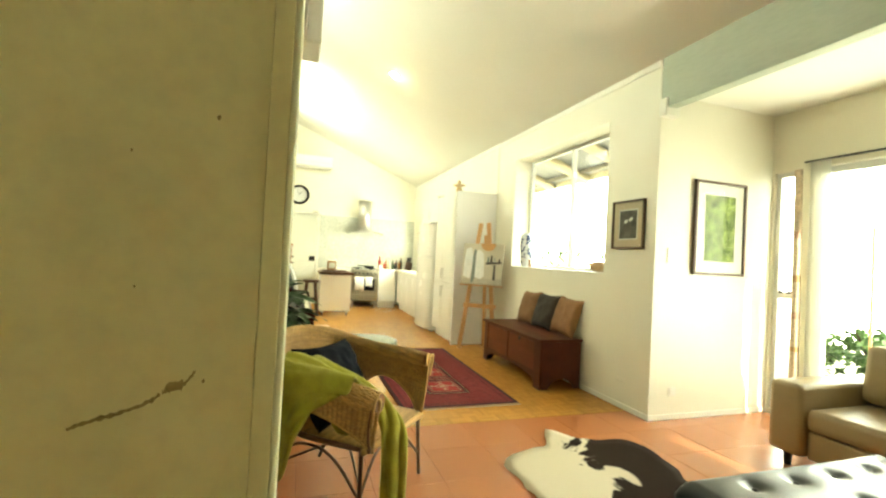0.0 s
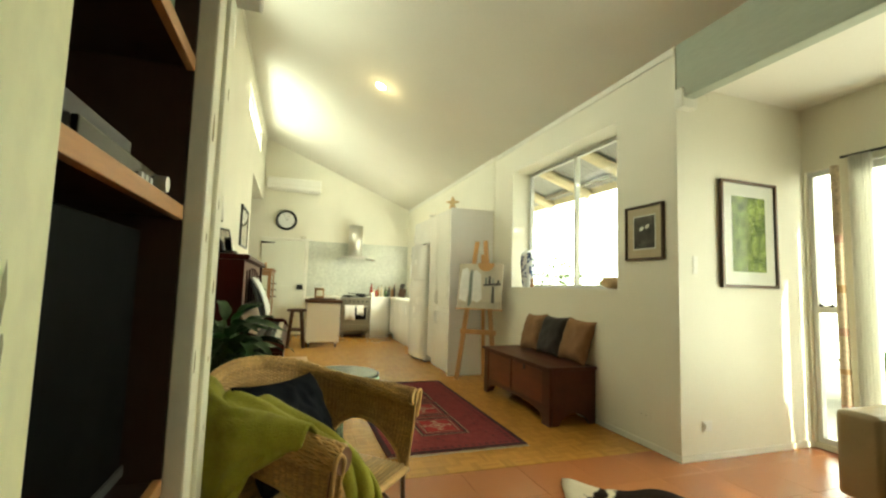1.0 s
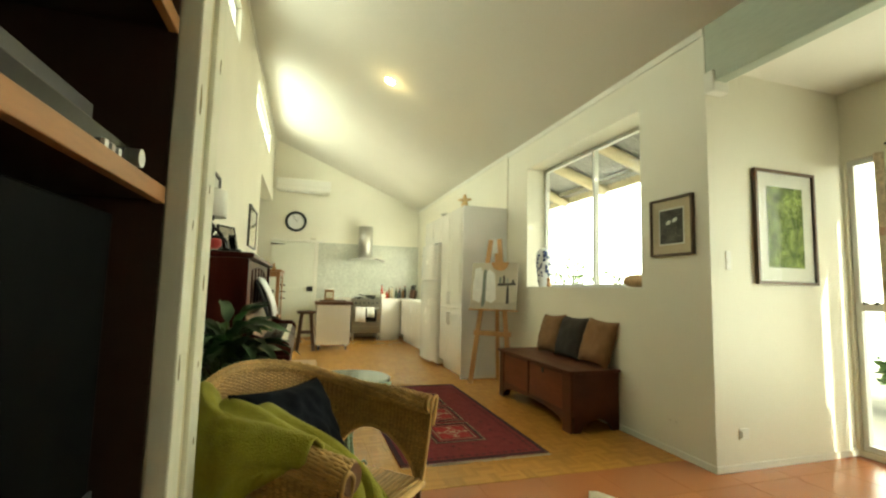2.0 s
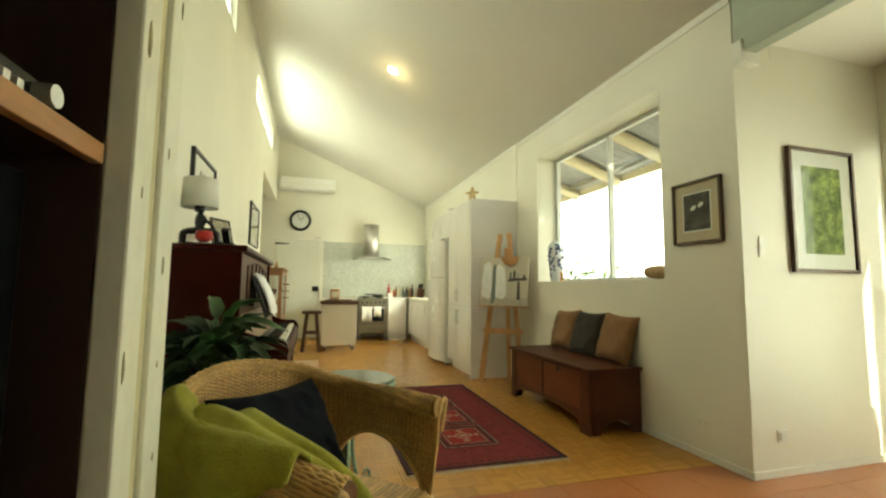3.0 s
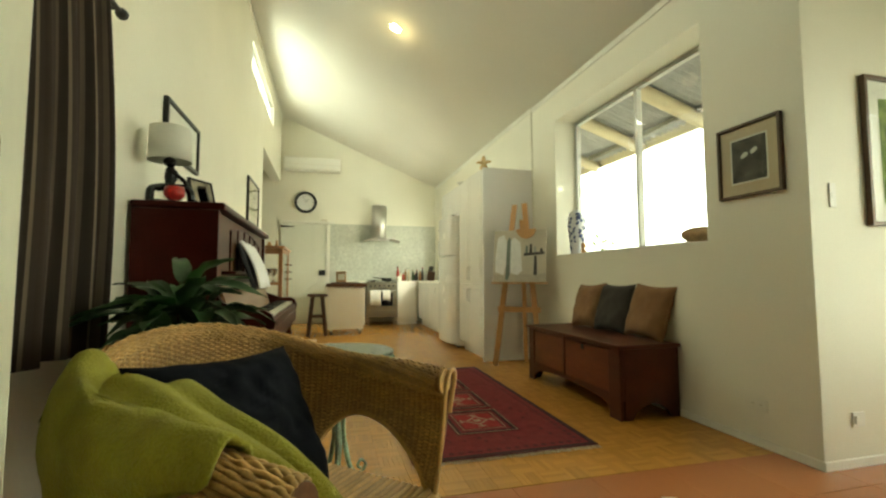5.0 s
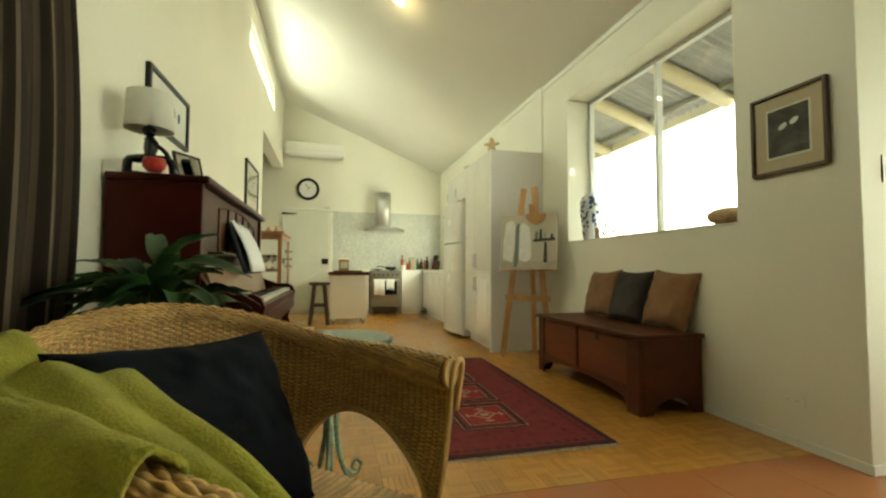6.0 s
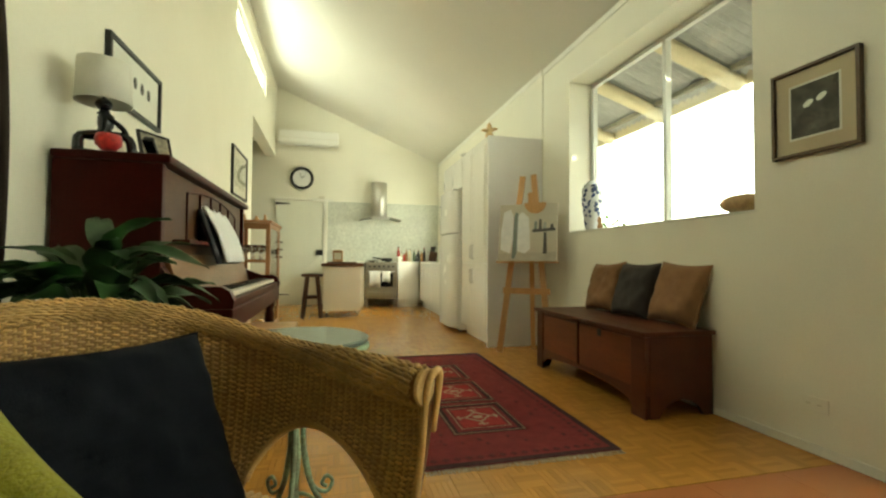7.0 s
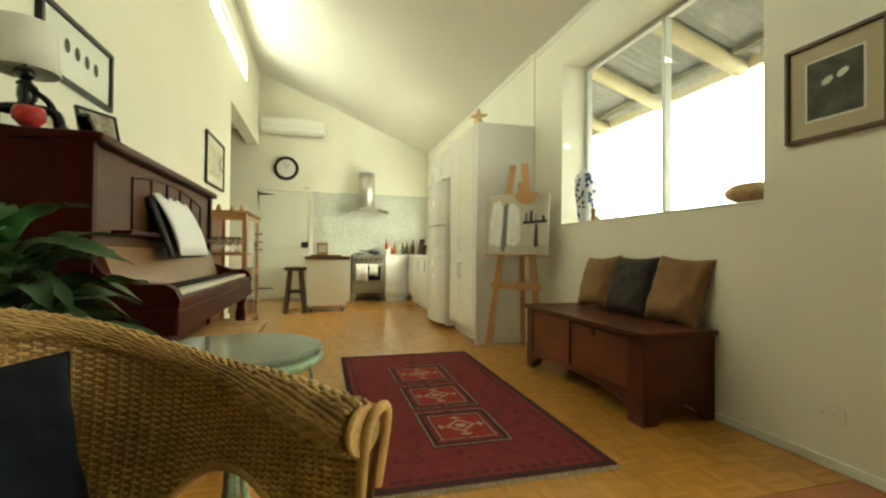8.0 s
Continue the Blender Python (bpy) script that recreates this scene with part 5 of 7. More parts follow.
for x, y, h, r, l in ((0.30, 7.42, 0.07, 0.03, "small brass ornament on the cabinet"), (0.42, 7.5, 0.06, 0.035, "small brown ornament on the cabinet"), (0.50, 7.6, 0.09, 0.025, "small dark ornament on the cabinet")):
    t = thing("ornament", (x, y, HZ + 0.001), l, "ornament", "ornaments on the cabinet")
    part("body", lathe([(r * 0.7, 0), (r, h * 0.3), (r * 0.5, h * 0.7), (r * 0.6, h)], (x, y, HZ + 0.001), 14), (PINE, TOFF, DARKWOOD)[int(h * 100) % 3], t, smooth=True)
for k in range(3):
    t = thing("storage_jar", (0.35, 7.42 + k * 0.2, 0.451), "pale jar on the lower cabinet shelf", "jar", "jars in the cabinet")
    part("jar", lathe([(0.06, 0), (0.065, 0.02), (0.065, 0.22), (0.045, 0.26)], (0.35, 7.42 + k * 0.2, 0.451), 16), PLASTIC, t, smooth=True)
    part("lid", lathe([(0.048, 0.26), (0.048, 0.285)], (0.35, 7.42 + k * 0.2, 0.451), 16), STEEL, t)

# ---- carved chest and cushions ----
ch = thing("blanket_chest", (3.30, 4.88, 0), "dark reddish wooden blanket chest with shaped feet", "chest")
KX0, KX1, KY0, KY1 = 3.055, 3.525, 4.185, 5.555
part("lid", box(KX0 - 0.03, KX1, KY0 - 0.03, KY1 + 0.03, 0.478, 0.506, bev=0.008), CHEST, ch)
for y0, y1 in ((KY0, KY0 + 0.03), (KY1 - 0.03, KY1)):
    bm = bmesh.new()
    n = 14
    up = [bm.verts.new((KX0 + 0.03 + (KX1 - KX0 - 0.03) * k / n, y0, 0.476)) for k in range(n + 1)]
    lo = [bm.verts.new((KX0 + 0.03 + (KX1 - KX0 - 0.03) * k / n, y0, 0.0 if k < 3 or k > n - 3 else 0.10 * math.sin(math.pi * (k - 2) / (n - 4)) ** 0.6)) for k in range(n + 1)]
    for k in range(n):
        bm.faces.new((up[k], up[k + 1], lo[k + 1], lo[k]))
    r = bmesh.ops.extrude_face_region(bm, geom=bm.faces[:])
    for e in r["geom"]:
        if isinstance(e, bmesh.types.BMVert):
            e.co.y = y1
    part("end_board", bm, CHEST, ch)
part("front_board", box(KX0 + 0.012, KX0 + 0.029, KY0 + 0.002, KY1 - 0.002, 0.13, 0.475), CHEST, ch)
for y0, y1 in ((KY0 + 0.13, 4.90), (4.93, KY1 - 0.10)):
    part("front_panel", box(KX0 + 0.002, KX0 + 0.0118, y0, y1, 0.165, 0.455, bev=0.004), CHEST2, ch, "lighter reddish panel")
for y0, y1, sg in ((KY0 - 0.004, KY0 + 0.125, 1), (KY1 - 0.095, KY1 + 0.004, -1), (4.902, 4.928, 0)):
    part("stile", box(KX0 - 0.006, KX0 + 0.0115, y0, y1, 0.16 if sg == 0 else 0.0, 0.475, bev=0.003), CHEST, ch)
bm = bmesh.new()
n = 30
for side in (0, 1):
    vs = [bm.verts.new((KX0 - 0.002 + 0.014 * side, KY0 + 0.126 + (KY1 - KY0 - 0.222) * k / n, 0.163)) for k in range(n + 1)]
    ws = [bm.verts.new((KX0 - 0.002 + 0.014 * side, KY0 + 0.126 + (KY1 - KY0 - 0.222) * k / n, 0.045 + 0.085 * math.sin(math.pi * k / n) ** 0.35)) for k in range(n + 1)]
    for k in range(n):
        bm.faces.new((vs[k], vs[k + 1], ws[k + 1], ws[k]))
part("apron", bm, CHEST, ch)
part("floor_board", box(KX0 + 0.03, KX1, KY0 + 0.03, KY1 - 0.03, 0.13, 0.15), CHEST, ch)
part("back_board", box(KX1 - 0.02, KX1, KY0 + 0.03, KY1 - 0.03, 0.151, 0.475), CHEST, ch)
part("lock_plate", box(KX0 - 0.004, KX0 + 0.001, 4.62, 4.66, 0.41, 0.455, bev=0.002), BLACK, ch)
for k, (y, mt, l, tl) in enumerate(((4.42, BROWN, "plump brown linen cushion leaning on the wall", 3), (4.83, CHAR, "plump charcoal cushion leaning on the wall", 0), (5.19, BROWN, "plump brown linen cushion leaning on the wall", -3))):
    c = thing("cushion", (3.37, y, 0.507), l, "cushion", "cushions on the chest")
    M = pose(0, 0, 0, 0, 0, -90) @ pose(0, 0.055, 0.005, -17, tl)
    g = pillow(0.41, 0.41, 0.14, 20 + k)
    g.transform(M)
    o = part("cover", g, mt, c, smooth=True, local=True)
    g = piping(0.41, 0.41)
    g.transform(M)
    part("piping", g, mt, o, smooth=True, local=True)

# things on the sill
va = thing("blue_vase", (3.625, 5.60, 1.204), "tall blue and white porcelain vase", "vase")
prof = [(0.052, 0), (0.058, 0.01), (0.076, 0.12), (0.094, 0.28), (0.086, 0.38), (0.052, 0.44), (0.036, 0.455), (0.030, 0.455)]
part("body", lathe(prof, (3.625, 5.60, 1.204), 28), BLUEW, va, smooth=True)
rr = random.Random(4)
for k in range(120):
    a, h = rr.uniform(0, 6.28), rr.uniform(0.03, 0.41)
    for (r0, h0), (r1, h1) in zip(prof, prof[1:]):
        if h0 <= h <= h1:
            r = r0 + (r1 - r0) * (h - h0) / (h1 - h0)
    g = bmesh.new()
    bmesh.ops.create_uvsphere(g, u_segments=7, v_segments=5, radius=1)
    g.transform(Matrix.Translation((3.625 + r * math.cos(a), 5.60 + r * math.sin(a), 1.204 + h)) @ pose(0, 0, 0, rr.uniform(0, 90), 0, math.degrees(a)) @ Matrix.Diagonal((0.003, rr.uniform(0.012, 0.028), rr.uniform(0.010, 0.026), 1)))
    part("blue_motif", g, COBALT, va, "cobalt blue painted motif", smooth=True)
t = thing("figurine", (3.585, 5.42, 1.204), "tiny painted wooden figurine on the sill", "figurine")
part("figure", lathe([(0.022, 0), (0.026, 0.03), (0.016, 0.05), (0.024, 0.075), (0.02, 0.10), (0.004, 0.108)], (3.585, 5.42, 1.204), 14), TOFF, t, smooth=True)
t = thing("rustic_box", (3.585, 4.03, 1.204), "long low tan woven basket on the sill", "basket")
g = bmesh.new()
bmesh.ops.create_uvsphere(g, u_segments=20, v_segments=12, radius=1)
g.transform(Matrix.Translation((3.605, 4.05, 1.258)) @ Matrix.Diagonal((0.075, 0.135, 0.054, 1)))
for v_ in g.verts:
    v_.co.z = 1.205 + (v_.co.z - 1.204) * (1 + 0.06 * noise.noise(v_.co * 20)) if v_.co.z > 1.21 else 1.205
part("body", g, mat("tan_basket", (0.5, 0.34, 0.18), 0.85, var=0.35, scale=25, fine=120, bump=0.6), t, smooth=True)

# ---- easel with a painting ----
ez = thing("easel", (3.12, 6.1, 0), "pale pine tripod easel", "easel")
A = Vector((2.889, 6.148, 0))
B = Vector((3.347, 5.782, 0))
W = (B - A).normalized()
N = Vector((W.y, -W.x, 0))
C0 = (A + B) / 2


def ep(u, d, z):
    """A point u along the easel's front, d behind it and z up."""
    q = C0 + W * u - N * d
    return (q.x, q.y, z)


def plank(p, q, w, t, up=None):
    p, q = Vector(p), Vector(q)
    d = (q - p).normalized()
    s = W - d * W.dot(d)
    s.normalize()
    f = d.cross(s)
    bm = bmesh.new()
    vs = []
    for c in (p, q):
        for a, b_ in ((-1, -1), (1, -1), (1, 1), (-1, 1)):
            vs.append(bm.verts.new(c + s * a * w / 2 + f * b_ * t / 2))
    for qd in ((0, 1, 2, 3), (7, 6, 5, 4), (0, 4, 5, 1), (1, 5, 6, 2), (2, 6, 7, 3), (3, 7, 4, 0)):
        bm.faces.new([vs[k] for k in qd])
    return bm


part("front_leg", plank(ep(-0.27, 0.045, 0), ep(-0.075, 0.21, 1.79), 0.058, 0.022), PINE, ez)
part("front_leg", plank(ep(0.24, 0.0, 0), ep(0.035, 0.21, 1.80), 0.058, 0.022), PINE, ez)
part("back_leg", plank(ep(0, 0.36, 0), ep(0, 0.22, 1.62), 0.045, 0.022), PINE, ez)
part("cross_bar", plank(ep(-0.235, 0.05, 0.62), ep(0.235, 0.05, 0.62), 0.022, 0.06), PINE, ez)
part("tray", plank(ep(-0.30, 0.055, 0.905), ep(0.30, 0.055, 0.905), 0.07, 0.022), PINE, ez)
g = bmesh.new()
ring = [g.verts.new((0.108 * math.cos(math.pi + k * math.pi / 14), 0, 0.108 * math.sin(math.pi + k * math.pi / 14))) for k in range(15)]
g.faces.new(ring)
ang = math.degrees(math.atan2(W.y, W.x))
g.transform(Matrix.Translation(ep(0.075, 0.112, 1.50)) @ pose(0, 0, 0, 0, 0, ang))
thick(part("clamp", g, PINE, ez, "half round pine canvas clamp"), 0.02)
cv = thing("canvas_painting", ep(0, 0.06, 0.918), "painting of white garments and a dark shelf", "painting", rz=ang)
T = pose(0, 0, 0, -9)
g = box(-0.292, 0.292, -0.012, 0.012, 0, 0.58, bev=0.002)
g.transform(T)
part("canvas", g, mat("canvas_ground", (0.62, 0.57, 0.46), 0.8, var=0.10, scale=5, fine=120, bump=0.3), cv, local=True)


def daub(pts, z, mt, name):
    bm = bmesh.new()
    bm.faces.new([bm.verts.new((x, -0.0125 - z, y)) for x, y in pts])
    r = bmesh.ops.extrude_face_region(bm, geom=bm.faces[:])
    for e in r["geom"]:
        if isinstance(e, bmesh.types.BMVert):
            e.co.y -= 0.0008
    bm.transform(T)
    part(name, bm, mt, cv, local=True)


PG, PW, PD, PB = (mat("paint_%s" % n, c, 0.7, var=0.10, scale=14, fine=60) for n, c in (("grey", (0.42, 0.44, 0.40)), ("white", (0.88, 0.88, 0.85)), ("dark", (0.07, 0.06, 0.055)), ("green_grey", (0.20, 0.24, 0.21))))
daub([(-0.292, 0.0), (0.292, 0.0), (0.292, 0.09), (-0.292, 0.07)], 0, mat("paint_warm", (0.55, 0.50, 0.40), 0.7, var=0.2, scale=8), "painted_floor")
daub([(-0.15, 0.02), (-0.12, 0.02), (-0.09, 0.12), (-0.085, 0.46), (-0.12, 0.50), (-0.14, 0.44)], 0.0002, PB, "painted_shadow")
daub([(-0.27, 0.11), (-0.17, 0.07), (-0.145, 0.20), (-0.145, 0.46), (-0.18, 0.53), (-0.25, 0.50), (-0.27, 0.30)], 0.0004, PW, "painted_garment")
daub([(-0.10, 0.10), (-0.02, 0.07), (0.035, 0.12), (0.02, 0.34), (0.01, 0.44), (-0.06, 0.50), (-0.10, 0.46)], 0.0006, PW, "painted_garment")
daub([(0.05, 0.285), (0.275, 0.30), (0.275, 0.33), (0.05, 0.315)], 0.0004, PD, "painted_shelf")
daub([(0.16, 0.07), (0.20, 0.07), (0.19, 0.285), (0.165, 0.285)], 0.0004, PD, "painted_bracket")
for k, (x, h) in enumerate(((0.08, 0.08), (0.125, 0.10), (0.17, 0.07), (0.24, 0.05))):
    daub([(x - 0.014, 0.318), (x + 0.018, 0.318), (x + 0.014, 0.318 + h), (x - 0.010, 0.318 + h)], 0.0003, (PB, PD, PG, PD)[k], "painted_pot")

# ---- rug ----
rug = thing("rug", (2.12, 4.98, 0), "dark red tribal rug with three square medallions", "rug")
RX0, RX1, RY0, RY1 = 1.575, 2.655, 3.86, 6.12
SK = 0.03


def rp(u, v, z):
    """A place on the rug, which lies a little askew."""
    return (u + SK * (v - RY0) / (RY1 - RY0) * (1 if u > 2.1 else -0.6), v, z)


def flat(u0, u1, v0, v1, z, t=0.0015, m=None):
    bm = bmesh.new()
    lo = [rp(u, v, z - t) for u, v in ((u0, v0), (u1, v0), (u1, v1), (u0, v1))]
    hi = [rp(u, v, z) for u, v in ((u0, v0), (u1, v0), (u1, v1), (u0, v1))]
    if m is not None:
        lo, hi = [m @ Vector(p) for p in lo], [m @ Vector(p) for p in hi]
    a, b_ = [bm.verts.new(p) for p in lo], [bm.verts.new(p) for p in hi]
    bm.faces.new(b_)
    for k in range(4):
        bm.faces.new((a[k], a[(k + 1) % 4], b_[(k + 1) % 4], b_[k]))
    return bm


def ring(bm, u0, u1, v0, v1, w, z):
    for q in ((u0, u1, v0, v0 + w), (u0, u1, v1 - w, v1), (u0, u0 + w, v0 + w, v1 - w), (u1 - w, u1, v0 + w, v1 - w)):
        merge(bm, flat(*q, z))
    return bm


part("field", flat(RX0, RX1, RY0, RY1, 0.010, 0.0095), REDF, rug)
part("border", ring(bmesh.new(), RX0 + 0.001, RX1 - 0.001, RY0 + 0.001, RY1 - 0.001, 0.035, 0.0115), REDD, rug, "dark outer border")
bm = bmesh.new()
for v in (RY0 + 0.06, RY1 - 0.10):
    for k in range(17):
        u = RX0 + 0.10 + k * 0.055
        merge(bm, flat(u, u + 0.03, v, v + 0.03, 0.0112, m=Matrix.Translation((u + 0.015, v + 0.015, 0)) @ pose(0, 0, 0, 0, 0, 45) @ Matrix.Translation((-u - 0.015, -v - 0.015, 0))))
for u in (RX0 + 0.06, RX1 - 0.09):
    for k in range(36):
        v = RY0 + 0.12 + k * 0.057
        merge(bm, flat(u, u + 0.025, v, v + 0.03, 0.0112))
tagged(part("border_pattern", bm, REDM, rug, "dark small lozenges"), kind="stuff")
bm = bmesh.new()
rr = random.Random(2)
for k in range(90):
    u, v = rr.uniform(RX0 + 0.14, RX1 - 0.16), rr.uniform(RY0 + 0.16, RY1 - 0.16)
    if 1.86 < u < 2.37 and 4.15 < v < 5.75:
        continue
    s = rr.uniform(0.012, 0.022)
    merge(bm, flat(u, u + s, v, v + s * 1.6, 0.0112))
tagged(part("field_motifs", bm, REDM, rug, "scattered dark field motifs"), kind="stuff")
for cv_ in (4.425, 4.935, 5.455):
    cu, h, hx = 2.115, 0.215, 0.187
    bm = ring(bmesh.new(), cu - hx - 0.012, cu + hx + 0.012, cv_ - h - 0.012, cv_ + h + 0.012, 0.034, 0.0114)
    md = part("medallion", bm, REDD, rug, "square medallion with a bright red centre")
    bm = bmesh.new()
    for s in (h + 0.008, h - 0.055):
        n = 26
        for k in range(n):
            a = -s + 2 * s * k / n
            for q in ((a, a + s / n, -s, -s + 0.009), (a, a + s / n, s - 0.009, s), (-s, -s + 0.009, a, a + s / n), (s - 0.009, s, a, a + s / n)):
                merge(bm, flat(cu + q[0] * hx / h, cu + q[1] * hx / h, cv_ + q[2], cv_ + q[3], 0.0132))
    tagged(part("dotted_outline", bm, CREAM, md, "cream dotted outline"), kind="stuff")
    part("centre", flat(cu - hx + 0.07, cu + hx - 0.07, cv_ - h + 0.075, cv_ + h - 0.075, 0.0118), REDB, md, "bright red centre")
    bm = bmesh.new()
    M = Matrix.Translation((cu, cv_, 0)) @ pose(0, 0, 0, 0, 0, 45) @ Matrix.Translation((-cu, -cv_, 0))
    for q in ((-0.055, 0.055, -0.055, -0.043), (-0.055, 0.055, 0.043, 0.055), (-0.055, -0.043, -0.042, 0.042), (0.043, 0.055, -0.042, 0.042)):
        merge(bm, flat(cu + q[0], cu + q[1], cv_ + q[2], cv_ + q[3], 0.0136, m=M))
    for a in range(4):
        M2 = Matrix.Translation((cu, cv_, 0)) @ pose(0, 0, 0, 0, 0, 90 * a) @ Matrix.Translation((-cu, -cv_, 0))
        merge(bm, flat(cu + 0.075, cu + 0.118, cv_ - 0.006, cv_ + 0.006, 0.0138, m=M2))
        merge(bm, flat(cu + 0.095, cu + 0.107, cv_ - 0.028, cv_ + 0.028, 0.0136, m=M2))
    merge(bm, flat(cu - 0.02, cu + 0.02, cv_ - 0.02, cv_ + 0.02, 0.0138))
    part("motif", bm, CREAM, md, "cream cross motif")
bm = bmesh.new()
for v, s in ((RY0, -1), (RY1, 1)):
    for k in range(130):
        u = RX0 + 0.005 + (RX1 - RX0 - 0.01) * k / 129
        p = rp(u, v, 0.006)
        tube(bm, [p, (p[0] + rr.uniform(-0.006, 0.006), p[1] + s * 0.018, 0.004), (p[0] + rr.uniform(-0.01, 0.01), p[1] + s * rr.uniform(0.026, 0.036), 0.0025)], 0.0022, 4)
tagged(part("fringe", bm, FRINGE, rug, "pale knotted fringe"), kind="stuff")

# ---- wicker chair ----
CH = (1.02, 2.82, 0)
chair = thing("wicker_armchair", CH, "honey wicker tub armchair with rolled arms", "armchair", rz=47.0)
# in the chair's own metres: x from the near arm to the far arm, y towards the back
RIM = [(-0.285, -0.360, 0.585), (-0.338, -0.19, 0.625), (-0.372, 0.01, 0.660), (-0.365, 0.17, 0.692), (-0.27, 0.325, 0.75), (-0.13, 0.40, 0.785), (0.0, 0.42, 0.795), (0.13, 0.40, 0.785), (0.27, 0.325, 0.75), (0.365, 0.17, 0.695), (0.375, 0.02, 0.675), (0.355, -0.15, 0.665), (0.325, -0.305, 0.66)]
BOT = [(-0.270, -0.325, 0.36), (-0.29, -0.15, 0.36), (-0.295, 0.0, 0.36), (-0.28, 0.12, 0.36), (-0.21, 0.235, 0.36), (-0.10, 0.29, 0.36), (0, 0.30, 0.36), (0.10, 0.29, 0.36), (0.21, 0.235, 0.36), (0.28, 0.12, 0.36), (0.295, 0.0, 0.36), (0.29, -0.15, 0.36), (0.285, -0.29, 0.36)]
NS = 301
rim_pts, bot_pts = spline(RIM, NS), spline(BOT, NS)


def arch(s):
    """How far up the shell is cut away at s from -1 to 1 along the rim."""
    a = (abs(s) - 0.46) / 0.50
    return 0.0 if a <= 0 or a >= 1 else 0.50 * math.sin(math.pi * a ** 0.85) ** 0.75


def shell(i, h, off=0.0):
    R, B = rim_pts[i], bot_pts[i]
    p = B.lerp(R, h)
    out = Vector((R.x - B.x, R.y - B.y, 0))
    out = Vector((R.x, R.y * 0.8 - 0.02, 0)).normalized() if out.length < 1e-4 else out.normalized()
    return p + out * (0.025 * math.sin(math.pi * h) + off)


# added dark sheet behind the weave, coloured as the shade between strands
lining = part("shell_lining", sheet([[shell(i, max(arch(2 * i / (NS - 1) - 1), 0.0) + (1 - arch(2 * i / (NS - 1) - 1)) * k / 12) for k in range(13)] for i in range(0, NS, 3)]), WICKIN, chair, "added lining, dark for the shade between the strands", local=True)
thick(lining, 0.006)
bm = bmesh.new()
ROWS_N = 60
for r in range(ROWS_N):
    h = 0.02 + 0.96 * r / (ROWS_N - 1)
    run = []
    for i in range(NS):
        s = 2 * i / (NS - 1) - 1
        if h >= arch(s) + 0.01:
            ph = math.pi * (i / 3.0) + math.pi * (r % 2)
            run.append(shell(i, h, 0.0050 * math.sin(ph) + 0.0022 * noise.noise(Vector((i * 0.3, r * 1.7, 4)))) + Vector((0, 0, 0.0022 * noise.noise(Vector((i * 0.12, r * 0.9, 0))))))
        else:
            if len(run) > 3:
                tube(bm, run, 0.0037, 4)
            run = []
    if len(run) > 3:
        tube(bm, run, 0.0037, 4)
part("weave", bm, WICKER, chair, "woven honey cane strands", smooth=True, local=True)
for i in range(1, NS, 3):
    a = arch(2 * i / (NS - 1) - 1)
    part("stake", tube(bmesh.new(), [shell(i, a + (1 - a) * k / 8) for k in range(9)], 0.0046, 5), WICKER, chair, smooth=True, local=True)
# the rolled rim with its wrapping, fuller over the arms


def roll_r(f):
    a = min(1.0, max(0.0, (abs(2 * f / (NS - 1) - 1) - 0.55) / 0.3))
    return 0.022 + (0.024 if f < NS / 2 else 0.014) * a * a * (3 - 2 * a)


# core coloured dark to read as shade between the rim's strands
part("rim_core", tube(bmesh.new(), rim_pts, [roll_r(k) - 0.002 for k in range(NS)], 10), WICKIN, chair, "core of the rolled rim, dark for the shade between the strands", smooth=True, local=True)
bm = bmesh.new()
STR = 26
for j in range(STR):
    strand = []
    for i in range(NS * 2 - 1):
        f = i / 2
        k = min(int(f), NS - 2)
        p = rim_pts[k].lerp(rim_pts[k + 1], f - k)
        d = (rim_pts[k + 1] - rim_pts[k]).normalized()
        up = (Vector((0, 0, 1)) - d * d.z).normalized()
        sd = d.cross(up)
        a = 2 * math.pi * (j + 0.35 * noise.noise(Vector((f * 0.16, j * 2.3, 9)))) / STR + f * 0.02
        rad = roll_r(f) + 0.0020 * math.sin(math.pi * (f / 2.4 + j)) + 0.0034 * abs(math.sin(math.pi * f / 5.4 + 0.25 * j)) - 0.0017 + 0.003 * noise.noise(Vector((f * 0.35, j * 1.9, 3)))
        strand.append(p + (up * math.cos(a) + sd * math.sin(a)) * rad)
    tube(bm, strand, [roll_r(q / 2) * 0.135 for q in range(NS * 2 - 1)], 4)
part("rim_roll", bm, WICKER, chair, "woven cane strands of the rolled rim", smooth=True, local=True)
# the near end is closed; its dark colour stands for a shaded hollow
for k in (0, NS - 1):
    e = roll_r(k)
    g = lathe([(e - 0.002, 0), (e, 0.004), (e - 0.002, 0.008), (e * 0.62, 0.006)], sides=20)
    g.transform(Matrix.Translation(rim_pts[k] + Vector((0, -0.004, 0))) @ pose(0, 0, 0, 90))
    part("arm_end", g, RATTAN if k == 0 else WICKER, chair, "dark disc painted as the shaded hollow of the arm roll" if k == 0 else "", local=True)
bm = bmesh.new()
edge = []
for sg in (-1, 1):
    edge = []
    for i in range(NS):
        s = 2 * i / (NS - 1) - 1
        if s * sg > 0.46:
            edge.append(shell(i, arch(s)))
    tube(bm, edge, 0.009, 6)
part("arch_binding", bm, WICKER, chair, smooth=True, local=True)
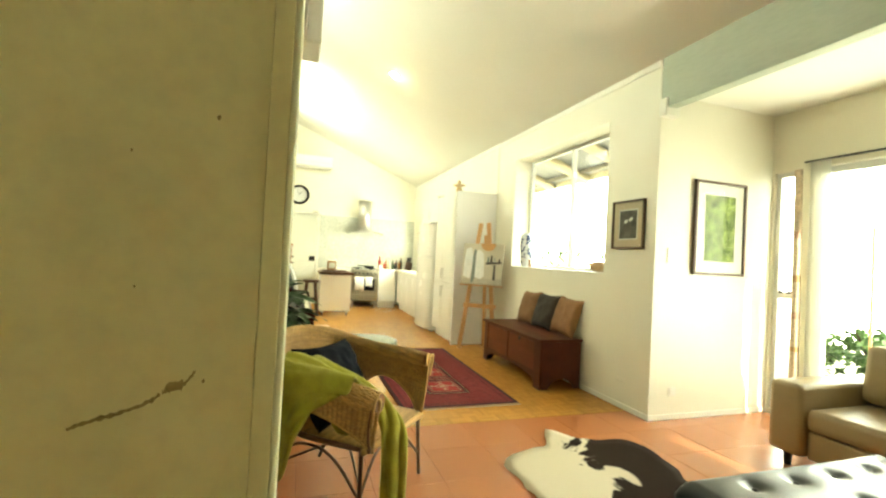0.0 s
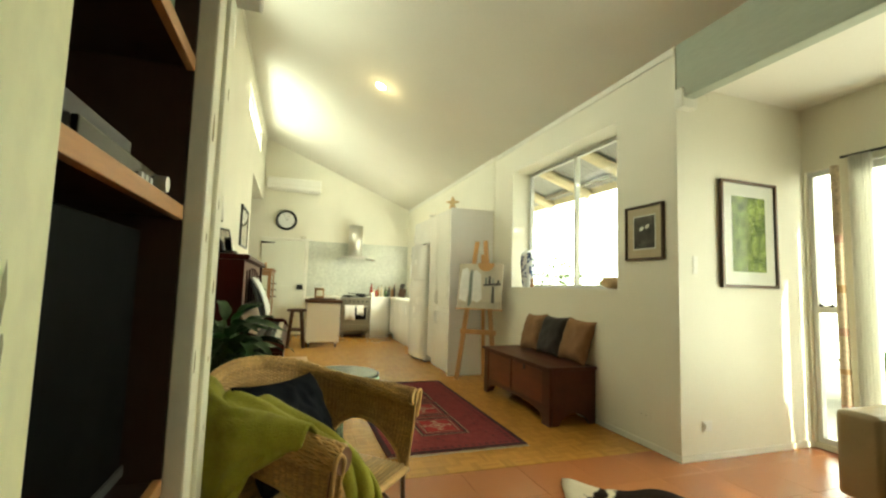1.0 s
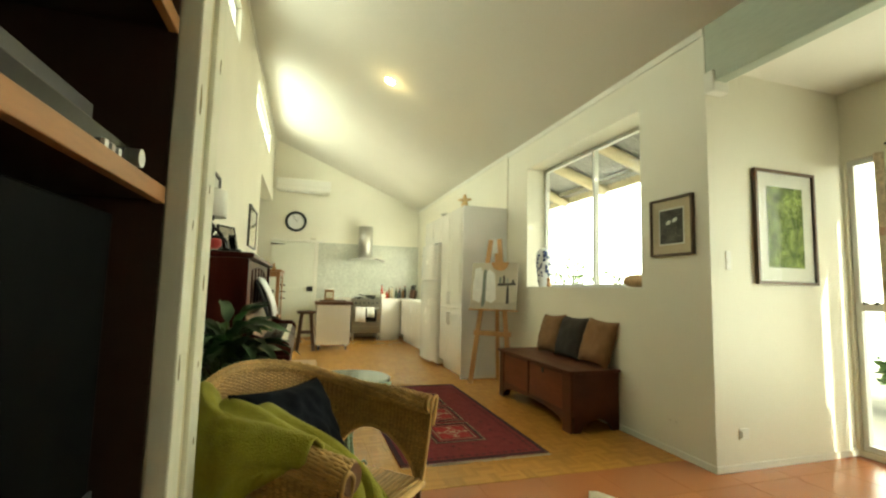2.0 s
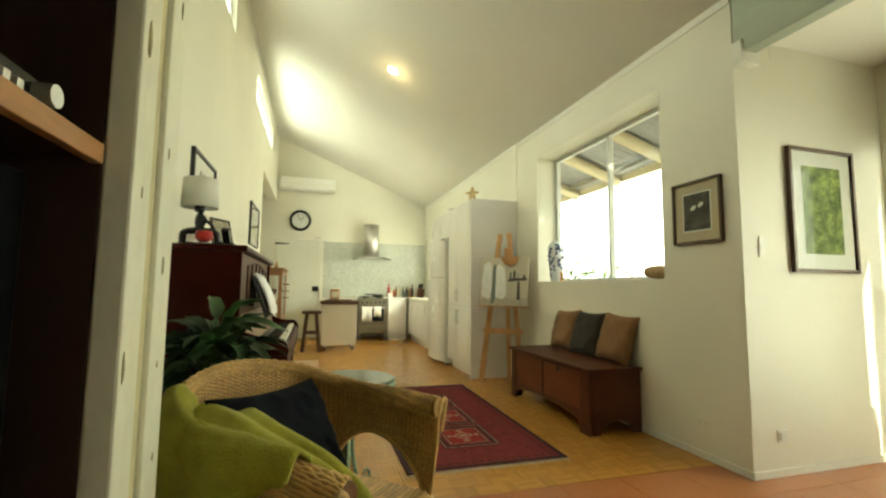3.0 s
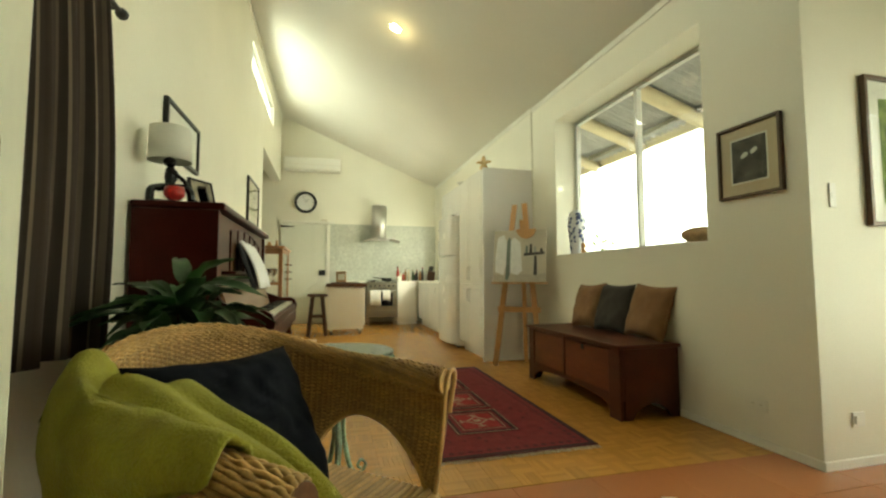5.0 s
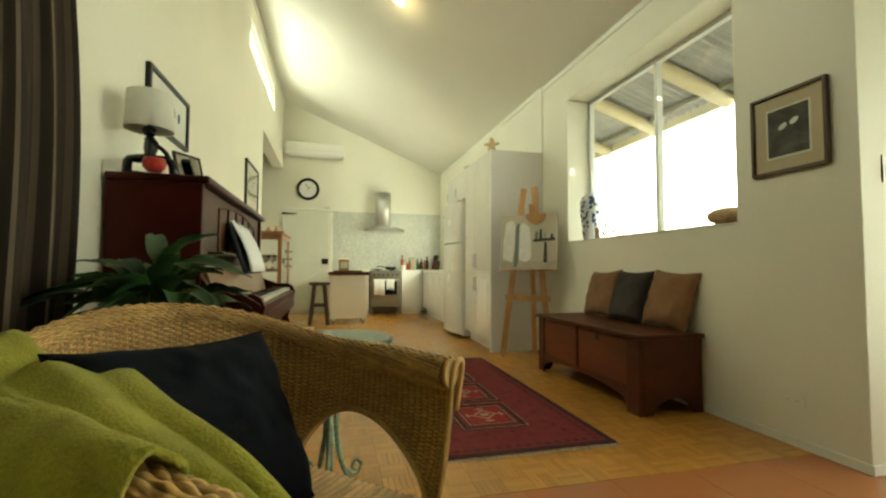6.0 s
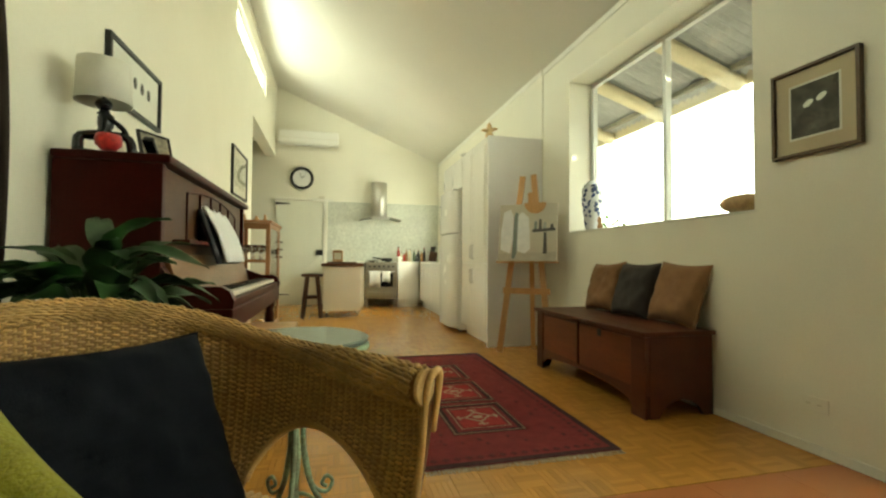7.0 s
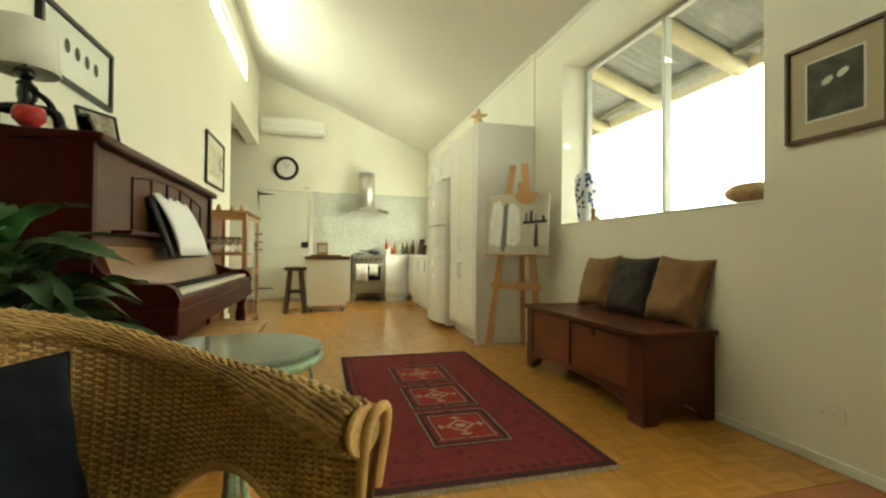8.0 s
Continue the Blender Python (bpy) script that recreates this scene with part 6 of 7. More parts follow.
for sg in (-1, 1):
    k = 0 if sg < 0 else NS - 1
    R, B = rim_pts[k], bot_pts[k]
    o = Vector((sg, 0, 0))
    pts = spline([B + o * 0.0 + Vector((0, -0.012, -0.02)), B.lerp(R, 0.5) + Vector((0, -0.012, 0)) + o * 0.012, R + Vector((0, -0.014, -0.005)), R + Vector((0, -0.018, 0.028)) + o * 0.03, R + Vector((0, -0.014, 0.005)) + o * 0.050, R + Vector((0, 0, -0.10)) + o * 0.046], 26)
    part("arm_front", tube(bmesh.new(), pts, 0.0075, 8), WICKER, chair, "pale cane arm binding", smooth=True, local=True)
    pts = spline([R + Vector((0, 0, -0.02)) + o * 0.046, B.lerp(R, 0.55) + o * 0.048, B.lerp(R, 0.15) + o * 0.028, B + o * 0.006], 14)
    part("arm_rod", tube(bmesh.new(), pts, 0.0065, 6), RATTAN, chair, "thin dark arm rod", smooth=True, local=True)
# seat
for k in range(27):
    y = -0.285 + k * 0.0215
    hw = 0.285 if y < 0.08 else 0.285 * math.sqrt(max(0.02, 1 - ((y - 0.08) / 0.24) ** 2))
    part("seat_slat", tube(bmesh.new(), [(-hw, y, 0.362), (0, y, 0.352), (hw, y, 0.362)], 0.0095, 6), WICKER, chair, smooth=True, local=True)
part("front_rail", tube(bmesh.new(), [(-0.295, -0.30, 0.345), (0, -0.305, 0.34), (0.295, -0.30, 0.345)], 0.016, 8), WICKER, chair, smooth=True, local=True)
part("seat_hoop", tube(bmesh.new(), [tuple(p + Vector((0, 0, -0.012))) for p in bot_pts[::6]], 0.014, 8), RATTAN, chair, smooth=True, local=True)
for sx in (-1, 1):
    part("front_leg", tube(bmesh.new(), spline([(sx * 0.285, -0.285, 0.35), (sx * 0.29, -0.29, 0.18), (sx * 0.30, -0.30, 0.0)], 8), 0.011, 8), RATTAN, chair, smooth=True, local=True)
    part("back_leg", tube(bmesh.new(), spline([(sx * 0.23, 0.20, 0.35), (sx * 0.20, 0.27, 0.18), (sx * 0.17, 0.33, 0.0)], 8), 0.011, 8), RATTAN, chair, smooth=True, local=True)
    part("side_bow", tube(bmesh.new(), spline([(sx * 0.292, -0.29, 0.12), (sx * 0.28, -0.12, 0.27), (sx * 0.27, 0.05, 0.30), (sx * 0.275, 0.18, 0.25), (sx * 0.285, 0.30, 0.10)], 16), 0.008, 6), RATTAN, chair, smooth=True, local=True)
part("front_bow", tube(bmesh.new(), spline([(-0.292, -0.29, 0.12), (-0.15, -0.27, 0.26), (0, -0.26, 0.29), (0.15, -0.27, 0.26), (0.292, -0.29, 0.12)], 18), 0.008, 6), RATTAN, chair, smooth=True, local=True)
part("cross_brace", tube(bmesh.new(), spline([(-0.27, -0.28, 0.16), (0, 0.0, 0.22), (0.27, 0.28, 0.14)], 12), 0.007, 6), RATTAN, chair, smooth=True, local=True)
part("cross_brace", tube(bmesh.new(), spline([(0.27, -0.28, 0.16), (0, 0.0, 0.235), (-0.27, 0.28, 0.14)], 12), 0.007, 6), RATTAN, chair, smooth=True, local=True)

# navy cushion in the chair
nc = thing("navy_cushion", (CH[0], CH[1], 0.372), "dark navy cotton cushion leaning in the wicker chair", "cushion", rz=47.0)
g = pillow(0.47, 0.435, 0.19, 61, 34)
g.transform(pose(-0.062, -0.03, 0.0, -29, 2, 2))
o = part("cover", g, NAVY, nc, smooth=True, local=True)
g = piping(0.47, 0.435, 0.004)
g.transform(pose(-0.062, -0.03, 0.0, -29, 2, 2))
part("seam", g, NAVY, o, smooth=True, local=True)

# green throw over the near arm and the back
th = thing("green_throw", (CH[0], CH[1], 0.0), "soft lime green fleece throw draped over the chair", "throw", rz=47.0)
rows = []
I0, I1 = 13, 98
for i in range(I0, I1 + 1, 2):
    u = (i - I0) / (I1 - I0)
    row = []
    lout = 0.07 + 0.43 * min(1.0, u / 0.36) ** 1.2 + 0.03 * math.sin(u * 17)
    lin = 0.15 + 0.10 * (1 - u) + 0.03 * math.sin(u * 11)
    for k in range(49):
        w = k / 48 * 2 - 1
        f = i + 24 * max(0.0, w + 0.12) * (1 - u) ** 1.5
        q = min(int(f), NS - 2)
        R, B = rim_pts[q].lerp(rim_pts[q + 1], f - q), bot_pts[q].lerp(bot_pts[q + 1], f - q)
        out = Vector((R.x - B.x, R.y - B.y, 0)).normalized()
        th_ = roll_r(f)
        # long soft folds that run along the arm
        fold = 0.024 * max(0.0, math.sin(w * 9.0 + u * 5.0 + 0.8)) ** 2 + 0.013 * math.sin(w * 17 - u * 6) * (0.4 + 0.6 * (1 - u)) + 0.016 * noise.noise(Vector((i * 0.05, w * 2.2, 2))) + 0.004 * noise.noise(Vector((i * 0.2, w * 9, 7)))
        if w < -0.22:
            d = (-w - 0.22) / 0.78
            p = R - out * (th_ + 0.018 + 0.055 * d * (1 - u)) + Vector((0, 0, 0.012 - lin * d)) - out * fold * (0.4 + 0.6 * d)
            p -= out * 0.02 * d
        elif w > 0.22:
            d = (w - 0.22) / 0.78
            p = R + out * (th_ + 0.014 + 0.015 * math.sin(d * 2.2) - 0.02 * d) + Vector((0, 0, 0.012 - lout * d)) + out * fold * (0.5 + 0.5 * d)
        else:
            a = w / 0.22
            p = R + out * (th_ + 0.012) * a + Vector((0, 0, 0.012 + (th_ + 0.008) * math.cos(a * math.pi / 2) + abs(fold) * 0.6))
        row.append(p)
    rows.append(row)
o = part("drape", sheet(rows), GREEN, th, smooth=True, local=True)
thick(o, 0.010, 1.0)
# a rolled fold along the inner edge, and the tail over the front of the arm
tail = spline([(-0.24, 0.20, 0.71), (-0.26, 0.02, 0.70), (-0.25, -0.17, 0.645), (-0.215, -0.31, 0.57), (-0.19, -0.385, 0.46), (-0.185, -0.40, 0.30), (-0.18, -0.40, 0.08)], 50)
rows = []
for i, c in enumerate(tail):
    d = (tail[min(i + 1, 49)] - tail[max(i - 1, 0)]).normalized()
    k_ = min(1.0, max(0.0, (i - 22) / 14))
    sd = Vector((1, 0.25, 0)).lerp(Vector((0.62, -0.78, 0)), k_).normalized()
    nn = d.cross(sd).normalized()
    wd_ = 0.055 - 0.010 * (i / 49) + 0.012 * k_ + 0.05 * max(0.0, 1 - i / 24) ** 0.7
    c = c + Vector((-0.03, 0, 0.006)) * max(0.0, 1 - i / 24) ** 0.7
    rows.append([c + sd * wd_ * (q / 10 - 1) + nn * (0.008 * math.cos(q * 0.62 + 4 * k_ + 0.6 + i * 0.05) + 0.010 * noise.noise(Vector((i * 0.12, q * 0.3, 5))) + 0.012 * math.sin(math.pi * q / 20)) for q in range(21)])
o = part("tail", sheet(rows), GREEN, th, "hanging end of the throw", smooth=True, local=True)
thick(o, 0.012, 1.0)

# ---- glass topped iron table ----
TX, TY, TZ = 1.190, 3.465, 0.655
tb = thing("side_table", (TX, TY, 0), "small round glass table on a green iron base", "side table")
part("glass_top", lathe([(0.212, 0.0), (0.221, 0.004), (0.221, 0.014), (0.212, 0.018)], (TX, TY, TZ - 0.008), 48), TGLASS, tb, "round green edged glass top", smooth=False)
part("top_hoop", tube(bmesh.new(), [(TX + 0.213 * math.cos(k * math.pi / 24), TY + 0.213 * math.sin(k * math.pi / 24), TZ - 0.021) for k in range(48)], 0.012, 8, closed=True), PATINA, tb, smooth=True)
part("under_plate", lathe([(0.105, 0), (0.112, 0.003), (0.105, 0.006)], (TX, TY, TZ - 0.05), 32), PATINA, tb)
for a in (20, 140, 260):
    ca, sa = math.cos(radians(a)), math.sin(radians(a))

    def tp(r, z):
        return (TX + r * ca, TY + r * sa, z)

    part("leg", tube(bmesh.new(), spline([tp(0.17, 0.615), tp(0.10, 0.59), tp(0.035, 0.50), tp(0.022, 0.36), tp(0.04, 0.22), tp(0.10, 0.10), tp(0.17, 0.03), tp(0.20, 0.012), tp(0.215, 0.03), tp(0.205, 0.048), tp(0.19, 0.04)], 44), 0.0085, 8), PATINA, tb, smooth=True)
    part("scroll", tube(bmesh.new(), spline([tp(0.03, 0.30), tp(0.055, 0.19), tp(0.10, 0.155), tp(0.12, 0.185), tp(0.10, 0.205), tp(0.085, 0.185), tp(0.10, 0.172)], 30), 0.006, 6), PATINA, tb, smooth=True)
    part("scroll", tube(bmesh.new(), spline([tp(0.18, 0.62), tp(0.205, 0.56), tp(0.185, 0.52), tp(0.155, 0.535), tp(0.16, 0.56), tp(0.175, 0.555)], 26), 0.006, 6), PATINA, tb, smooth=True)
    b2 = radians(a + 60)
    part("stretcher", tube(bmesh.new(), spline([tp(0.10, 0.10), (TX + 0.07 * math.cos(b2), TY + 0.07 * math.sin(b2), 0.14), (TX + 0.10 * math.cos(radians(a + 120)), TY + 0.10 * math.sin(radians(a + 120)), 0.10)], 14), 0.006, 6), PATINA, tb, smooth=True)
part("stem", lathe([(0.01, 0.08), (0.014, 0.1), (0.010, 0.2), (0.016, 0.3), (0.010, 0.36), (0.010, 0.60)], (TX, TY, 0), 12), PATINA, tb, smooth=True)

# ---- peace lily ----
PX, PYY = 0.55, 3.66
pl_ = thing("potted_plant", (PX, PYY, 0), "bushy peace lily with broad dark leaves in a pale pot", "plant")
part("pot", lathe([(0.13, 0), (0.14, 0.02), (0.18, 0.34), (0.195, 0.35), (0.195, 0.38), (0.175, 0.38), (0.165, 0.30)], (PX, PYY, 0), 28), POTM, pl_, smooth=True)
part("soil", lathe([(0.01, 0.34), (0.166, 0.345), (0.01, 0.355)], (PX, PYY, 0), 24), SOIL, pl_)


def leaf_mesh(L, w, droop, seed):
    bm = bmesh.new()
    rr = random.Random(seed)
    n = 11
    rows = []
    for i in range(n):
        t = i / (n - 1)
        half = w * (math.sin(math.pi * min(1, t * 0.97 + 0.03)) ** 0.75) * (1 - 0.25 * t)
        x, z = L * t * (1 - 0.12 * droop * t), 0.08 * L * math.sin(t * 2) - droop * L * 0.5 * t * t
        rows.append([(x, half * q, z + 0.35 * half * abs(q) ** 1.3 + 0.008 * math.sin(t * 11 + q * 2 + seed)) for q in (-1, -0.55, 0, 0.55, 1)])
    vs = [[bm.verts.new(p) for p in r] for r in rows]
    for a, b_ in zip(vs, vs[1:]):
        for k in range(4):
            bm.faces.new((a[k], a[k + 1], b_[k + 1], b_[k]))
    bmesh.ops.remove_doubles(bm, verts=bm.verts[:], dist=0.0004)
    return link_mesh("leaf", bm, LEAF, True)


LM = [leaf_mesh(0.24, 0.046, 0.8, 1), leaf_mesh(0.27, 0.052, 1.1, 2), leaf_mesh(0.21, 0.042, 0.6, 3), leaf_mesh(0.25, 0.047, 1.4, 4)]
rr = random.Random(21)
stems = bmesh.new()
for k in range(118):
    a = k * 2.39996 + rr.uniform(-0.3, 0.3)
    q = (k + 0.5) / 118
    up = 1 - q
    R0 = 0.03 + 0.20 * q + rr.uniform(-0.03, 0.03)
    z = 0.50 + 0.36 * up ** 0.8 + rr.uniform(-0.05, 0.07)
    if k in (1, 3, 6, 8, 11):
        z += 0.04
    base = Vector((R0 * math.cos(a), R0 * math.sin(a), z))
    tube(stems, spline([(0.05 * math.cos(a), 0.05 * math.sin(a), 0.35), (0.6 * base.x, 0.6 * base.y, 0.35 + (z - 0.35) * 0.75), tuple(base)], 6), 0.0035, 5)
    ob = new("leaf", LM[rr.randrange(4)])
    ob.parent = pl_
    pitch = -52 * up ** 2.0 + 6 + rr.uniform(-18, 18)
    s = rr.uniform(0.8, 1.12)
    ob.matrix_basis = Matrix.Translation(base) @ pose(0, 0, 0, 0, 0, math.degrees(a) + rr.uniform(-25, 25)) @ pose(0, 0, 0, rr.uniform(-25, 25), pitch, 0) @ Matrix.Scale(s, 4)
tagged(part("stalk", stems, STEM, pl_, smooth=True, local=True), kind="stuff")

# ---- sofa, ottoman, hide ----
sf = thing("leather_sofa", (4.33, 1.6, 0), "tan leather sofa with square padded arms", "sofa")
SX0, SX1, SY1 = 3.86, 4.78, 2.52
part("base", box(SX0 + 0.04, SX1, 0.35, SY1 - 0.22, 0.09, 0.27, bev=0.02), TANL, sf)
part("arm", box(SX0, SX1, SY1 - 0.21, SY1, 0.09, 0.56, bev=0.035), TANL, sf, smooth=True)
part("arm", box(SX0, SX1, 0.14, 0.345, 0.09, 0.56, bev=0.035), TANL, sf, smooth=True)
part("back", box(SX1 - 0.20, SX1 + 0.02, 0.35, SY1 - 0.215, 0.27, 0.76, bev=0.05), TANL, sf, smooth=True)
for y0, y1 in ((0.355, 1.32), (1.33, SY1 - 0.22)):
    part("seat_cushion", box(SX0 + 0.02, SX1 - 0.205, y0, y1, 0.275, 0.42, bev=0.045), TANL, sf, smooth=True)
    part("back_cushion", box(-0.09, 0.09, y0 - (y0 + y1) / 2, y1 - (y0 + y1) / 2, 0, 0.40, bev=0.06, m=pose(SX1 - 0.30, (y0 + y1) / 2, 0.425, 0, 10)), TANL, sf, smooth=True)
for x in (SX0 + 0.07, SX1 - 0.07):
    for y in (0.22, SY1 - 0.09):
        part("foot", rod((x, y, 0), (x, y, 0.09), 0.02, 0.028), BLACK, sf)
ot = thing("tufted_ottoman", (2.85, 1.36, 0), "black leather ottoman with buttoned tufting", "ottoman")
OX0, OX1, OY0, OY1 = 2.22, 3.50, 0.95, 1.75
part("base", box(OX0 + 0.02, OX1 - 0.02, OY0 + 0.02, OY1 - 0.02, 0.10, 0.26, bev=0.015), BLKL, ot)
bs = [(OX0 + 0.16 + i * 0.24 + (0.12 if k % 2 else 0), OY0 + 0.13 + k * 0.18) for k in range(4) for i in range(5)]
rows = []
nx, ny = 96, 60
for i in range(nx + 1):
    r = []
    for k in range(ny + 1):
        u, v = i / nx, k / ny
        x, y = OX0 + (OX1 - OX0) * u, OY0 + (OY1 - OY0) * v
        e = min(u, 1 - u) * (OX1 - OX0), min(v, 1 - v) * (OY1 - OY0)
        rnd_ = max(0.0, 1 - min(e) / 0.05)
        dd = min((x - a) ** 2 + (y - b_) ** 2 for a, b_ in bs)
        z = 0.425 - 0.06 * rnd_ ** 2 - 0.020 * math.exp(-dd / 0.0012) - 0.006 * math.exp(-dd / 0.008)
        r.append((x, y, z))
    rows.append([(r[0][0], r[0][1], 0.262)] + r + [(r[-1][0], r[-1][1], 0.262)])
rows = [[(p[0], p[1], 0.262) for p in rows[0]]] + rows + [[(p[0], p[1], 0.262) for p in rows[-1]]]
part("cushion", sheet(rows), BLKL, ot, "buttoned black leather pad", smooth=True)
for x, y in bs:
    g = bmesh.new()
    bmesh.ops.create_uvsphere(g, u_segments=8, v_segments=6, radius=0.014)
    g.transform(Matrix.Translation((x, y, 0.398)))
    part("button", g, BLKL, ot, smooth=True)
for x in (OX0 + 0.08, OX1 - 0.08):
    for y in (OY0 + 0.08, OY1 - 0.08):
        part("foot", rod((x, y, 0), (x, y, 0.10), 0.018, 0.024), CHROME, ot)

# cowhide: a ragged outline, with black patches grown into the material
HIDE = bpy.data.materials.new("cowhide")
HIDE.use_nodes = True
nt = HIDE.node_tree
b = nt.nodes["Principled BSDF"]
b.inputs["Roughness"].default_value = 0.9
b.inputs["Specular IOR Level"].default_value = 0.1
co = nt.nodes.new("ShaderNodeTexCoord")
n1, n2 = nt.nodes.new("ShaderNodeTexNoise"), nt.nodes.new("ShaderNodeTexNoise")
n1.inputs["Scale"].default_value, n1.inputs["Detail"].default_value, n1.inputs["Distortion"].default_value = 2.2, 6, 0.6
n2.inputs["Scale"].default_value = 160
sep = nt.nodes.new("ShaderNodeSeparateXYZ")
nt.links.new(co.outputs["Object"], n1.inputs["Vector"])
nt.links.new(co.outputs["Object"], n2.inputs["Vector"])
nt.links.new(co.outputs["Object"], sep.inputs[0])
ad = nt.nodes.new("ShaderNodeMath")
ad.operation = "MULTIPLY_ADD"
ad.inputs[1].default_value = 0.62
adv = nt.nodes.new("ShaderNodeMath")
adv.operation = "MULTIPLY_ADD"
adv.inputs[1].default_value = -0.20
nt.links.new(sep.outputs["Y"], adv.inputs[0])
nt.links.new(sep.outputs["X"], ad.inputs[0])
nt.links.new(n1.outputs[0], adv.inputs[2])
nt.links.new(adv.outputs[0], ad.inputs[2])
cr = nt.nodes.new("ShaderNodeValToRGB")
el = cr.color_ramp.elements
el[0].position, el[0].color = 0.47, (0.66, 0.58, 0.44, 1)
el[1].position, el[1].color = 0.49, (0.022, 0.012, 0.008, 1)
nt.links.new(ad.outputs[0], cr.inputs[0])
nt.links.new(cr.outputs[0], b.inputs["Base Color"])
bp = nt.nodes.new("ShaderNodeBump")
bp.inputs["Strength"].default_value, bp.inputs["Distance"].default_value = 0.6, 0.003
nt.links.new(n2.outputs[0], bp.inputs["Height"])
nt.links.new(bp.outputs[0], b.inputs["Normal"])
HC = Vector((2.50, 2.42, 0))
hd = thing("cowhide_rug", tuple(HC), "black and white cowhide lying on the tiles", "rug")
bm = bmesh.new()
rings = []
NR = 96
for j in range(9):
    f = j / 8
    rg = []
    for k in range(NR):
        a = 2 * math.pi * k / NR
        r = 0.62 + 0.06 * math.cos(2 * (a - 1.1)) + 0.08 * math.cos(4 * (a - 0.75)) + 0.05 * noise.noise(Vector((math.cos(a) * 3, math.sin(a) * 3, 5))) + 0.012 * noise.noise(Vector((math.cos(a) * 30, math.sin(a) * 30, 5)))
        r += 0.24 * math.exp(-((a - 1.49) / 0.15) ** 2)
        x, y = r * f * math.cos(a), r * f * math.sin(a)
        z = 0.006 + 0.008 * max(0, noise.noise(Vector((x * 3, y * 3, 1)))) + (0.004 * math.sin(k * 1.1) + 0.003 if j == 8 else 0)
        rg.append(bm.verts.new((x, y, max(0.004, z))))
    rings.append(rg)
for p, q in zip(rings[1:], rings[2:]):
    for k in range(NR):
        bm.faces.new((p[k], q[k], q[(k + 1) % NR], p[(k + 1) % NR]))
bm.faces.new(rings[1])
o = part("hide", bm, HIDE, hd, smooth=True, local=True)
thick(o, 0.005, 1.0)

# ---- sockets and switches ----
for name, c, w, h, ax, lab in (("power_outlet", (3.785, 3.276, 0.234), 0.085, 0.075, "y", "white double power outlet on the side wall"), ("light_switch", (3.698, 3.276, 1.393), 0.045, 0.13, "y", "white tall light switch plate"), ("power_outlet", (3.543, 3.62, 0.236), 0.125, 0.07, "x", "cream power outlet on the wall"),):
    t = thing(name, (c[0], c[1], c[2] - h / 2), lab, "socket" if "outlet" in name else "switch")
    if ax == "y":
        part("plate", box(c[0] - w / 2, c[0] + w / 2, c[1] - 0.006, c[1], c[2] - h / 2, c[2] + h / 2, bev=0.003), PLASTIC, t)
        if "outlet" in name:
            part("plug", box(c[0] - w / 2 + 0.010, c[0] - 0.012, c[1] - 0.016, c[1] - 0.0062, c[2] - 0.02, c[2] + 0.02, bev=0.003), PLASTIC, t)
        else:
            part("rocker", box(c[0] - 0.008, c[0] + 0.008, c[1] - 0.009, c[1] - 0.0062, c[2] - 0.014, c[2] + 0.014), PLASTIC, t)
    else:
        part("plate", box(c[0] - 0.006, c[0], c[1] - w / 2, c[1] + w / 2, c[2] - h / 2, c[2] + h / 2, bev=0.003), WALL, t)
        for s in (-0.025, 0.025):
            part("slot", box(c[0] - 0.0075, c[0] - 0.0062, c[1] + s - 0.01, c[1] + s + 0.01, c[2] - 0.004, c[2] + 0.004), MOUNT, t)

# ---- floor pieces ----
PS = 0.125
FW = PS / 5


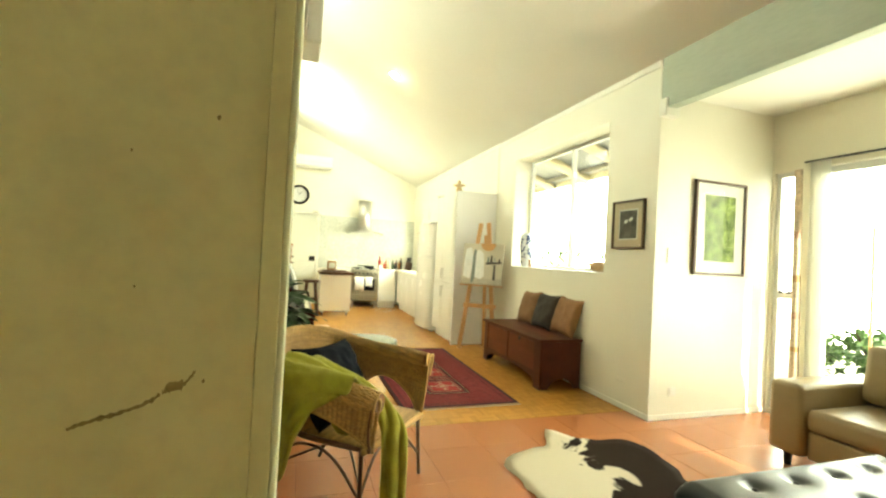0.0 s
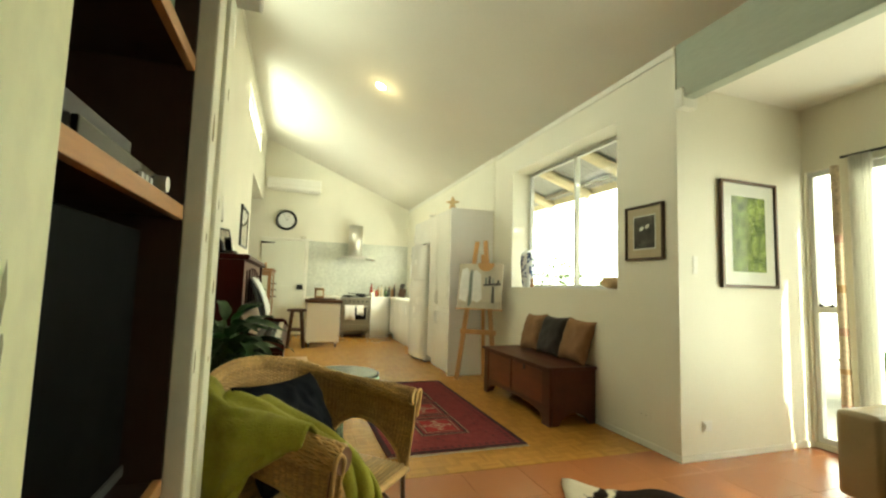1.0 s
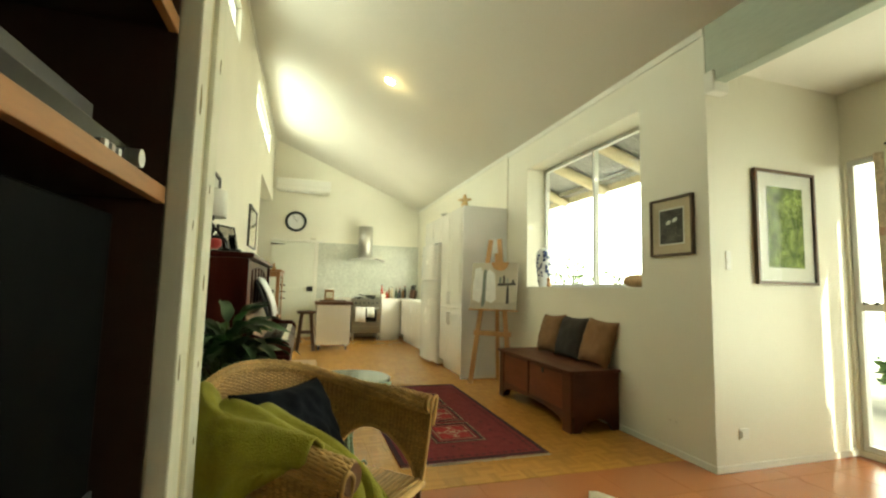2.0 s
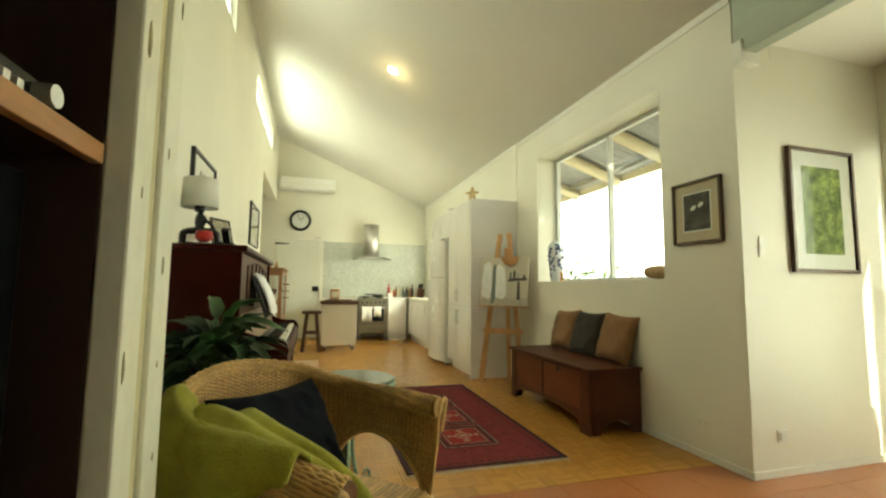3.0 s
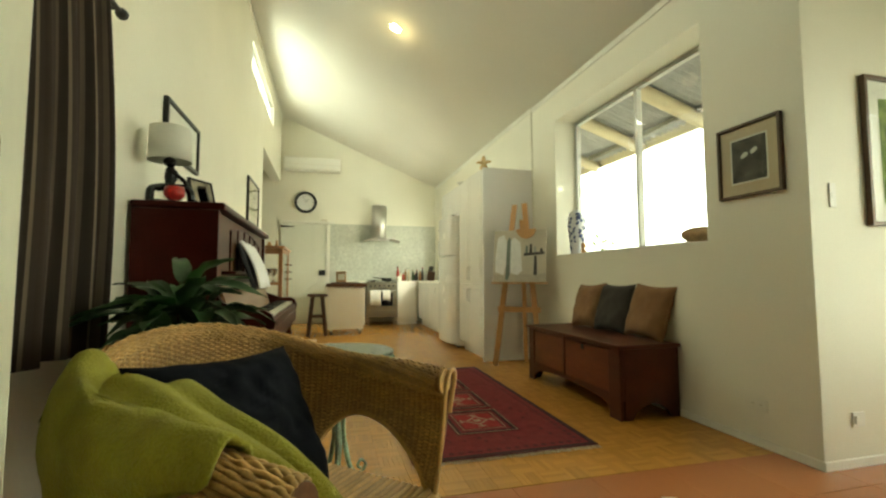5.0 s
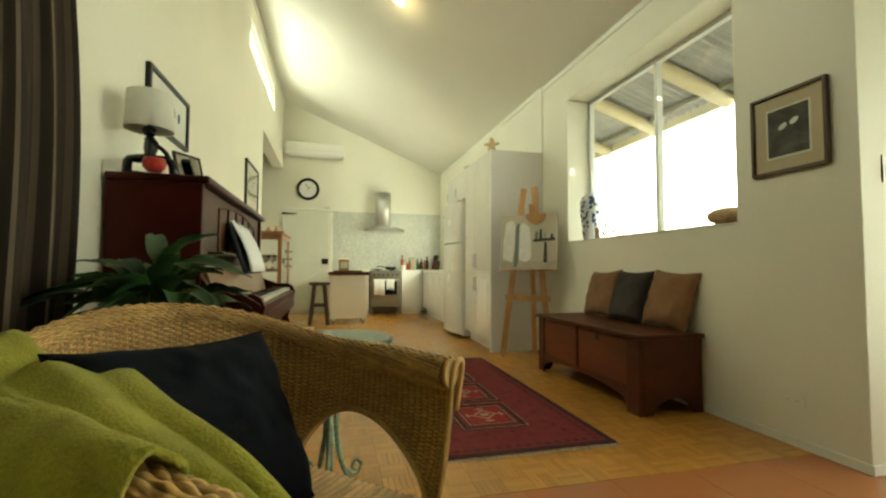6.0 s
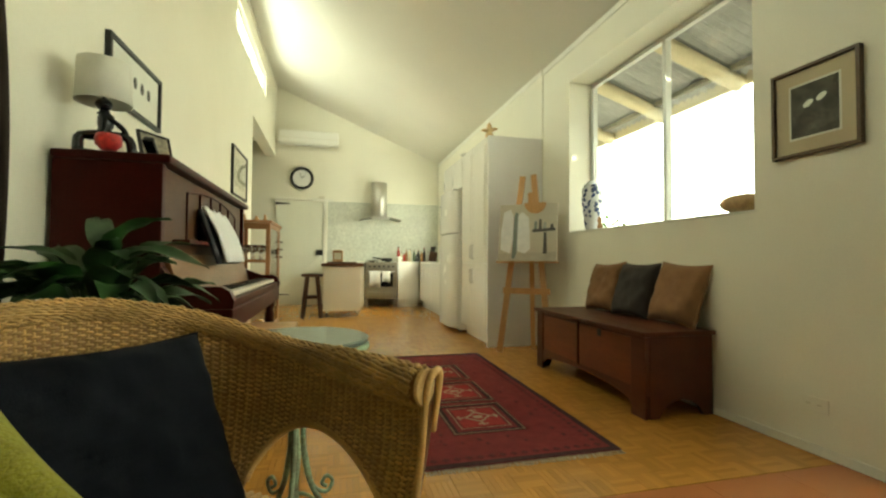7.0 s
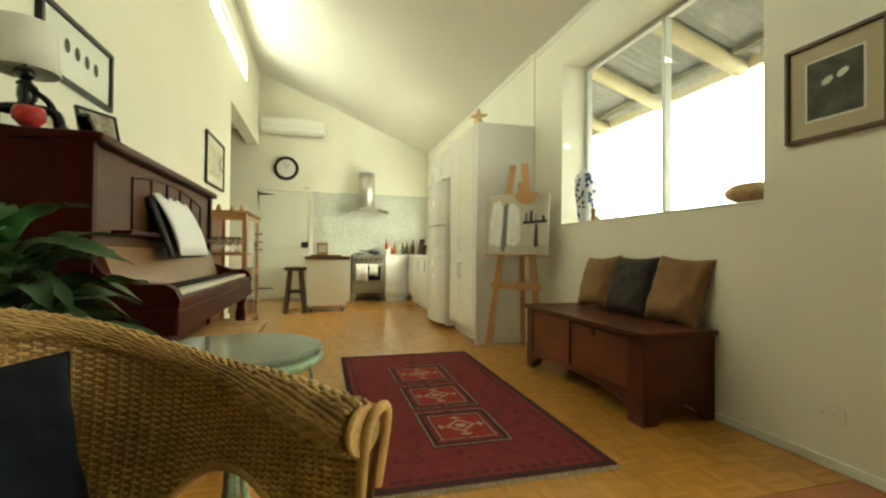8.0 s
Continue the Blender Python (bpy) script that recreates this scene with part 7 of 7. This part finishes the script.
def parquet_mesh(turn):
    bm = bmesh.new()
    for k in range(5):
        a = (0.0006, PS - 0.0006, k * FW + 0.0005, (k + 1) * FW - 0.0005)
        if turn:
            a = (a[2], a[3], a[0], a[1])
        g = bmesh.new()
        lo = [g.verts.new((x, y, -0.006)) for x, y in ((a[0], a[2]), (a[1], a[2]), (a[1], a[3]), (a[0], a[3]))]
        hi = [g.verts.new((x, y, 0.0)) for x, y in ((a[0], a[2]), (a[1], a[2]), (a[1], a[3]), (a[0], a[3]))]
        g.faces.new(hi)
        for q in range(4):
            g.faces.new((lo[q], lo[(q + 1) % 4], hi[(q + 1) % 4], hi[q]))
        merge(bm, g)
    return bm


pm = [link_mesh("parquet_block", parquet_mesh(k), PARQ) for k in (0, 1)]
gx0, gy0 = XL + 0.02, PEDGE + 0.002
verts, faces = [], []
rr = random.Random(17)
for i in range(int((XR - XL - 0.05) / PS) + 1):
    for j in range(int((YF - PEDGE - 0.1) / PS) + 1):
        x, y = gx0 + i * PS, gy0 + j * PS
        far = XR - 0.0125 if y < 6.42 else XR - 0.0425
        if 1.8 < x and x + PS < far and y < gy0 + 22 * PS and not (x < 2.55 and y > 3.95):
            ob = piece("parquet_block", pm[(i + j) % 2], floor_wood, (x, y, 0))
        else:
            for k in range(5):
                a = (x + 0.0006, x + PS - 0.0006, y + k * FW + 0.0005, y + (k + 1) * FW - 0.0005)
                if (i + j) % 2:
                    a = (x + k * FW + 0.0005, x + (k + 1) * FW - 0.0005, y + 0.0006, y + PS - 0.0006)
                if a[0] > far - 0.002:
                    continue
                a = (a[0], min(a[1], far), a[2], a[3])
                n = len(verts)
                verts += [(a[0], a[2], 0), (a[1], a[2], 0), (a[1], a[3], 0), (a[0], a[3], 0), (a[0], a[2], -0.006), (a[1], a[2], -0.006), (a[1], a[3], -0.006), (a[0], a[3], -0.006)]
                faces += [(n, n + 1, n + 2, n + 3), (n, n + 4, n + 5, n + 1), (n + 1, n + 5, n + 6, n + 2), (n + 2, n + 6, n + 7, n + 3), (n + 3, n + 7, n + 4, n)]
me = bpy.data.meshes.new("parquet_field")
me.from_pydata(verts, [], faces)
me.materials.append(PARQ)
ob = new("parquet_field", me)
ob.parent = floor_wood
tagged(ob, "small oak parquet fingers", kind="stuff")
TS = 0.405
tm = link_mesh("floor_tile", box(0.001, TS - 0.001, 0.001, TS - 0.001, -0.006, 0.0, bev=0.001), TERRA)
for i in range(18):
    for j in range(16):
        x, y = -2.08 + i * TS, PEDGE - 0.002 - (j + 1) * TS
        if x + TS < XE + 0.1 and y > -2.7:
            piece("floor_tile", tm, floor_tile, (x, y, 0))
